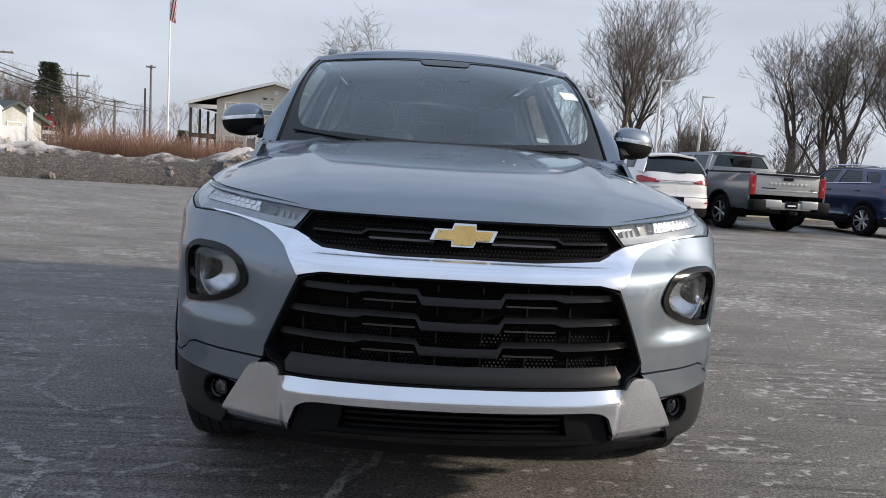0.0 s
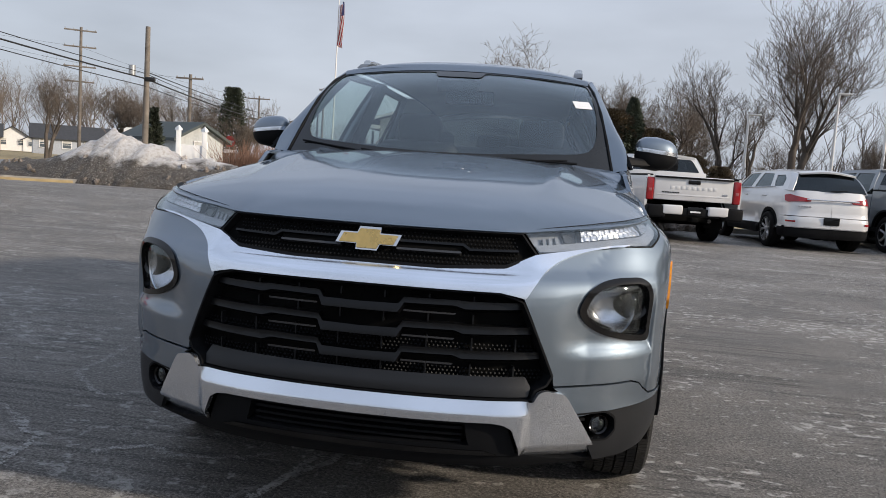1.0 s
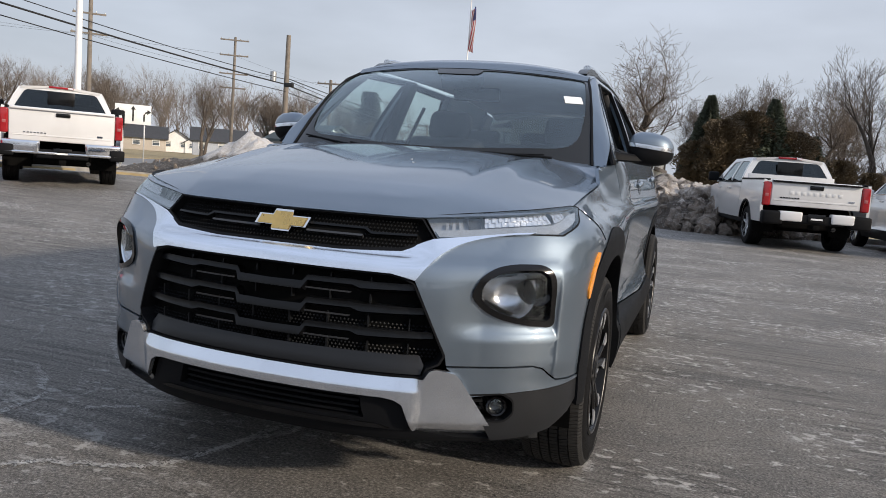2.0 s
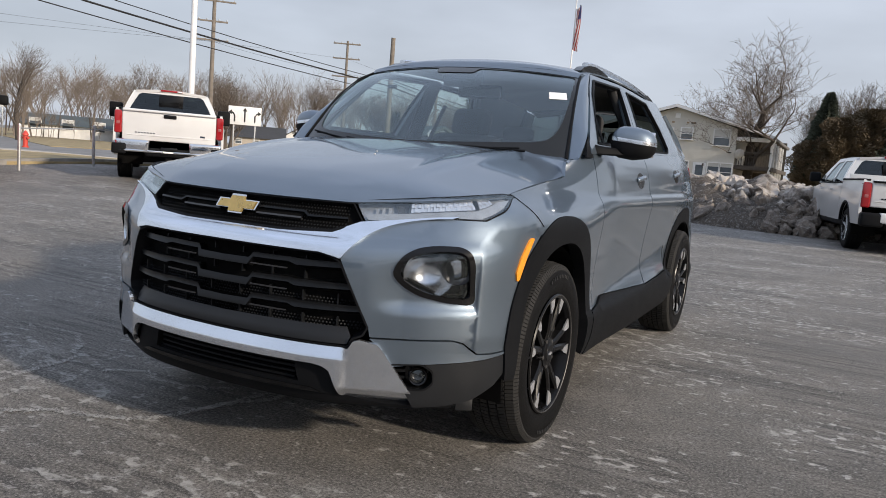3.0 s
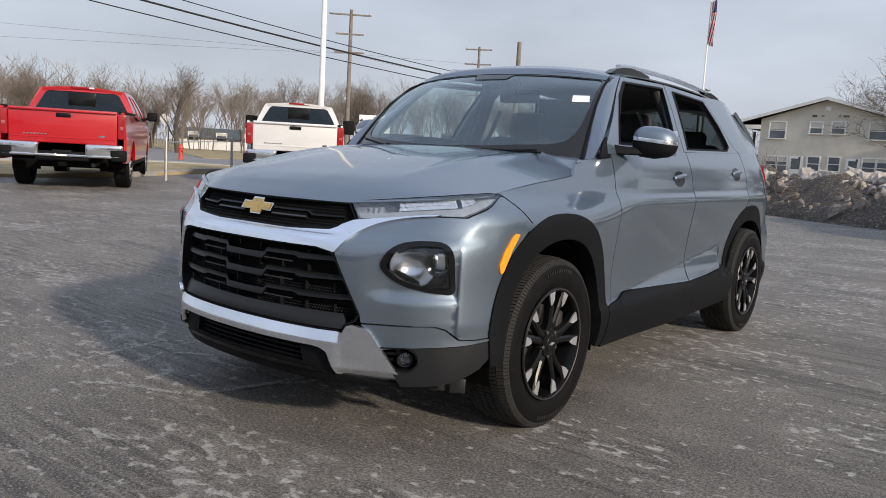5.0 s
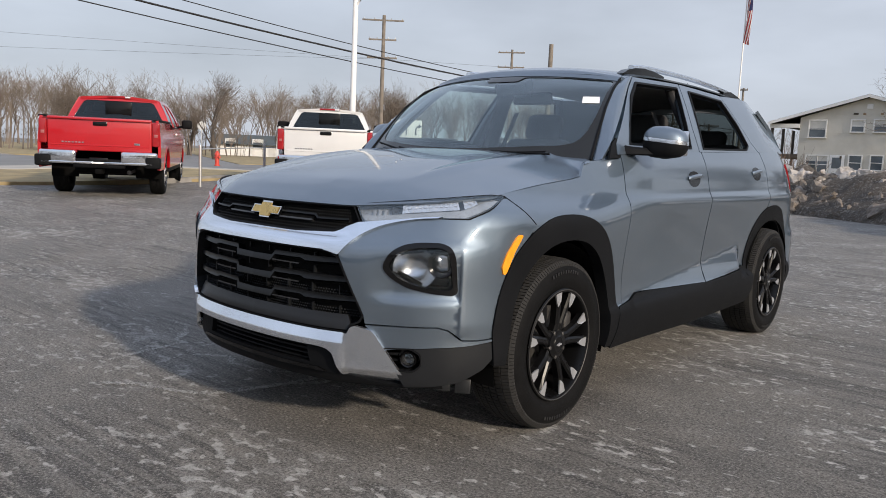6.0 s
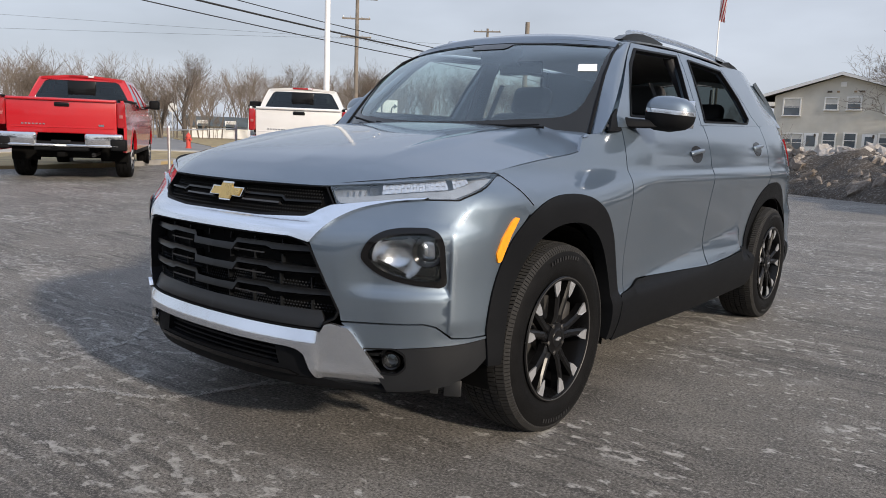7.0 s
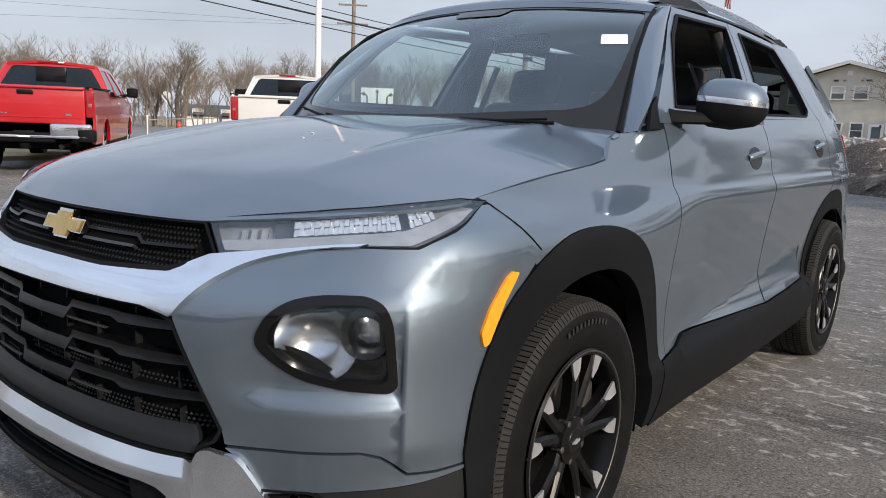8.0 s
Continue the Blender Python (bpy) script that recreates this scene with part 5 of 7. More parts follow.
xs = np.concatenate([np.linspace(-900, -80, 12), np.linspace(-60, 40, 101), np.linspace(60, 900, 12)])
ys = np.concatenate([np.linspace(-600, -40, 10), np.linspace(-30, 70, 101), np.linspace(90, 1500, 14)])
ground_v, ground_f = sheet(lambda x, y: np.stack([x, y, ground_at(x, y)], -1), xs, ys)
ground = tagged(link_mesh("ground", ground_v, ground_f, asphalt_material()), "worn dark grey asphalt car park with salt stains", "ground", kind="structure")
SALT = mat("salt_crust", (.42, .41, .39), .9, vary=.35, scale=40, bump=.4, bump_scale=300)


def crack(pts, wide, seed, chance=.75):
    """A crack's crumbled salty edge: small uneven flakes along a line."""
    rnd = random.Random(seed)
    q = spline(pts, 40)
    vs, fs = [], []
    wander = 0
    for i in range(0, len(q) - 1):
        wander = wander * .8 + rnd.uniform(-.012, .012)
        if noise.noise((i * .09, seed, 0)) < -.25 + (.5 - chance):
            continue
        for _ in range(6):
            c = q[i] + np.array([rnd.uniform(-.016, .016), wander + rnd.gauss(0, .30) * wide])
            r = wide * rnd.uniform(.06, .22)
            k, n = len(vs), rnd.randint(5, 7)
            a0 = rnd.uniform(0, 6)
            lift = .0025 + .005 * rnd.random()
            for j in range(n):
                rr = r * rnd.uniform(.5, 1.2)
                vs.append((c[0] + rr * 1.5 * math.cos(a0 + j * 2 * math.pi / n), c[1] + rr * math.sin(a0 + j * 2 * math.pi / n), gz(*c) + lift))
            fs.append(tuple(range(k, k + n)))
    return tagged(link_mesh("crack", vs, fs, SALT, ground, smooth_faces=False), kind="stuff")


crack([(-.86, -.14), (-.74, -.06), (-.53, .03), (-.40, .15), (-.33, .35), (-.28, .63)], .020, 1)
crack([(-1.46, .62), (-1.38, .54), (-1.27, .44), (-1.24, .24), (-1.20, .05)], .016, 2)
crack([(-1.73, 1.79), (-1.68, 1.5), (-1.66, 1.28), (-1.50, 1.1), (-1.36, 1.02), (-1.18, 1.11)], .013, 3, .6)
crack([(-1.01, .41), (-.88, .51), (-.76, .47), (-.59, .50), (-.42, .60)], .014, 4, .6)
crack([(-2.6, .75), (-2.1, .70), (-1.65, .74), (-1.42, .55)], .013, 5, .55)
crack([(-3.6, 1.6), (-2.9, 1.55), (-2.2, 1.9), (-1.9, 2.4)], .014, 6, .5)
crack([(-.34, .30), (-.30, .45), (-.22, .58), (-.20, .75)], .022, 7, .7)

# kerb along the far edge of the lot, verge and road towards the west
KERB = mat("kerb_concrete", (.24, .23, .215), .85, vary=.25, scale=4, bump=.3, bump_scale=90)
GRASS = mat("winter_grass", (.30, .235, .125), .95, vary=.35, scale=1.6, bump=.6, bump_scale=60, fine=.5)
ROAD = mat("road_asphalt", (.20, .195, .19), .85, vary=.18, scale=.7, bump=.3, bump_scale=80)
CONCRETE = mat("pale_concrete", (.40, .37, .33), .85, vary=.18, scale=1.2, bump=.2, bump_scale=60)


def slab(name, pts, h, material, label, category, lift=.03):
    """A low flat area that follows the ground, with a real edge."""
    o = dense(np.array(pts, float), 4.0)
    g = np.stack(np.meshgrid(np.arange(-34, 16, 3.0), np.arange(-30, 34, 3.0)), -1).reshape(-1, 2)
    g = g[inside(g, o)] if len(g) else g
    ps = list(o) + list(g)
    v, _, f, *_ = geometry.delaunay_2d_cdt([Vector((float(a), float(b))) for a, b in ps], [(i, (i + 1) % len(o)) for i in range(len(o))], [], 0, 1e-4)
    uv = np.array([(a.x, a.y) for a in v])
    f = np.array([q for q in f if len(q) == 3])
    f = f[inside(uv[f].mean(1), o)]
    top_v = [(x, y, gz(x, y) + h) for x, y in uv]
    n = len(o)
    low = [(x, y, gz(x, y) - .05) for x, y in uv[:n]]
    k = len(top_v)
    faces = [tuple(q) for q in f] + [(i, k + i, k + (i + 1) % n, (i + 1) % n) for i in range(n)]
    return tagged(link_mesh(name, top_v + low, faces, material, smooth_faces=False), label, category, kind="structure")


slab("verge", [(-14.6, -40), (-14.6, 9), (-15.2, 15), (-13.6, 19.9), (-3.0, 20.4), (1.6, 18.4), (5, 18.8), (30, 20.5), (60, 22), (60, 70), (-21, 70), (-21, -40)], .07, GRASS, "dormant tan grass verge", "grass")
slab("pavement", [(-21, -60), (-21, 90), (-23.2, 90), (-23.2, -60)], .085, CONCRETE, "pale concrete path beside the road", "pavement")
slab("road", [(-23.2, -80), (-23.2, 140), (-36, 140), (-36, -80)], .05, ROAD, "grey road beyond the verge", "road")
slab("side_road", [(-36, 17), (-36, 25), (-120, 70), (-120, 58)], .052, ROAD, "side road joining the main road", "road")
slab("far_verge", [(-36, -80), (-36, 17), (-120, 58), (-200, 60), (-200, -80)], .08, GRASS, "tan winter lawn across the road", "grass")
slab("far_lawn", [(-36, 25), (-120, 70), (-200, 120), (-200, 300), (-36, 300)], .08, GRASS, "tan winter lawn across the road", "grass")
slab("far_field", [(-36, 140), (-21, 70), (60, 70), (200, 60), (400, 600), (-36, 600)], .06, GRASS, "tan field behind the houses", "grass")
kerb_pts = spline([(-14.6, 8), (-15.2, 15), (-13.4, 19.6), (-9, 19.9), (-3.0, 20.2), (1.6, 18.2), (5, 18.6), (30, 20.3)], 12)
kb = bmesh.new()
prev = None
for i, (x, y) in enumerate(kerb_pts):
    d = kerb_pts[min(i + 1, len(kerb_pts) - 1)] - kerb_pts[max(i - 1, 0)]
    d = np.array([d[1], -d[0]]) / np.hypot(*d) * .075
    z = gz(x, y)
    cur = [kb.verts.new(p) for p in ((x - d[0], y - d[1], z - .02), (x - d[0], y - d[1], z + .12), (x + d[0], y + d[1], z + .12), (x + d[0], y + d[1], z - .02))]
    if prev:
        for j in range(3):
            kb.faces.new((prev[j], prev[j + 1], cur[j + 1], cur[j]))
    prev = cur
tagged(part("kerb", kb, KERB), "grey concrete kerb at the edge of the car park", "kerb", kind="structure")


# ---- snow heaps ----
def dirt_snow(name, dirt, snow, level, soft, scale):
    """Ploughed snow: grit low down and in the folds, cleaner snow on top."""
    m = bpy.data.materials.new(name)
    m.use_nodes = True
    t = m.node_tree
    p = t.nodes["Principled BSDF"]
    co = t.nodes.new("ShaderNodeTexCoord").outputs["Object"]
    sep = t.nodes.new("ShaderNodeSeparateXYZ")
    t.links.new(co, sep.inputs[0])
    n1, n2, n3 = node_noise(t, co, scale, 6, .6), node_noise(t, co, 9, 6, .7), node_noise(t, co, 45, 3, .7)
    h = node_math(t, "ADD", sep.outputs[2], node_math(t, "MULTIPLY", node_math(t, "SUBTRACT", n1, .5), soft))
    f = node_range(t, h, level - .12, level + .12, 0, 1)
    d = node_mix(t, node_range(t, n2, .35, .65, 0, 1), (*dirt, 1), (dirt[0] * 2.4, dirt[1] * 2.3, dirt[2] * 2.2, 1))
    d = node_mix(t, node_range(t, n3, .56, .68, 0, .5), d, (.40, .38, .35, 1))
    d = node_mix(t, node_range(t, node_noise(t, co, 17, 5, .7), .53, .66, 0, .65), d, (.34, .32, .295, 1))
    s = node_mix(t, node_range(t, n2, .45, .72, 0, .8), (*snow, 1), (.34, .28, .22, 1))
    t.links.new(node_mix(t, f, d, s), p.inputs["Base Color"])
    p.inputs["Roughness"].default_value = .9
    b = t.nodes.new("ShaderNodeBump")
    b.inputs["Strength"].default_value, b.inputs["Distance"].default_value = .9, .06
    t.links.new(node_math(t, "ADD", n2, node_math(t, "MULTIPLY", n3, .4)), b.inputs["Height"])
    t.links.new(b.outputs[0], p.inputs["Normal"])
    return m


def heap(name, ridge, material, label, rough, seed, chunks=0, chunk_size=(.15, .45), chunk_mat=None):
    """A long bank: ridge rows of (x, y, height, half width)."""
    r = spline(ridge, 14)
    vs, fs, m = [], [], 26
    for i, (x, y, h, w) in enumerate(r):
        d = r[min(i + 1, len(r) - 1), :2] - r[max(i - 1, 0), :2]
        n = np.array([-d[1], d[0]]) / max(np.hypot(*d), 1e-6)
        for j in range(m):
            s = -1 + 2 * j / (m - 1)
            k = max(0, 1 - abs(s) ** 1.7)
            px, py = x + n[0] * s * w, y + n[1] * s * w
            f = noise.fractal((px * .9, py * .9, seed), 1, 2, 5)
            f2 = noise.fractal((px * 3, py * 3, seed + 9), 1, 2, 3)
            vs.append((px + .15 * f, py + .15 * f2, gz(px, py) - .06 + (k * h * (1 + .35 * f * rough) + rough * .10 * f2 * min(1, k * 4) + (.06 if k > 0 else -.05))))
    for i in range(len(r) - 1):
        for j in range(m - 1):
            fs.append((i * m + j, i * m + j + 1, (i + 1) * m + j + 1, (i + 1) * m + j))
    ob = tagged(link_mesh(name, vs, fs, material), label, "snow heap", kind="stuff")
    if chunks:
        rnd = random.Random(seed)
        cv, cf = [], []
        for _ in range(chunks):
            x, y, h, w = r[rnd.randrange(2, len(r) - 2)]
            s = rnd.uniform(-1, 1)
            k = max(0, 1 - abs(s) ** 1.7)
            size = rnd.uniform(*chunk_size) * rnd.uniform(.5, 1)
            base = np.array([x + rnd.uniform(-.3, .3), y + s * w, gz(x, y) + k * h * .9 + size * .2])
            bm = bmesh.new()
            bmesh.ops.create_icosphere(bm, subdivisions=2, radius=size)
            sc = (rnd.uniform(.8, 1.5), rnd.uniform(.7, 1.2), rnd.uniform(.5, .9))
            q = Euler([rnd.uniform(0, 6) for _ in range(3)]).to_matrix()
            k0 = len(cv)
            for v in bm.verts:
                c = Vector((v.co.x * sc[0], v.co.y * sc[1], v.co.z * sc[2]))
                c *= 1 + .75 * noise.noise(c / size * 2.2 + Vector((seed, _, 0)))
                cv.append(tuple(q @ c + Vector(base)))
            cf += [tuple(k0 + v.index for v in f.verts) for f in bm.faces]
            bm.free()
        tagged(link_mesh("snow_chunks", cv, cf, chunk_mat or material, ob, smooth_faces=False), kind="stuff")
    return ob


SNOW_W = dirt_snow("ploughed_snow", (.042, .037, .032), (.58, .565, .55), .80, 1.2, 1.6)
SNOW_E = dirt_snow("dirty_snow", (.036, .029, .023), (.40, .37, .34), 1.25, 2.0, 1.6)
CHUNK = dirt_snow("ice_chunks", (.11, .094, .080), (.54, .50, .46), .92, 2.0, 2.6)
heap("snow_heap", [(-18.5, 20.2, .25, .9), (-16.2, 20.6, .70, 1.5), (-14.3, 21.0, 1.35, 2.1), (-13.0, 21.1, 1.45, 2.1), (-11.6, 21.0, 1.0, 1.8), (-10.2, 20.9, .88, 1.5), (-8.4, 20.9, .72, 1.4), (-6.6, 21.0, .80, 1.4), (-5.0, 21.2, 1.0, 1.5), (-3.6, 21.3, .8, 1.5)], SNOW_W, "long bank of ploughed snow, dirty below and white on top", .75, 3, 90, (.05, .16), CHUNK)
heap("snow_heap", [(-5.2, 21.2, .7, 1.6), (-4.0, 20.9, 1.0, 1.9), (-2.4, 20.4, 1.05, 2.1), (-.8, 19.7, 1.08, 2.4), (.6, 18.9, 1.0, 2.4), (1.8, 18.6, .82, 1.9), (3.2, 18.9, .6, 1.2), (4.6, 19.3, .3, .8)], SNOW_E, "tall heap of dirty ploughed snow and ice chunks", .9, 8, 1000, (.05, .30), CHUNK)


# ---- shrubs on the bank ----
def shrub_row(name, a, b, depth, height, count, seed, material, label):
    rnd = random.Random(seed)
    vs, fs = [], []
    for _ in range(count):
        t = rnd.random()
        x = a[0] + (b[0] - a[0]) * t + rnd.uniform(-.2, .2)
        y = a[1] + (b[1] - a[1]) * t + rnd.uniform(-depth, depth)
        z = gz(x, y) + .1
        h = height * rnd.uniform(.45, 1.0) * (.85 + .3 * noise.noise((x * .8, y * .8, 2)))
        p = np.array([x, y, z])
        d = np.array([rnd.gauss(0, .50), rnd.gauss(0, .50), 1.0])
        r0 = rnd.uniform(.006, .012)
        k = len(vs)
        for i in range(4):
            for q in range(3):
                an = q * 2.094
                vs.append((p[0] + r0 * math.cos(an), p[1] + r0 * math.sin(an), p[2]))
            p = p + d / np.linalg.norm(d) * h / 3
            d = d + np.array([rnd.gauss(0, .25), rnd.gauss(0, .25), 0])
            r0 *= .72
        for i in range(3):
            for q in range(3):
                fs.append((k + i * 3 + q, k + i * 3 + (q + 1) % 3, k + i * 3 + 3 + (q + 1) % 3, k + i * 3 + 3 + q))
    return tagged(link_mesh(name, vs, fs, material, smooth_faces=False), label, "shrubs", kind="stuff")


TWIG_RED = mat("red_twigs", (.215, .125, .088), .85, vary=.4, scale=.9, spread=.1)
TWIG_DULL = mat("dull_twigs", (.13, .105, .085), .85, vary=.35, scale=1.2)
shrub_row("hedge", (-10.9, 23.4), (-5.6, 24.0), 1.1, 1.95, 6500, 5, TWIG_RED, "reddish-brown bare hedge behind the snow bank")
shrub_row("thicket", (-5.6, 23.8), (-4.8, 23.7), .8, 2.0, 420, 6, TWIG_DULL, "grey-brown bare brush behind the snow bank")


# ---- houses ----
def siding(name, x0, x1, z0, z1, y, parent, material, depth=.02, pitch=.13, peak=None):
    """Lapped boards; above the eaves they end under the gable."""
    vs, fs = [], []
    z = z0
    while z < (peak[1] if peak else z1) - .01:
        za, zb = z, min(z + pitch, peak[1] if peak else z1)

        def span(h):
            if peak and h > z1:
                k = (peak[1] - h) / (peak[1] - z1)
                return peak[0] + (x0 - peak[0]) * k, peak[0] + (x1 - peak[0]) * k
            return x0, x1
        (a0, a1), (b0, b1) = span(za), span(zb)
        k = len(vs)
        vs += [(a0, y - depth, za), (a1, y - depth, za), (b1, y - .004, zb), (b0, y - .004, zb), (a0, y, za), (a1, y, za)]
        fs += [(k, k + 1, k + 2, k + 3), (k + 4, k + 5, k + 1, k)]
        z += pitch
    return tagged(link_mesh(name, vs, fs, material, parent, smooth_faces=False), kind="stuff")


TAN = mat("tan_siding", (.60, .58, .525), .7, vary=.07, scale=1.5, bump=.1)
WHITE = mat("white_paint", (.78, .78, .77), .55, vary=.06, scale=3)
ROOFING = mat("grey_shingles", (.13, .125, .12), .9, vary=.25, scale=5, bump=.4, bump_scale=40)
DARK_ROOF = mat("dark_shingles", (.045, .047, .052), .85, vary=.25, scale=4, bump=.4, bump_scale=40)
PANE = mat("window_pane", (.10, .12, .14), .08, vary=.3, scale=1.0, coat=.5)
BLIND = mat("window_blind", (.55, .55, .53), .8, vary=.06)
DECK = mat("dark_deck_wood", (.075, .062, .052), .8, vary=.25, scale=6, bump=.2)
# dark tone for porch ceilings and backs: the shade is put into the colour
SHADE = mat("porch_shade", (.10, .09, .08), .85, vary=.2)


def window(parent, x0, x1, z0, z1, y, blind=.45, name="window", mullion=True):
    fr = bmesh.new()
    w = .085
    for c, s in ((((x0 + x1) / 2, y, z1 - w / 2), (x1 - x0, .09, w)), (((x0 + x1) / 2, y - .02, z0 + w / 2), (x1 - x0 + .06, .13, w)), ((x0 + w / 2, y, (z0 + z1) / 2), (w, .088, z1 - z0 - 2 * w)), ((x1 - w / 2, y, (z0 + z1) / 2), (w, .088, z1 - z0 - 2 * w))):
        add_box(fr, c, s, .008, 1)
    win = part(name, fr, WHITE, parent, "white-framed sash window")
    part("pane", box(((x0 + x1) / 2, y + .02, (z0 + z1) / 2), (x1 - x0 - 2 * w, .01, z1 - z0 - 2 * w)), PANE, win)
    if mullion:
        part("sash_bar", box(((x0 + x1) / 2, y - .002, (z0 + z1) / 2), (x1 - x0 - 2 * w, .05, .05)), WHITE, win)
    if blind:
        part("blind", box(((x0 + x1) / 2, y + .008, z1 - w - blind * (z1 - z0 - 2 * w) / 2), (x1 - x0 - 2 * w, .006, blind * (z1 - z0 - 2 * w))), BLIND, win)
    return win


apt = thing("apartment_house", "two-storey house with tan lapped siding, white windows and open porches", "house")
HX0, HX1, HY, EAVE, PEAK = -14.1, -5.45, 57.0, 4.88, 6.28
part("wall", prism([(HX0, -.3), (HX1, -.3), (HX1, EAVE), ((HX0 + HX1) / 2, PEAK - .05), (HX0, EAVE)], 16.0, lambda a, b, h: Vector((a, HY + h, b))), TAN, apt)
siding("siding", HX0, HX1, -.1, EAVE, HY, apt, TAN, peak=((HX0 + HX1) / 2, PEAK - .06))
mid_x = (HX0 + HX1) / 2
for s, xe in ((-1, HX0 - 2.05), (1, HX1 + 2.5)):
    k = (mid_x - HX0)
    ze = PEAK - (PEAK - EAVE) / k * abs(xe - mid_x) * .90
    part("roof_side", prism([(mid_x, PEAK), (xe, ze), (xe, ze + .16), (mid_x, PEAK + .16)], 17.0, lambda a, b, h: Vector((a, HY - .45 + h, b))), ROOFING, apt)
    part("barge_board", prism([(mid_x, PEAK - .06), (xe, ze - .06), (xe, ze + .14), (mid_x, PEAK + .14)], .06, lambda a, b, h: Vector((a, HY - .53 + h, b))), WHITE, apt)
    xw = HX0 if s < 0 else HX1
    part("porch_beam", box(((xe + xw) / 2, HY - .1, ze - .13), (abs(xe - xw), .12, .30), .01), WHITE, apt)
    part("porch_ceiling", box(((xe + xw) / 2, HY + 7.9, ze - .05), (abs(xe - xw), 15.8, .05)), SHADE, apt)
    part("porch_back", box(((xe + xw) / 2, HY + 13, 2.2), (abs(xe - xw), .1, 5.0)), SHADE, apt)
    part("porch_floor", box(((xe + xw) / 2, HY + 7.9, 2.15), (abs(xe - xw), 15.8, .30), .01), DECK, apt)
    for j in range(6):
        part("porch_post", box((xe - s * .12, HY + .15 + j * 2.6, (ze - .25 - .3) / 2), (.17, .17, ze - .2 + .3), .01), WHITE if s > 0 else DECK, apt)
    if s > 0:
        rail = part("porch_rail", box(((xe + xw) / 2, HY - .02, 3.25), (abs(xe - xw), .06, .08)), DECK, apt)
        for j in range(14):
            part("baluster", box((xw + .15 + j * .165, HY - .02, 2.76), (.035, .035, .96)), DECK, rail)
        dp = part("downpipe", tube([(xe + .1, HY - .3, ze - .1), (xe - .02, HY - .25, ze - .7), (xe - .02, HY - .25, 2.4), (xe - .16, HY - .25, 1.9), (xe - .16, HY - .25, -.2)], .05, 6), WHITE, apt)
        dish = lathe([(0, .0), (.05, .25), (.12, .38)], 20, "y")
        bmesh.ops.transform(dish, matrix=pose(HX1 + .35, HY - .25, 3.05, 20, 0, 30), verts=dish.verts)
        part("satellite_dish", dish, mat("dish_grey", (.5, .5, .5), .5), apt)
for x0, x1, z0, z1, bl in ((-13.52, -12.30, 3.44, 4.74, .45), (-10.82, -9.90, 3.85, 4.77, .5), (-9.42, -8.48, 3.86, 4.80, .4), (-7.08, -5.85, 3.54, 4.82, .45), (-13.55, -12.72, .95, 2.28, .3), (-12.78, -11.98, .95, 2.28, .3), (-10.76, -9.85, 1.25, 2.36, .0), (-9.42, -8.56, 1.30, 2.39, .0), (-7.30, -6.38, 1.0, 2.40, .2), (-6.42, -5.48, 1.0, 2.40, .2)):
    window(apt, x0, x1, z0, z1, HY - .07, bl)
for x0, x1 in ((-11.94, -10.98), (-8.26, -7.36)):
    d = part("door", box(((x0 + x1) / 2, HY - .03, 1.2), (x1 - x0, .10, 2.20), .01), WHITE, apt, "white half-glazed door")
    part("door_pane", box(((x0 + x1) / 2, HY - .085, 1.75), (x1 - x0 - .36, .02, .75)), PANE, d)
for x, w, m_ in ((mid_x + .05, .36, WHITE), (-10.55, .30, DECK), (-10.02, .18, mat("brass_vent", (.35, .25, .15), .6)), (-8.55, .34, DECK), (-8.95, .18, mat("brass_vent", (.35, .25, .15), .6))):
    part("gable_vent", box((x, HY - .03, 5.62 if m_ is WHITE else 5.14), (w, .07, .32 if m_ is WHITE else .12), .01), m_, apt)
for x in (-11.2, -10.95 + 3.4):
    part("wall_lamp", box((x - .02, HY - .1, 2.15), (.12, .14, .22), .02), DECK, apt)


def cottage(x, y, w, d, eave, peak, turn, wall_mat, roof_mat, label, wins=2):
    h = thing("cottage", label, "house", at=pose(x, y, 0, 0, 0, turn))
    part("wall", prism([(-w / 2, -.3), (w / 2, -.3), (w / 2, eave), (0, peak), (-w / 2, eave)], d, lambda a, b, q: Vector((a, q, b))), wall_mat, h)
    for s in (-1, 1):
        part("roof_side", prism([(0, peak), (s * (w / 2 + .4), eave - .3), (s * (w / 2 + .4), eave - .12), (0, peak + .18)], d + .8, lambda a, b, q: Vector((a, q - .4, b))), roof_mat, h)
    for i in range(wins):
        xx = -w / 2 + w * (i + .5) / wins
        window(h, xx - .5, xx + .5, .9, 2.0, -.03, .3)
    return h


def long_house(x, y, w, d, eave, peak, turn, wall_mat, roof_mat, label, wins=3):
    h = thing("cottage", label, "house", at=pose(x, y, 0, 0, 0, turn))
    part("wall", box((0, d / 2, eave / 2 - .15), (w, d, eave + .3), .02), wall_mat, h)
    part("roof", prism([(-.5, eave - .15), (d / 2, peak), (d + .5, eave - .15)], w + .8, lambda a, b, q: Vector((q - w / 2 - .4, a, b))), roof_mat, h)
    for i in range(wins):
        xx = -w / 2 + w * (i + .5) / wins
        window(h, xx - .6, xx + .6, .9, 2.0, -.03, .3)
    return h


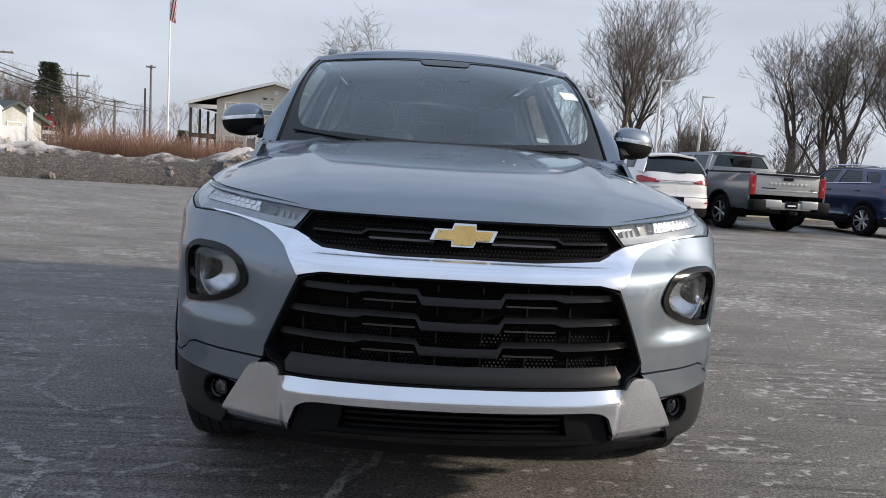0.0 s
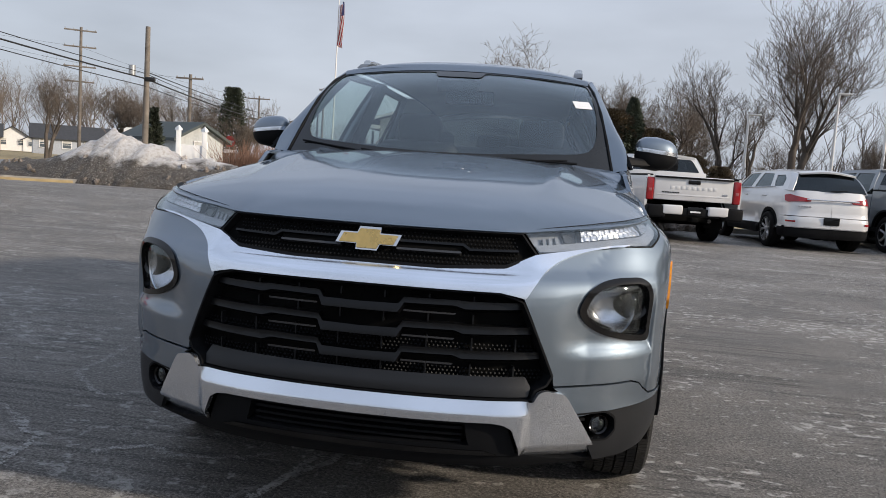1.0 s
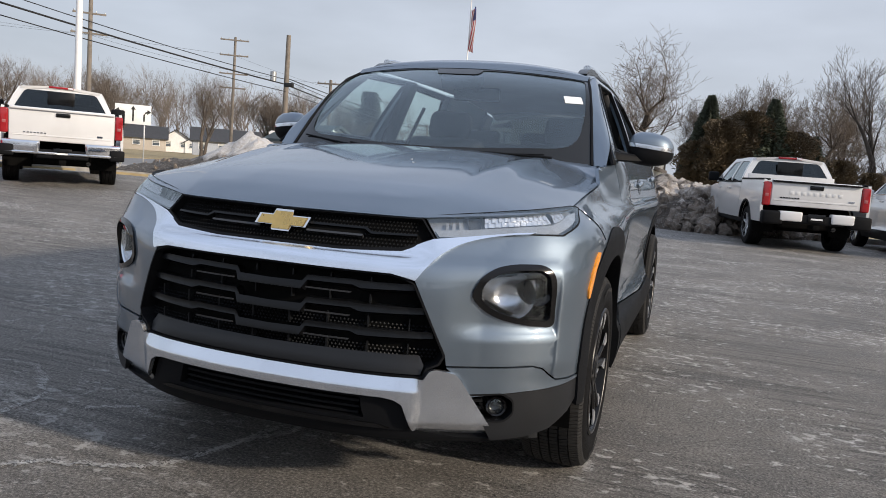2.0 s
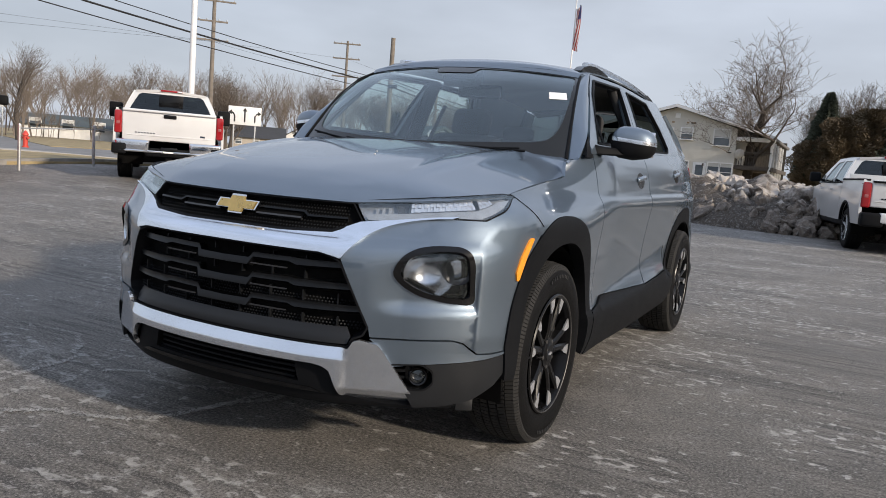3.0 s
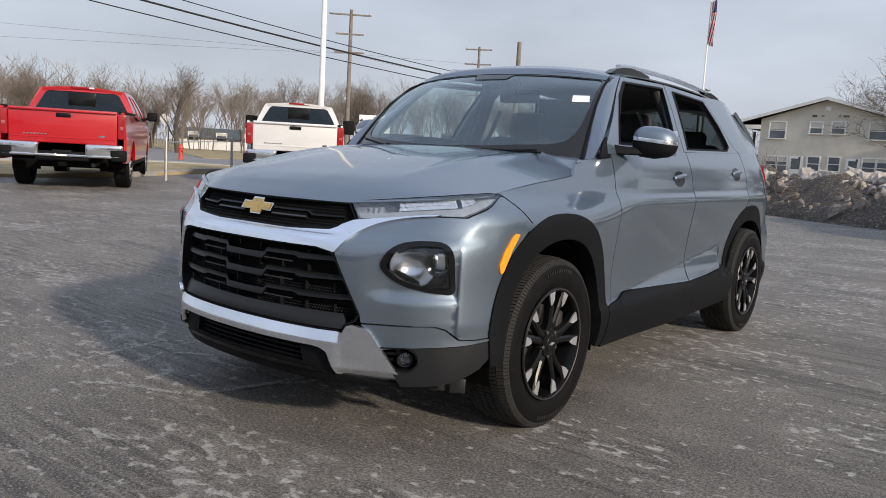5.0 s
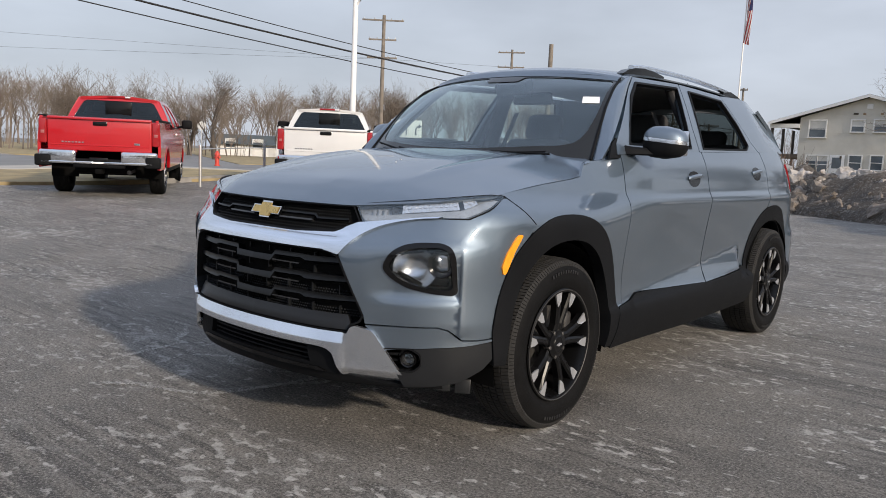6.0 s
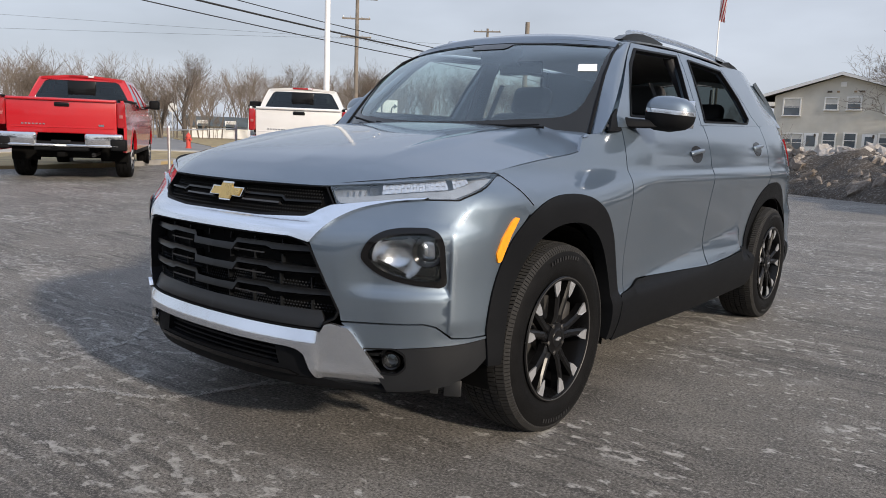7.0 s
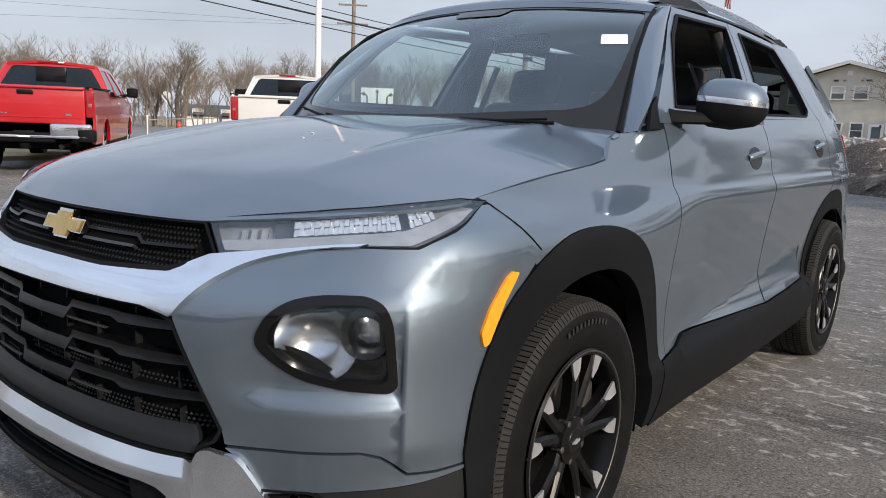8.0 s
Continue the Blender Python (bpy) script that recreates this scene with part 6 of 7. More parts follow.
cottage(-86.1, 107.8, 5.0, 9, 2.3, 3.8, 38, WHITE, DARK_ROOF, "small white gabled house with a dark roof across the road")
cottage(-83.0, 110.0, 4.6, 9, 2.0, 3.3, 38, WHITE, DARK_ROOF, "small white gabled house with a dark roof across the road")
long_house(-66.1, 95.2, 11, 7, 2.3, 4.2, 38, mat("grey_blue_wall", (.42, .45, .50), .7), DARK_ROOF, "long low house with a dark shingle roof", 4)
long_house(-88.5, 101.0, 9, 7, 2.2, 4.2, 38, mat("beige_wall", (.45, .40, .34), .7), DARK_ROOF, "low beige house with a dark shingle roof", 3)
cottage(-22.0, 43.0, 3.4, 5.5, 2.2, 3.0, 62, mat("pale_grey_wall", (.50, .52, .52), .7), mat("slate_roof", (.07, .085, .085), .8), "pale grey cottage behind the bank", 1)
long_house(-70.5, 51.5, 9, 7, 1.5, 2.5, 55, WHITE, mat("slate_roof", (.07, .085, .085), .8), "distant white house with a dark roof", 3)
long_house(-60, 55, 8, 7, 1.9, 3.2, 48, mat("dark_red_wall", (.10, .055, .045), .8), DARK_ROOF, "distant dark house among trees", 3)

# ---- poles, wires, signs ----
WOOD = mat("weathered_pole", (.19, .165, .14), .9, vary=.25, scale=3, bump=.4, bump_scale=40)
GALV = mat("galvanised_steel", (.42, .43, .44), .45, .6, vary=.12)
WHITE_METAL = mat("white_metal", (.80, .80, .80), .4, vary=.05)
WIRE = mat("black_cable", (.015, .015, .016), .6, vary=.1)


def utility_pole(x, y, h, arms, r=.14, white_to=0.0, label="weathered wooden utility pole with cross arms"):
    p = thing("utility_pole", label, "utility pole", "poles along the road", at=pose(x, y, gz(x, y), 0, 0, 0))
    part("pole", tube([(0, 0, -.2), (0, 0, h)], [r * 1.15, r * .8], 12), WOOD, p)
    if white_to:
        part("pole_sleeve", tube([(0, 0, 0), (0, 0, white_to)], [r * 1.22, r * 1.12], 12), WHITE_METAL, p, "white painted sleeve")
    for z, w, a in arms:
        m3 = pose(0, 0, 0, 0, 0, a).to_3x3()
        arm = part("cross_arm", box((0, -.10, z), (w, .10, .12), .01, 1, m3), WOOD, p)
        for s in (-.46, -.2, .2, .46):
            q = m3 @ Vector((s * w, 0, 0))
            part("insulator", lathe([(.06, .03), (.10, .045), (.18, .03), (.20, 0)], 8, "z", (q.x, q.y - .10, z)), GALV, arm)
    return p


pa = utility_pole(-18.7, 31.0, 6.75, [], .13, 0, "bare-topped wooden utility pole with a transformer")
part("transformer", lathe([(-.22, 0), (-.22, .15), (.22, .15), (.25, 0)], 16, "z", (-.55, -.3, 4.75)), GALV, pa)
part("cable_case", box((.45, -.5, 4.35), (.50, .16, .20), .05), WIRE, pa)
utility_pole(-42.2, 60.5, 11.6, [(11.3, 2.6, 30), (9.9, 2.6, 30), (8.2, 2.6, 30), (6.9, 2.4, 30)])
utility_pole(-41.9, 42.5, 11.9, [(11.5, 3.3, 42), (10.0, 2.2, 42), (8.6, 2.4, 42)], .17)
utility_pole(-27.2, 51.5, 7.0, [(6.7, 2.0, 10)])
utility_pole(-30.4, 72.0, 7.5, [(7.2, 2.2, 10), (5.2, 2.2, 10)], .10)
utility_pole(-30.8, 82.5, 5.8, [(5.6, 2.2, 10)])
utility_pole(-24.4, 74.1, 8.8, [(8.6, .9, 0)], .12)
utility_pole(-25.0, 74.3, 6.6, [], .11)
utility_pole(-16.3, 58.0, 4.2, [], .10, 0, "short wooden pole near the house")
utility_pole(-20.0, -10.0, 7.5, [(7.0, 2.0, 90)])


def wire(name, pts, r, sag=0.0, label="black overhead cable strung between poles"):
    out = []
    for a, b in zip(pts, pts[1:]):
        a, b = Vector(a), Vector(b)
        for i in range(17):
            t = i / 16
            q = a.lerp(b, t)
            q.z -= sag * 4 * t * (1 - t)
            if not out or i:
                out.append(q)
    return tagged(part(name, tube(out, r, 6), WIRE), label, "cable", "overhead cables")


wire("overhead_cable", [(-20.1, -10, 7.7), (-18.75, 30.9, 4.66), (-24.6, 73.8, 5.0)], .016, .66)
wire("overhead_cable", [(-20.05, -10, 6.9), (-18.7, 30.85, 4.42), (-24.6, 73.8, 4.5)], .032, .50, "thick black overhead cable between poles")
wire("overhead_cable", [(-20.0, -10, 6.36), (-18.65, 30.85, 4.07), (-24.6, 73.8, 4.1)], .018, .45)
wire("overhead_cable", [(-18.75, 30.9, 4.75), (-24.6, 73.8, 4.75)], .022, .3)
wire("overhead_cable", [(-110, -40, 10.0), (-42.2, 60.5, 9.9), (-30.4, 72, 7.1)], .009, .4)
wire("overhead_cable", [(-110, -30, 7.5), (-41.9, 42.5, 8.5), (-27.2, 51.5, 6.7)], .008, .5)

# white lamp post by the pickup
lp = thing("lamp_post", "tall white steel lamp post with a single arm", "lamp post", at=pose(-15.6, 15.0, gz(-15.6, 15)))
part("post", tube([(0, 0, 0), (0, 0, 9.0)], [.10, .07], 14), WHITE_METAL, lp)
part("base_plate", box((0, 0, .03), (.36, .36, .06), .01), GALV, lp)
part("lamp_arm", tube(spline([(0, 0, 5.35), (.20, .05, 5.62), (.42, .10, 5.68)], 6), .035, 8), WHITE_METAL, lp)
part("lamp_head", box((.62, .14, 5.66), (.60, .24, .11), .045, 3, pose(0, 0, 0, 0, 0, 14).to_3x3()), WHITE_METAL, lp)
part("lamp_head", box((-.5, -.10, 8.6), (.60, .24, .11), .045, 3), WHITE_METAL, lp)
for x, y, h in ((14.05, 40.7, 6.4), (16.2, 39.9, 5.6), (9.9, 41.5, 5.2)):
    l2 = thing("lamp_post", "slim white steel lamp post", "lamp post", "far lamp posts", at=pose(x, y, gz(x, y)))
    part("post", tube([(0, 0, 0), (0, 0, h)], [.085, .06], 10), WHITE_METAL, l2)
    part("lamp_head", box((.3, 0, h + .02), (.7, .2, .09), .03), WHITE_METAL, l2)

# flagpole
fp = thing("flagpole", "white flagpole with a limp striped flag", "flagpole", at=pose(-12.95, 41.1, gz(-12.95, 41.1)))
part("pole", tube([(0, 0, 0), (0, 0, 10.7)], [.060, .030], 12), WHITE_METAL, fp)
part("finial", lathe([(10.66, .0), (10.70, .06), (10.76, .075), (10.82, .05), (10.85, 0)], 12, "z"), GALV, fp)
FLAG_RED, FLAG_WHITE, FLAG_BLUE = mat("flag_red", (.45, .035, .05), .8), mat("flag_white", (.75, .74, .73), .8), mat("flag_blue", (.04, .05, .16), .8)


def drape(a, h):
    """Limp cloth hanging from the pole: a runs across the folds, h down."""
    w = a * 4.6 + h * 2.6
    return Vector((.19 + (.10 + .07 * h) * math.sin(w) + .03 * math.sin(a * 11), .10 * math.cos(w), 10.35 - 2.45 * h - .30 * a * (1 - h * .4)))


for i in range(13):
    bm = bmesh.new()
    vs = [[bm.verts.new(drape((i + k) / 13, j / 14)) for j in range(15)] for k in (0, 1)]
    for j in range(14):
        bm.faces.new((vs[0][j], vs[1][j], vs[1][j + 1], vs[0][j + 1]))
    bmesh.ops.solidify(bm, geom=bm.faces[:], thickness=.008)
    part("stripe", bm, FLAG_RED if i % 2 == 0 else FLAG_WHITE, fp)
bm = bmesh.new()
vs = [[bm.verts.new(drape(k / 8 * .46, j / 10 * .30) + Vector((0, -.014, 0))) for j in range(11)] for k in range(9)]
for k in range(8):
    for j in range(10):
        bm.faces.new((vs[k][j], vs[k + 1][j], vs[k + 1][j + 1], vs[k][j + 1]))
bmesh.ops.solidify(bm, geom=bm.faces[:], thickness=.006)
part("flag_canton", bm, FLAG_BLUE, fp)


# signs and street furniture
def arrow_sign(x, y, turn):
    s = thing("lane_sign", "white lane sign with three black arrows on two posts", "road sign", at=pose(x, y, gz(x, y), 0, 0, turn))
    for q in (-.42, .42):
        part("sign_post", box((q, .04, 1.0), (.05, .05, 2.0), .005), GALV, s)
    part("sign_plate", box((0, 0, 2.15), (1.30, .02, .74), .008), WHITE_METAL, s)
    ink = mat("sign_black", (.02, .02, .02), .6)
    for q, bend in ((-.40, -1), (0, 0), (.40, 1)):
        pts = [(q, -.016, 1.90), (q, -.016, 2.15), (q + bend * .06, -.016, 2.24), (q + bend * .12, -.016, 2.27 if bend else 2.34)]
        if not bend:
            pts = [(0, -.016, 1.90), (0, -.016, 2.36)]
        part("arrow_stem", tube(pts, .030, 4), ink, s)
        tri3 = [(-.09, 2.33), (.09, 2.33), (0, 2.48)] if not bend else [(q + bend * .11, 2.17), (q + bend * .11, 2.37), (q + bend * .25, 2.27)]
        part("arrow_head", prism(tri3, .006, lambda a, b, h: Vector((a, -.012 - h, b))), ink, s)
    return s


arrow_sign(-20.1, 22.3, 44)


def octagon_sign(x, y, z, turn, face, label, post_h):
    s = thing("stop_sign", label, "road sign", at=pose(x, y, gz(x, y), 0, 0, turn))
    part("sign_post", box((0, .03, post_h / 2), (.05, .05, post_h), .004), GALV, s)
    o = [(.38 * math.cos(math.pi / 8 + k * math.pi / 4), .38 * math.sin(math.pi / 8 + k * math.pi / 4)) for k in range(8)]
    part("sign_plate", prism(o, .012, lambda a, b, h: Vector((a, -h, z + b))), face, s)
    return s


octagon_sign(-55.6, 34.9, 2.7, 60, GALV, "bare metal back of an octagonal sign on a post", 3.1)
st = octagon_sign(-21.8, 46.8, 2.2, 28, mat("sign_red", (.42, .04, .04), .5), "small red octagonal stop sign behind the bank", 2.4)
part("sign_bar", box((0, -.02, 2.2), (.46, .01, .11)), WHITE_METAL, st)
part("sign_plate", box((0, -.01, 1.55), (.70, .012, .22)), WHITE_METAL, st, "white plate below")
hy = thing("hydrant", "red fire hydrant on the verge", "hydrant", at=pose(-32.3, 21.1, gz(-32.3, 21.1) + .05))
HRED = mat("hydrant_red", (.55, .06, .04), .5)
part("barrel", lathe([(0, .15), (.05, .15), (.06, .11), (.55, .11), (.57, .14), (.62, .14), (.66, .11), (.76, .05), (.80, 0)], 16, "z"), HRED, hy)
part("outlet", tube([(-.22, 0, .45), (.22, 0, .45)], .06, 10), HRED, hy)
for x, y in ((-13.2, 8.1), (-13.9, 10.4)):
    b = thing("fence_post", "grey steel post of a low cable fence", "fence post", "fence posts along the verge", at=pose(x, y, gz(x, y)))
    part("post", tube([(0, 0, 0), (0, 0, .92)], .032, 8), GALV, b)
    part("post_cap", lathe([(.92, .036), (.95, .03), (.96, 0)], 8, "z"), GALV, b)
tagged(part("fence_cable", tube([(-13.2, 8.1, gz(-13.2, 8.1) + .86), (-13.9, 10.4, gz(-13.9, 10.4) + .86), (-14.6, 13.0, gz(-14.6, 13) + .86)], .014, 6), GALV), "grey steel cable strung between the fence posts", "cable")
ws = thing("entrance_sign", "white wooden sign frame between two capped posts", "sign", at=pose(-12.1, 22.6, gz(-12, 22.6), 0, 0, 28))
for q in (-.42, .42):
    part("sign_post", box((q, 0, .95), (.17, .17, 1.9), .015), WHITE, ws)
    part("post_cap", lathe([(1.9, .13), (1.95, .12), (2.08, 0)], 4, "z", (q, 0, 0)), WHITE, ws)
part("sign_board", box((0, 0, .95), (.70, .06, .95), .01), WHITE, ws)
sb = thing("sign_board", "small white sign board with an arched top", "sign", at=pose(-30.4, 49.2, 0, 0, 0, 35))
part("board", prism([(-.50, 2.25), (.50, 2.25), (.50, 2.68), (.32, 2.80), (-.32, 2.80), (-.50, 2.68)], .06, lambda a, b, h: Vector((a, h, b))), WHITE, sb)
part("sign_post", box((0, .08, 1.15), (.12, .08, 2.3)), DECK, sb)
tagged(part("dark_fence", box((27, 33.5, .85), (36, .12, 1.7), .01, 1, None), DECK), "long dark wooden fence behind the parked cars", "fence")

# unseen plain building added behind the camera, to close the lot and darken reflections
showroom = thing("showroom", "plain grey unseen building closing the lot behind the camera", "building")
part("wall", box((-6, -44.0, 2.0), (44, 8, 4.0), .05), mat("grey_cladding", (.16, .16, .165), .6, vary=.1, scale=1), showroom)
part("roof_band", box((-6, -40.0, 3.8), (44.4, .3, .7), .05), mat("pale_cladding", (.5, .5, .5), .5, vary=.06, scale=1), showroom)

# ---- the other parked cars ----
def resting(x, y, hx, hy, length):
    """A pose for a car whose tail is over (x, y) and whose nose points along (hx, hy), resting on the ground."""
    f = Vector((x + hx * length, y + hy * length, gz(x + hx * length, y + hy * length)))
    b = Vector((x, y, gz(x, y)))
    fy = (f - b).normalized()
    fx = fy.cross(Vector((0, 0, 1))).normalized()
    m = Matrix((fx, fy, fx.cross(fy))).transposed().to_4x4()
    m.translation = b
    return m


def simple_arch(c, r, k=14):
    return [(c - r * math.cos(a), max(.30, .36 + r * math.sin(a))) for a in np.linspace(0, math.pi, k)]


def pickup(label, colour, m, L=5.85, W=2.06, H=1.92, belt=1.30, gate=1.40, axle=1.22, base=3.74, r=.41, cab=(2.0, 4.35), chrome=True, tow_mirrors=False, lamp_w=.15, gate_mat=None, group="parked pickups"):
    t = thing("pickup_truck", label, "pickup truck", group)
    w = W / 2

    def flank(y, z):
        return np.stack([w - .035 * ((z - .85) / .5) ** 2 - .04 * smooth(L - .9, L, y) + 0 * y, y + 0 * z, z + 0 * y], -1)
    low = .50
    a1, a2 = axle, axle + base
    def side(y0, y1, zt, arc=None):
        o = [(y0, zt), (y0, low)]
        if arc:
            pts = [(p, q + (r - .36)) for p, q in simple_arch(arc, r + .09)]
            pts = [(p, max(low, q)) for p, q in pts]
            o += [(arc - r - .09, low)] + pts + [(arc + r + .09, low)]
        return o + [(y1, low), (y1, zt)]
    for s in (1, -1):
        M = dict(mirror=s < 0, res=.16, thick=.05, flip=False)
        panel("bed_side", flank, side(.02, cab[0] - .02, gate + .02, a1), colour, t, r=.03, **M)
        panel("cab_side", flank, side(cab[0], cab[1] - .02, belt), colour, t, r=.02, **M)
        panel("fender", flank, [(y, z if y < L - .3 else min(z, belt - .12)) for y, z in side(cab[1], L - .06, belt - .06, a2)], colour, t, r=.05, **M)
        panel("arch_lip", flank, [(p, max(low, q + (r - .36))) for p, q in simple_arch(a1, r + .12)] + [(p, max(low, q + (r - .36))) for p, q in simple_arch(a1, r + .085)][::-1], BLACK_PLASTIC if not chrome else colour, t, off=.008, r=.004, **M)
        part("rocker", box((s * (w - .08), (cab[0] + cab[1]) / 2, .46), (.10, cab[1] - cab[0] + .5, .10), .02), BLACK_PLASTIC, t)
        # cabin side with glass
        def upper(y, z):
            return np.stack([w - .035 - .26 * ((z - belt) / (H - belt)) ** 1.3 + 0 * y, y + 0 * z, z + 0 * y], -1)
        y0, y1 = cab[0] + .02, cab[1]
        wins = [[(y0 + .18, belt + .04), (y0 + .30, H - .14), (y0 + .98, H - .12), (y0 + 1.0, belt + .04)], [(y0 + 1.10, belt + .04), (y0 + 1.08, H - .12), (y0 + 1.62, H - .15), (y1 - .16, belt + .04)]]
        panel("cab_pillar", upper, [(y0, belt), (y0 + .20, H - .06), (y0 + 1.75, H - .06), (y1 + .35, belt)], colour, t, holes=wins, r=.03, **M)
        for o in wins:
            panel("side_window", upper, o, PRIVACY, t, off=-.012, thick=0, res=.2, mirror=s < 0)
        for yy in (y0 + .92, y0 + 1.95):
            part("door_handle", box((s * (w + .015), yy, belt - .12), (.03, .20, .035), .012), CHROME if chrome else colour, t)
        mz = (.30, .36) if tow_mirrors else (.22, .20)
        mir = part("door_mirror", box((s * (w + (.22 if tow_mirrors else .15)), cab[1] - .22, belt + .12), (mz[0], .14, mz[1]), .04, 3), BLACK_PLASTIC, t, "black door mirror")
        part("mirror_arm", tube([(s * (w - .05), cab[1] - .20, belt + .05), (s * (w + .12), cab[1] - .20, belt + .08)], .03, 6), BLACK_PLASTIC, mir)
        for yy in (a1, a2):
            wheel("wheel", t, s * (w - .04), yy, s, r=r, rim=r * .62, width=.27, spokes=6, twin=False, silver=RIM_SILVER, fine=False, label="black tyre on a silver wheel")
            lin = bmesh.new()
            ang = np.linspace(-.2, math.pi + .2, 12)
            for p, q in zip(ang, ang[1:]):
                lin.faces.new([lin.verts.new((x, yy + (r + .09) * math.cos(k), r + (r + .09) * math.sin(k))) for x, k in ((s * .5, p), (s * (w - .06), p), (s * (w - .06), q), (s * .5, q))])
            part("wheel_liner", lin, LINER, t)
        tl = part("tail_lamp", box((s * (w - lamp_w / 2 - .012), .060, gate - .25), (lamp_w - .012, .12, .44), .03, 4), RED_LENS, t, "red tail lamp")
        part("reverse_lens", box((s * (w - lamp_w / 2 - .012), .001, gate - .27), (lamp_w * .40, .010, .055), .004), mat("pink_lens", (.34, .10, .10), .2, coat=.5), tl)
        if chrome:
            b = part("bumper_corner", box((s * (w - .36), -.10, .71), (.62, .17, .24), .05, 4, pose(0, 0, 0, 0, 0, s * 5).to_3x3()), CHROME, t, "chrome rear bumper")
            part("bumper_step", box((s * (w - .12), -.105, .64), (.26, .20, .20), .03, 3), BLACK_PLASTIC, t)
            part("bumper_blade", box((s * (w - .52), -.16, .615), (.86, .09, .05), .02, 2), CHROME, t)
        else:
            part("bumper_corner", box((s * (w - .19), -.09, .60), (.36, .20, .24), .04, 3), BLACK_PLASTIC, t)
            part("bumper_wing", box((s * (w - .50), -.11, .64), (.40, .17, .18), .03, 3), gate_mat or colour, t)
    gate_ob = part("tailgate", box((0, .05, (gate + .80) / 2 + .015), (W - 2 * lamp_w - .02, .07, gate - .80), .018, 3), gate_mat or colour, t, "closed tailgate")
    part("gate_handle", box((0, .008, gate - .095), (.24, .03, .075), .015, 2), GLOSS_BLACK, gate_ob)
    part("gate_ridge", box((0, .012, gate - .015), (W - 2 * lamp_w - .03, .10, .035), .012, 2), BLACK_PLASTIC if not chrome else colour, gate_ob)
    part("gate_crease", box((0, .012, .92), (W - 2 * lamp_w - .12, .012, .03), .005, 1), gate_mat or colour, gate_ob)
    for k in range(7):
        part("badge_bar", box((-.62 + k * .055 if chrome else -.60 + k * .05, .010, .965), (.035, .008, .022)), CHROME if chrome else RIM_BLACK, gate_ob)
    part("badge_bar", box((.62, .010, .965), (.09, .008, .035)), CHROME, gate_ob)
    if not chrome:
        for k in range(9):
            part("badge_bar", box((-.42 + k * .105, .013, gate - .21), (.075, .006, .062), .002), gate_mat or colour, gate_ob)
    part("bumper_middle", box((0, -.09, .60), (W - .9 if not chrome else .86, .16, .16), .03, 3), BLACK_PLASTIC if gate_mat is None else gate_mat, t)
    pl = part("number_plate", box((0, -.175 if not chrome else -.178, .63), (.30, .01, .15), .004), GLOSS_BLACK, t, "dark dealer plate")
    part("plate_bar", box((0, -.184 if not chrome else -.187, .615), (.20, .004, .03)), WHITE_METAL, pl)
    part("tow_hitch", box((0, -.05, .46), (.12, .30, .08), .01), LINER, t)
    part("bed_floor", box((0, cab[0] / 2 + .05, .92), (W - .24, cab[0] - .06, .06), .01), LINER, t)
    part("bed_front", box((0, cab[0] - .06, 1.16), (W - .24, .05, .48), .01), colour, t)
    for s in (1, -1):
        part("bed_rail", box((s * (w - .075), cab[0] / 2, gate + .012), (.13, cab[0] - .06, .035), .012, 2), BLACK_PLASTIC, t)
    fr = bmesh.new()
    for c, s_ in (((0, L / 2, .48), (.95, L - .5, .14)), ((0, a1, r), (W - .5, .14, .14)), ((0, (cab[0] + cab[1]) / 2, .62), (W - .3, cab[1] - cab[0], .26)), ((0, L - 1.1, .80), (W - .3, 1.6, .60))):
        add_box(fr, c, s_, .02)
    part("chassis", fr, LINER, t)
    part("cab_lining", box((0, cab[0] + 1.1, belt - .02), (W - .30, 1.7, .50), .03), INTERIOR, t)
    for q in (-.42, .42):
        sb_ = part("seat", box((q * W / 2, cab[0] + .45, belt + .12), (.55, .14, .34), .05, 3), INTERIOR, t)
        part("headrest", box((q * W / 2, cab[0] + .45, belt + .34), (.26, .09, .15), .04, 3), INTERIOR, sb_)
    part("exhaust", tube([(.45, .25, .44), (.45, 1.2, .46)], .04, 8), STEEL, t)
    # rear screen, roof, bonnet, nose
    y0, y1 = cab[0] + .02, cab[1]
    zz = H - .06
    rw = w - .035 - .26
    def back(u, v):
        k = v
        return np.stack([u * (w - .04 - .26 * k ** 1.3), y0 + .20 * k - .05 * (1 - u * u), belt + (zz - belt) * k], -1)
    glass_o = sym([(0, .12), (.86, .12), (.90, .20), (.86, .84), (.80, .90), (0, .90)])
    panel("cab_back", back, sym([(0, 0), (1, 0), (1, 1), (0, 1)]), colour, t, holes=[glass_o], res=.15, r=.02, thick=.04)
    rg = panel("rear_screen", back, glass_o, PRIVACY, t, off=-.01, thick=0, res=.3)
    part("screen_frame", box((0, y0 + .05, (belt + zz) / 2 + .01), (.50, .012, .40), .01), GLOSS_BLACK, rg)
    loft("cab_roof", [[(-rw, y0 + .16, zz), (0, y0 + .12, H - .01), (rw, y0 + .16, zz)], [(-rw, (y0 + y1) / 2 - .2, zz + .02), (0, (y0 + y1) / 2 - .2, H), (rw, (y0 + y1) / 2 - .2, zz + .02)], [(-rw, y0 + 1.78, zz - .01), (0, y0 + 1.84, H - .03), (rw, y0 + 1.78, zz - .01)]], colour, t, 12, 8, .05)
    sl = part("stop_lamp", box((0, y0 + .14, H - .035), (.46, .06, .045), .012, 2), RED_LENS, t, "high red brake lamp")
    part("cargo_lens", box((.17, y0 + .11, H - .035), (.10, .03, .032), .006), WHITE_LENS, sl)
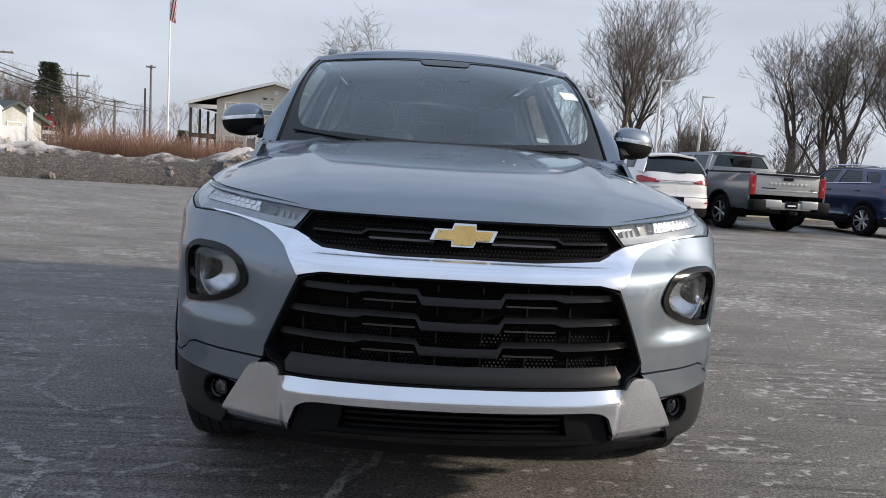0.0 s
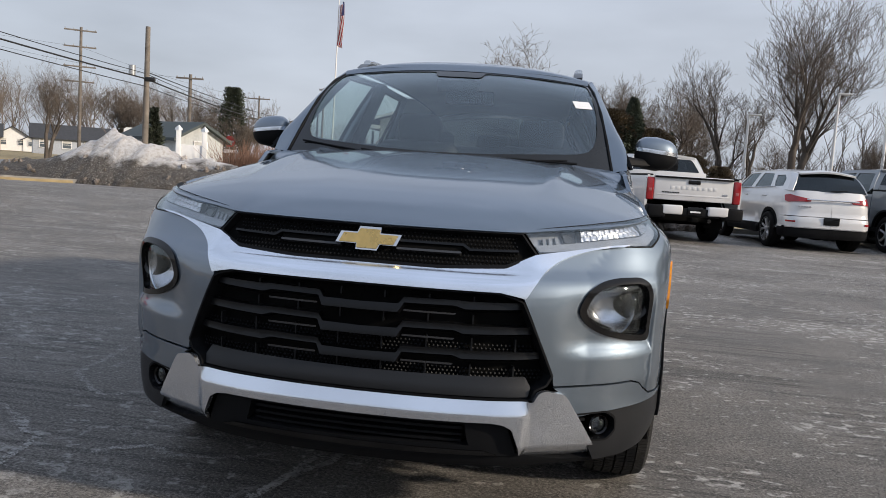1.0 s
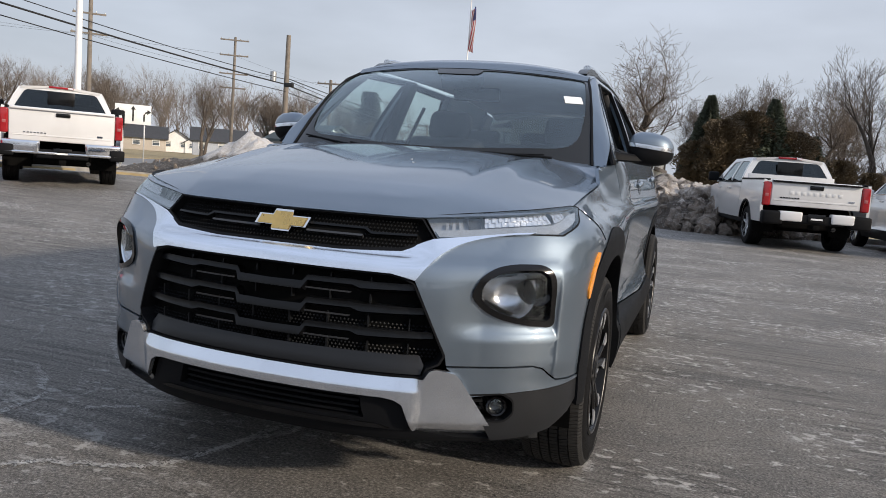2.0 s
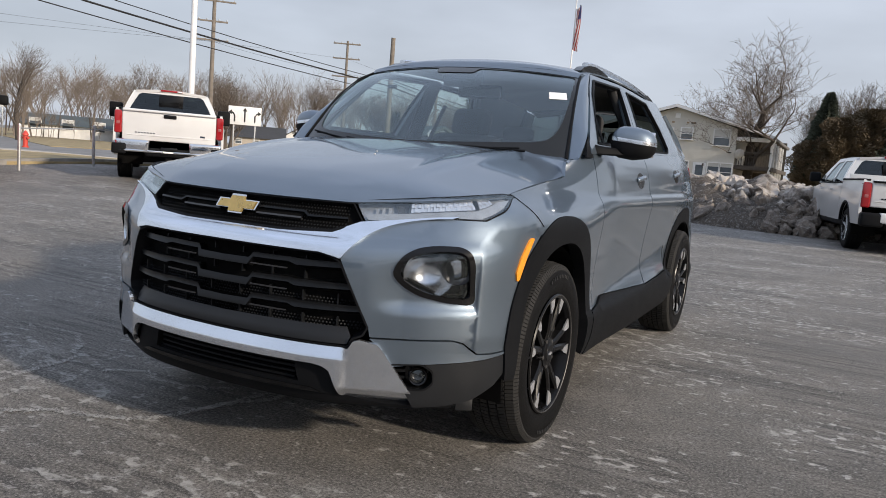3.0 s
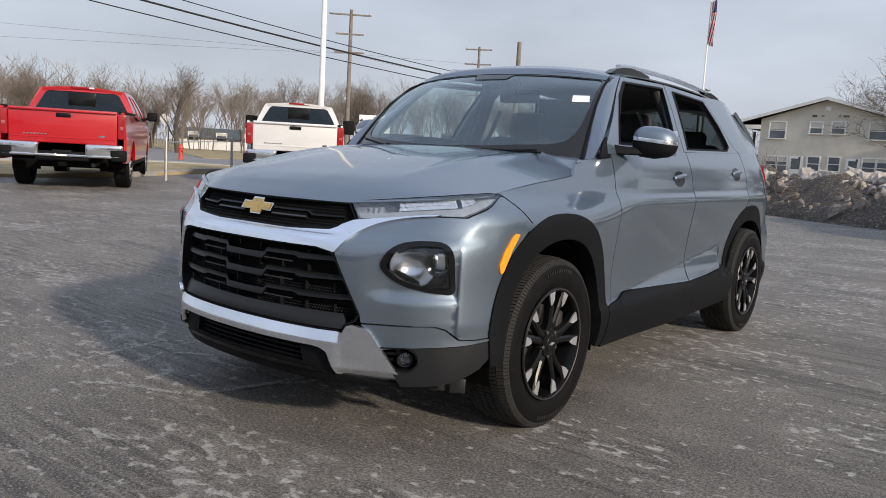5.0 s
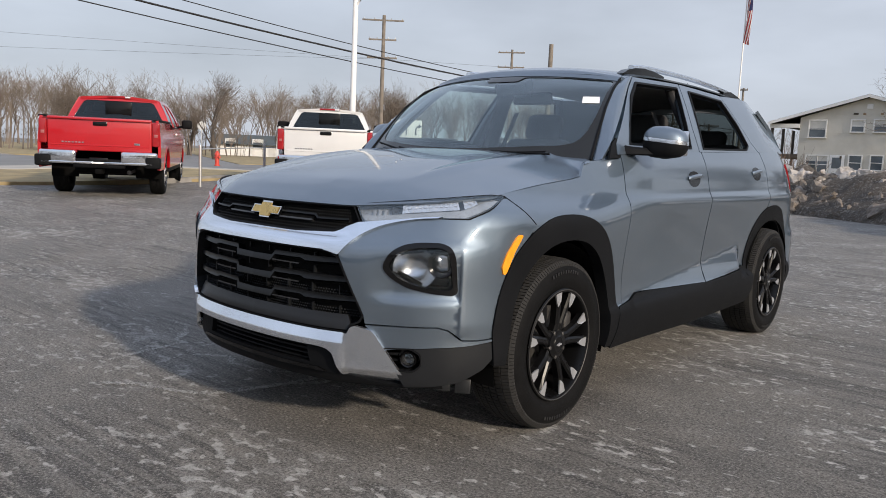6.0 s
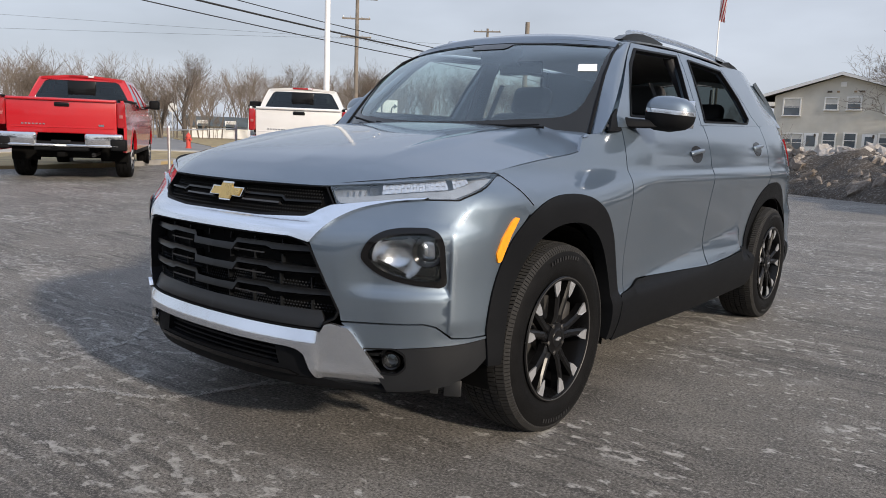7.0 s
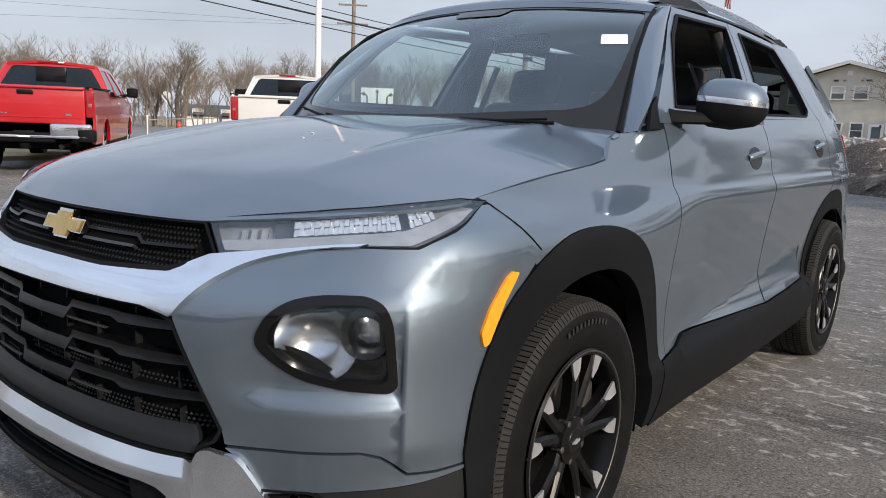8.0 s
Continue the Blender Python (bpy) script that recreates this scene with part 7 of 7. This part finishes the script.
    loft("front_screen", [[(-rw, y0 + 1.78, zz), (0, y0 + 1.84, H - .03), (rw, y0 + 1.78, zz)], [(-w + .06, y1 + .30, belt), (0, y1 + .45, belt + .03), (w - .06, y1 + .30, belt)]], PRIVACY, t, 10, 6, 0)
    loft("bonnet", [[(-w + .05, y1 + .28, belt - .03), (0, y1 + .40, belt + .04), (w - .05, y1 + .28, belt - .03)], [(-w + .06, L - .5, belt - .10), (0, L - .4, belt), (w - .06, L - .5, belt - .10)], [(-w + .10, L - .05, belt - .28), (0, L, belt - .18), (w - .10, L - .05, belt - .28)]], colour, t, 12, 8, .04)
    part("nose", box((0, L - .09, .80), (W - .22, .16, .56), .05, 3), BLACK_PLASTIC, t)
    t.matrix_world = m
    return t


def crossover(label, colour, m, k=(1.03, 1.055, 1.0), trim=CHROME, lamp="wide", group="parked crossovers", bump=BLACK_PLASTIC, rails=False):
    """A compact crossover, nose towards +y, its tail over the origin."""
    t = thing("crossover", label, "car", group)
    S = np.array([-k[0], -k[1], k[2]])
    O = np.array([0, 4.40 * k[1], 0])

    def fit_(fn):
        return lambda u, v: fn(u, v) * S + O
    B, C, R = fit_(body), fit_(cabin), fit_(top)
    o1 = arch(WHEEL_F, .43, .46, 2.1, 8, 172, 22)
    o2 = arch(WHEEL_R, .43, .46, 2.1, 8, 172, 22)
    Q = dict(res=.10, r=.01, thick=.03)
    for s in (1, -1):
        M = dict(mirror=s < 0, **Q)
        side = [(.05, .88), (.05, .46)] + [(.9, .45)] + o1 + [(2.05, .44), (3.6, .46)] + o2 + [(4.60, .66), (4.80, .68), (4.80, 1.17), (4.4, 1.17), (3.0, 1.15), (2.05, 1.13), (1.75, 1.04), (1.15, .95)]
        panel("body_side", B, side, colour, t, flip=False, **M)
        panel("sill", B, [(1.96, .43), (3.63, .45), (3.66, .26), (1.93, .26)], bump, t, off=.01, **M)
        for o, cu in ((o1, WHEEL_F), (o2, WHEEL_R)):
            panel("arch_cladding", B, o + arch(cu, .375, .395, 2.1, 4, 176, 22)[::-1], bump, t, off=.012, **M)
        panel("tail_bumper", B, [(4.59, .655), (5.644, .67), (5.644, .45), (4.58, .45)], colour, t, **M)
        panel("lower_bumper", B, [(4.57, .445), (5.644, .445), (5.644, .25), (4.60, .27)], bump, t, **M)
        gate_o = [(4.80, .675), (5.644, .68), (5.644, 1.17), (4.80, 1.17)]
        panel("tailgate", B, gate_o, colour, t, **M)
        if lamp == "wide":
            panel("tail_lamp", B, [(4.66, 1.06), (4.80, 1.08), (5.05, 1.04), (5.27, 1.0), (5.25, .955), (5.0, .945), (4.80, .93), (4.72, .95)], RED_LENS, t, off=.02, label="red tail lamp", **M)
        else:
            panel("tail_lamp", B, [(4.60, 1.10), (4.80, 1.10), (5.12, 1.02), (5.10, .80), (4.86, .78), (4.78, .86)], RED_LENS, t, off=.02, label="red tail lamp", **M)
        panel("reflector", B, [(4.82, .585), (5.0, .585), (5.0, .55), (4.82, .55)], RED_LENS, t, off=.01, mirror=s < 0, res=.1, thick=.01)
        panel("bumper_trim", B, [(4.75, .468), (5.644, .468), (5.644, .448), (4.75, .448)], trim, t, off=.014, mirror=s < 0, res=.1, thick=.02, r=.004)
        wins = [WIN_F, WIN_R, [(3.26, 1.46), (3.34, 1.34), (3.44, 1.22), (3.80, 1.24), (3.72, 1.40), (3.60, 1.47)]]
        panel("cabin_side", C, [(1.42, 1.13), (1.62, 1.315), (1.875, 1.522), (2.5, 1.541), (3.5, 1.54), (3.80, 1.53), (3.96, 1.42), (4.06, 1.17), (3.0, 1.13)], colour, t, holes=wins, **M)
        for o in wins:
            panel("side_window", C, o, PRIVACY, t, off=-.012, thick=0, res=.2, mirror=s < 0)
        part("window_trim", tube([np.array([s * k[0] * (.775 - .05 * i / 5 * .3 + .01), O[1] - k[1] * (1.6 + i * .4), k[2] * (1.165 + .012 * i)]) for i in range(6)], .010, 6), trim, t)
        if rails:
            part("roof_rail", tube([(s * .52 * k[0], O[1] - k[1] * y, k[2] * z) for y, z in ((1.9, 1.58), (2.1, 1.625), (2.8, 1.63), (3.4, 1.61), (3.6, 1.57))], .018, 8), trim, t)
        for uu in (2.80, 3.80):
            q = B(np.array([uu]), np.array([1.03]))[0] * (-s, 1, 1) if s > 0 else B(np.array([uu]), np.array([1.03]))[0]
            part("door_handle", box(q, (.04, .20, .035), .012), colour, t)
        part("door_mirror", box((s * .93 * k[0], O[1] - k[1] * 1.65, 1.19 * k[2]), (.22, .12, .15), .04, 3), colour, t, "body-coloured door mirror")
        for y in (.90, 3.54):
            wheel("wheel", t, s * .875 * k[0], O[1] - k[1] * y, s, r=.36, rim=.235, width=.23, spokes=5, twin=True, silver=RIM_SILVER, fine=False, label="black tyre on a silver wheel")
            lin = bmesh.new()
            ang = np.linspace(-.2, math.pi + .2, 12)
            for p, q in zip(ang, ang[1:]):
                lin.faces.new([lin.verts.new((x, O[1] - k[1] * y + .40 * math.cos(e), .36 + .40 * math.sin(e))) for x, e in ((s * .45, p), (s * .83, p), (s * .83, q), (s * .45, q))])
            part("wheel_liner", lin, LINER, t)
    panel("roof", R, sym([(0, 1.735), (.985, 1.735), (1.0, 1.80), (1.0, 3.90), (0, 4.0)]), colour, t, res=.14, thick=.03, r=.02)
    panel("front_screen", fit_(screen), sym([(0, 0), (1, 0), (1, 1), (0, 1)]), PRIVACY, t, thick=0, res=.2)
    panel("bonnet", fit_(bonnet), sym([(0, .14), (.45, .18), (.76, .48), (.79, 1.2), (0, 1.15)]), colour, t, res=.12, thick=.02)
    back = [[(-.53, 3.98, 1.50), (0, 4.03, 1.545), (.53, 3.98, 1.50)], [(-.62, 4.13, 1.34), (0, 4.18, 1.36), (.62, 4.13, 1.34)], [(-.70, 4.20, 1.165), (0, 4.275, 1.165), (.70, 4.20, 1.165)]]
    rs = loft("rear_screen", [[tuple(np.array(p) * S + O) for p in c] for c in back], PRIVACY, t, 14, 8, .004, "dark rear window")
    loft("tail_spoiler", [[tuple(np.array(p) * S + O) for p in c] for c in ([(-.52, 3.90, 1.535), (0, 3.95, 1.59), (.52, 3.90, 1.535)], [(-.52, 4.07, 1.505), (0, 4.13, 1.55), (.52, 4.07, 1.505)])], colour, t, 12, 5, .03)
    for s in (1, -1):
        loft("rear_pillar", [[tuple(np.array(p) * S * (s, 1, 1) + O) for p in c] for c in ([(.53, 4.00, 1.50), (.62, 4.145, 1.34), (.70, 4.215, 1.16)], [(.60, 3.84, 1.52), (.66, 3.98, 1.36), (.735, 4.06, 1.16)])], colour, t, 10, 5, .02)
    part("wiper", tube([np.array(p) * S + O for p in ((.02, 4.30, 1.18), (-.28, 4.29, 1.20))], .010, 6), BLACK_PLASTIC, t)
    part("gate_trim", box(np.array([0, 4.37, 1.0]) * S + O, (1.0, .03, .028), .008), trim, t)
    pl = part("number_plate", box(np.array([0, 4.405, .60]) * S + O, (.30, .02, .15), .004), GLOSS_BLACK, t)
    for j in range(5):
        part("badge_bar", box(np.array([.50 + j * .05 - .1, 4.345, .86]) * S + O, (.035, .03, .022)), trim, t)
    und = bmesh.new()
    add_box(und, (0, O[1] / 2, .36), (1.5, 4.0, .22), .03)
    add_box(und, (0, O[1] / 2, .80), (1.36, 2.6, .5), .03)
    part("underbody", und, LINER, t)
    t.matrix_world = m
    return t


WHITE_PAINT = paint("white_car_paint", (.66, .66, .66))
RED_PAINT = paint("red_car_paint", (.42, .003, .009), ior=1.5)
GREY_PAINT = paint("grey_car_paint", (.125, .145, .165), .6, .34)
BLUE_PAINT = paint("blue_car_paint", (.007, .022, .075), .4, .32, 1.55)
SILVER_GATE = paint("silver_gate_paint", (.40, .42, .43), .6, .34)
pickup("bright red full-size pickup with a chrome rear bumper", RED_PAINT, resting(-11.25, 4.85, -.815, .58, 5.85))
pickup("white full-size pickup with wide towing mirrors", WHITE_PAINT, resting(-10.1, 9.15, -.73, .683, 5.85), tow_mirrors=True)
COL = dict(L=5.40, W=1.89, H=1.79, belt=1.20, gate=1.27, axle=1.12, base=3.26, r=.385, cab=(1.72, 3.95), chrome=False, lamp_w=.16)
pickup("white mid-size pickup with black bumper corners", WHITE_PAINT, resting(2.98, 13.45, -.19, .982, 5.4), **COL)
pickup("dark grey mid-size pickup with a silver-grey tailgate", GREY_PAINT, resting(8.18, 14.15, -.15, .989, 5.4), gate_mat=SILVER_GATE, **COL)
crossover("white crossover with chrome trim and black lower bumper", WHITE_PAINT, resting(5.62, 13.75, -.12, .993, 4.4))
crossover("dark blue small crossover with roof rails", BLUE_PAINT, resting(11.40, 14.3, -.13, .987, 4.4), k=(1.0, .98, 1.0), lamp="tall", rails=True, trim=SATIN, bump=BLACK_PLASTIC)

# ---- trees ----
BARK = mat("grey_bark", (.085, .070, .058), .9, vary=.3, scale=3, bump=.4, bump_scale=30, spread=.15)
TWIG = mat("bare_twigs", (.135, .110, .090), .9, vary=.25, scale=2, spread=.15)
# far twigs are paler than near ones: distance haze is mixed into the colour
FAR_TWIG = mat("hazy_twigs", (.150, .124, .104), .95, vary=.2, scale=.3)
NEEDLE = mat("dark_needles", (.048, .058, .036), .85, vary=.4, scale=1.5, spread=.25)
BROWN_NEEDLE = mat("brownish_needles", (.120, .090, .055), .85, vary=.45, scale=1.2, spread=.2)


def bare_tree(seed, height=12.0, trunks=1, spread=.55, levels=6, fork=.28, lean=0.0, droop=0.0):
    """Branch segments of a leafless tree: thick ones and twigs as two tube meshes."""
    rnd = random.Random(seed)
    thick, thin = ([], []), ([], [])

    def seg(p, q, r0, r1):
        vs, fs = thick if r0 > .03 else thin
        n = 7 if r0 > .12 else 5 if r0 > .035 else 3
        d = (q - p).normalized()
        a = d.cross(Vector((0, 0, 1)) if abs(d.z) < .95 else Vector((1, 0, 0))).normalized()
        b = d.cross(a)
        k = len(vs)
        for c, r in ((p, r0), (q, r1)):
            for i in range(n):
                t = 2 * math.pi * i / n
                vs.append(tuple(c + (a * math.cos(t) + b * math.sin(t)) * r))
        for i in range(n):
            fs.append((k + i, k + (i + 1) % n, k + n + (i + 1) % n, k + n + i))

    def grow(p, d, length, r, level):
        steps = 4 if level < 3 else 3
        for i in range(steps):
            wob = Vector((rnd.gauss(0, 1), rnd.gauss(0, 1), rnd.gauss(0, .6))) * (.05 + .035 * level)
            d = (d + wob + Vector((0, 0, (.11 if level < 2 else .055) - droop * level * .03))).normalized()
            q = p + d * length / steps
            r1 = r * (.90 if level < 2 else .84)
            seg(p, q, r, max(r1, .007))
            p, r = q, r1
            if level < levels and (i > 0 or level > 0) and rnd.random() < (.58 if level < 3 else .46):
                side = Vector((rnd.gauss(0, 1), rnd.gauss(0, 1), rnd.uniform(-.1, .8))).normalized()
                nd = (d * (1 - spread) + side * spread * 1.25).normalized()
                grow(p, nd, length * rnd.uniform(.50, .78), max(r * rnd.uniform(.45, .68), .007), level + 1)
        if level < levels:
            for _ in range(2):
                side = Vector((rnd.gauss(0, 1), rnd.gauss(0, 1), rnd.uniform(0, .8))).normalized()
                nd = (d * (1 - spread * .75) + side * spread).normalized()
                grow(p, nd, length * rnd.uniform(.60, .85), max(r * rnd.uniform(.62, .80), .007), level + 1)
    for k in range(trunks):
        a = 2 * math.pi * k / max(trunks, 1) + rnd.uniform(0, 1)
        off = Vector((math.cos(a), math.sin(a), 0)) * (.0 if trunks == 1 else .35)
        d = Vector((math.cos(a) * (.0 if trunks == 1 else .14) + lean, math.sin(a) * (.0 if trunks == 1 else .14), 1)).normalized()
        grow(off + Vector((0, 0, -.3)), d, height * fork, height * .024 * (1 if trunks == 1 else .75), 0)
    return thick, thin


def make_tree(seed, label, name="bare_tree", **kw):
    thick, thin = bare_tree(seed, **kw)
    t = thing(name, label, "tree", "bare trees round the lot")
    link_mesh("trunk", *thick, BARK, t)
    link_mesh("crown", *thin, TWIG, t, "fine bare twigs", smooth_faces=False)
    return t


LBL = "tall leafless deciduous tree with grey bark"
PROTO = [make_tree(11, LBL, height=15.0, levels=6, spread=.43, fork=.25), make_tree(23, LBL, height=15.5, trunks=2, levels=6, spread=.38, fork=.24), make_tree(37, LBL, height=14.5, levels=6, spread=.62, droop=.5, fork=.22), make_tree(41, LBL, height=12.5, trunks=3, levels=6, spread=.40, fork=.24)]
spots = [  # prototype, x, y, turn, size
    (1, 12.4, 41.4, 20, 1.0), (0, 9.0, 44.5, 80, .82), (0, 22.6, 42.6, 140, .92), (1, 24.9, 41.5, 75, .98), (1, 28.8, 41.0, 200, .90), (2, 17.8, 62.0, 10, .62), (3, 20.5, 52.0, 50, .55),
    (2, -7.4, 69.5, 15, 1.06), (2, -4.6, 58.5, 130, 1.3), (2, 6.4, 47.0, 210, .80), (3, 4.2, 55.0, 30, .90), (1, 8.6, 56.0, 300, .75), (3, .6, 60.0, 90, .85), (0, 14.0, 58.0, 10, .8),
    (0, -48.1, 31.3, 33, .62), (0, -26.2, 47.6, 120, .55), (2, -24.6, 51.5, 10, .55), (1, -39.0, 52.0, 60, .62), (0, -44.0, 47.0, 190, .60), (3, -34.5, 55.5, 30, .66), (1, -29.5, 58.0, 100, .52), (2, -48.5, 50.5, 250, .62), (0, -52.0, 44.0, 300, .66),
    (3, -20.6, 47.0, 210, .42), (1, -46.3, 48.9, 260, .62), (0, -62.0, 33.0, 70, .55), (3, -66.0, 40.0, 160, .55), (1, -58.0, 25.0, 240, .5),
    (0, 33.5, 38.5, 15, .95), (3, 37.0, 36.0, 100, .85), (1, 30.5, 30.0, 190, .9),
]
for i, (k, x, y, turn, size) in enumerate(spots):
    m = pose(x, y, gz(x, y), 0, 0, turn)
    t = copy_thing(PROTO[k], m)
    t.scale = (size, size, size)
for p in PROTO:
    for o in (*p.children_recursive, p):
        bpy.data.objects.remove(o)


def evergreen(name, label, seed, height, radius, material, count, shape="cone"):
    """A trunk with boughs carrying many small needle sprays."""
    rnd = random.Random(seed)
    t = thing(name, label, "tree", "evergreens")
    part("trunk", tube([(0, 0, -.2), (0, 0, height * .95)], [height * .022, .03], 8), BARK, t)
    vs, fs = [], []
    for _ in range(count):
        h = rnd.random() ** .8
        if shape == "cone":
            rr = radius * (1 - h) ** .8 * (.75 + .35 * noise.noise((h * 9, seed, _ % 7)))
        elif shape == "pine":
            tier = math.floor(h * 9) / 9
            rr = radius * (1 - .75 * h) * (.55 + .75 * abs(noise.noise((tier * 31, seed, math.floor(rnd.random() * 3)))))
        else:
            rr = radius * math.sqrt(max(0, 1 - (2 * h - .85) ** 2 * .62)) * (.8 + .4 * noise.noise((h * 5, seed, 0)))
        a = rnd.uniform(0, 2 * math.pi)
        lobes = 1 + .75 * noise.noise((math.cos(a) * 1.9, math.sin(a) * 1.9, h * 5 + seed))
        q = rr * lobes * math.sqrt(rnd.uniform(.25, 1.0))
        c = Vector((q * math.cos(a), q * math.sin(a), height * (.06 + .92 * h)))
        out = Vector((math.cos(a), math.sin(a), rnd.uniform(-.3, .5) if shape == "cone" else rnd.uniform(0, 1.2))).normalized()
        s = rnd.uniform(.05, .135)
        side = out.cross(Vector((0, 0, 1))).normalized()
        up = side.cross(out) * rnd.uniform(-.5, .5)
        k = len(vs)
        for e in (out * s * 1.5, side * s * .55 + up * s, -side * s * .55 - up * s, out * s * .2 + Vector((0, 0, s * .5))):
            vs.append(tuple(c + e))
        fs += [(k, k + 1, k + 3), (k, k + 3, k + 2), (k + 1, k + 2, k + 3)]
    link_mesh("crown", vs, fs, material, t, smooth_faces=False)
    return t


ev = [evergreen("evergreen", "dense dark evergreen with brownish tips", 3, 4.9, 1.7, BROWN_NEEDLE, 13000, "bush"), evergreen("evergreen", "dense dark green conifer", 5, 5.4, 1.6, NEEDLE, 11000, "cone")]
for i, (k, x, y, s, turn) in enumerate([(0, .3, 38.5, .68, 0), (1, .7, 38.9, 1.05, 40), (0, 1.5, 38.2, .90, 90), (0, 2.7, 38.6, 1.0, 160), (1, 3.6, 38.0, 1.02, 200), (0, 4.6, 38.4, .82, 130), (1, 5.6, 38.7, .72, 20), (0, 1.0, 40.5, .62, 260), (0, 6.9, 39.5, .58, 10), (1, .2, 41.5, .84, 310), (0, 8.4, 39.9, .48, 70)]):
    c = copy_thing(ev[k], pose(x, y, gz(x, y), 0, 0, turn))
    c.scale = (s, s, s)
for p in ev:
    for o in (*p.children_recursive, p):
        bpy.data.objects.remove(o)
for x, y, h, r, n, sd in ((-24.3, 52.6, 6.4, 2.4, 7500, 9), (-19.4, 33.0, 3.3, .75, 1500, 12), (-21.6, 37.0, 2.4, 1.0, 1200, 15), (-15.2, 52.0, 2.3, 1.2, 900, 18), (-36.0, 57.0, 3.4, 1.0, 900, 21)):
    e = evergreen("conifer", "dark green conifer with drooping boughs", sd, h, r, NEEDLE, n, "pine")
    e.matrix_world = pose(x, y, gz(x, y))


def far_woods(name, spans, seed, label):
    """Woods on the skyline: many small forked stems in one mesh."""
    rnd = random.Random(seed)
    vs, fs = [], []

    def stick(p, q, r0, r1):
        d = (q - p).normalized()
        a = d.cross(Vector((.3, .9, .1))).normalized()
        b = d.cross(a)
        k = len(vs)
        for c, r in ((p, r0), (q, r1)):
            for i in range(3):
                t = 2.094 * i
                vs.append(tuple(c + (a * math.cos(t) + b * math.sin(t)) * r))
        for i in range(3):
            fs.append((k + i, k + (i + 1) % 3, k + 3 + (i + 1) % 3, k + 3 + i))
    for (x0, y0), (x1, y1), depth, count, h0, h1, *deep in spans:
        for _ in range(count):
            t = rnd.random()
            p = Vector((x0 + (x1 - x0) * t + rnd.uniform(-depth, depth), y0 + (y1 - y0) * t + rnd.uniform(-depth, depth), 0))
            h = rnd.uniform(h0, h1)
            todo = [(p, Vector((rnd.gauss(0, .08), rnd.gauss(0, .08), 1)), h * .34, h * .011, 0)]
            while todo:
                q, d, l, r, lv = todo.pop()
                e = q + d.normalized() * l
                stick(q, e, r, r * .7)
                if lv < (deep[0] if deep else 4):
                    for _k in range(3 if lv < 3 else 3):
                        todo.append((e if _k < 2 else q.lerp(e, rnd.uniform(.5, .9)), d.normalized() + Vector((rnd.gauss(0, .42), rnd.gauss(0, .42), rnd.uniform(-.05, .25))), l * rnd.uniform(.55, .80), max(r * .55, .007), lv + 1))
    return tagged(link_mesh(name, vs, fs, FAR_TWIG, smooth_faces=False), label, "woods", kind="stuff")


# the last two spans are out of view, added to darken the car's reflections
far_woods("far_woods", [((-130, 20), (-95, 110), 10, 150, 8, 12, 5), ((-128, 96), (-70, 138), 7, 90, 11.0, 16.0, 5), ((-36, 64), (-22, 90), 5, 18, 5, 7.5, 5), ((-76, 18), (-60, 50), 5, 60, 5.5, 8, 5), ((6, 66), (75, 46), 7, 60, 6, 9), ((38, 42), (42, -34), 5, 260, 9, 13, 4), ((40, -36), (-60, -40), 4, 110, 8, 12, 3)], 4, "grey-brown leafless woods on the skyline")
far_woods("underbrush", [((-124, 104), (-66, 140), 5, 110, 3, 5), ((-78, 22), (-60, 48), 4, 80, 2, 3.6), ((5, 44), (34, 36), 2.5, 110, 2.0, 4.0), ((1, 44), (8, 42), 2, 50, 2.0, 3.6)], 7, "grey-brown brush under the trees")
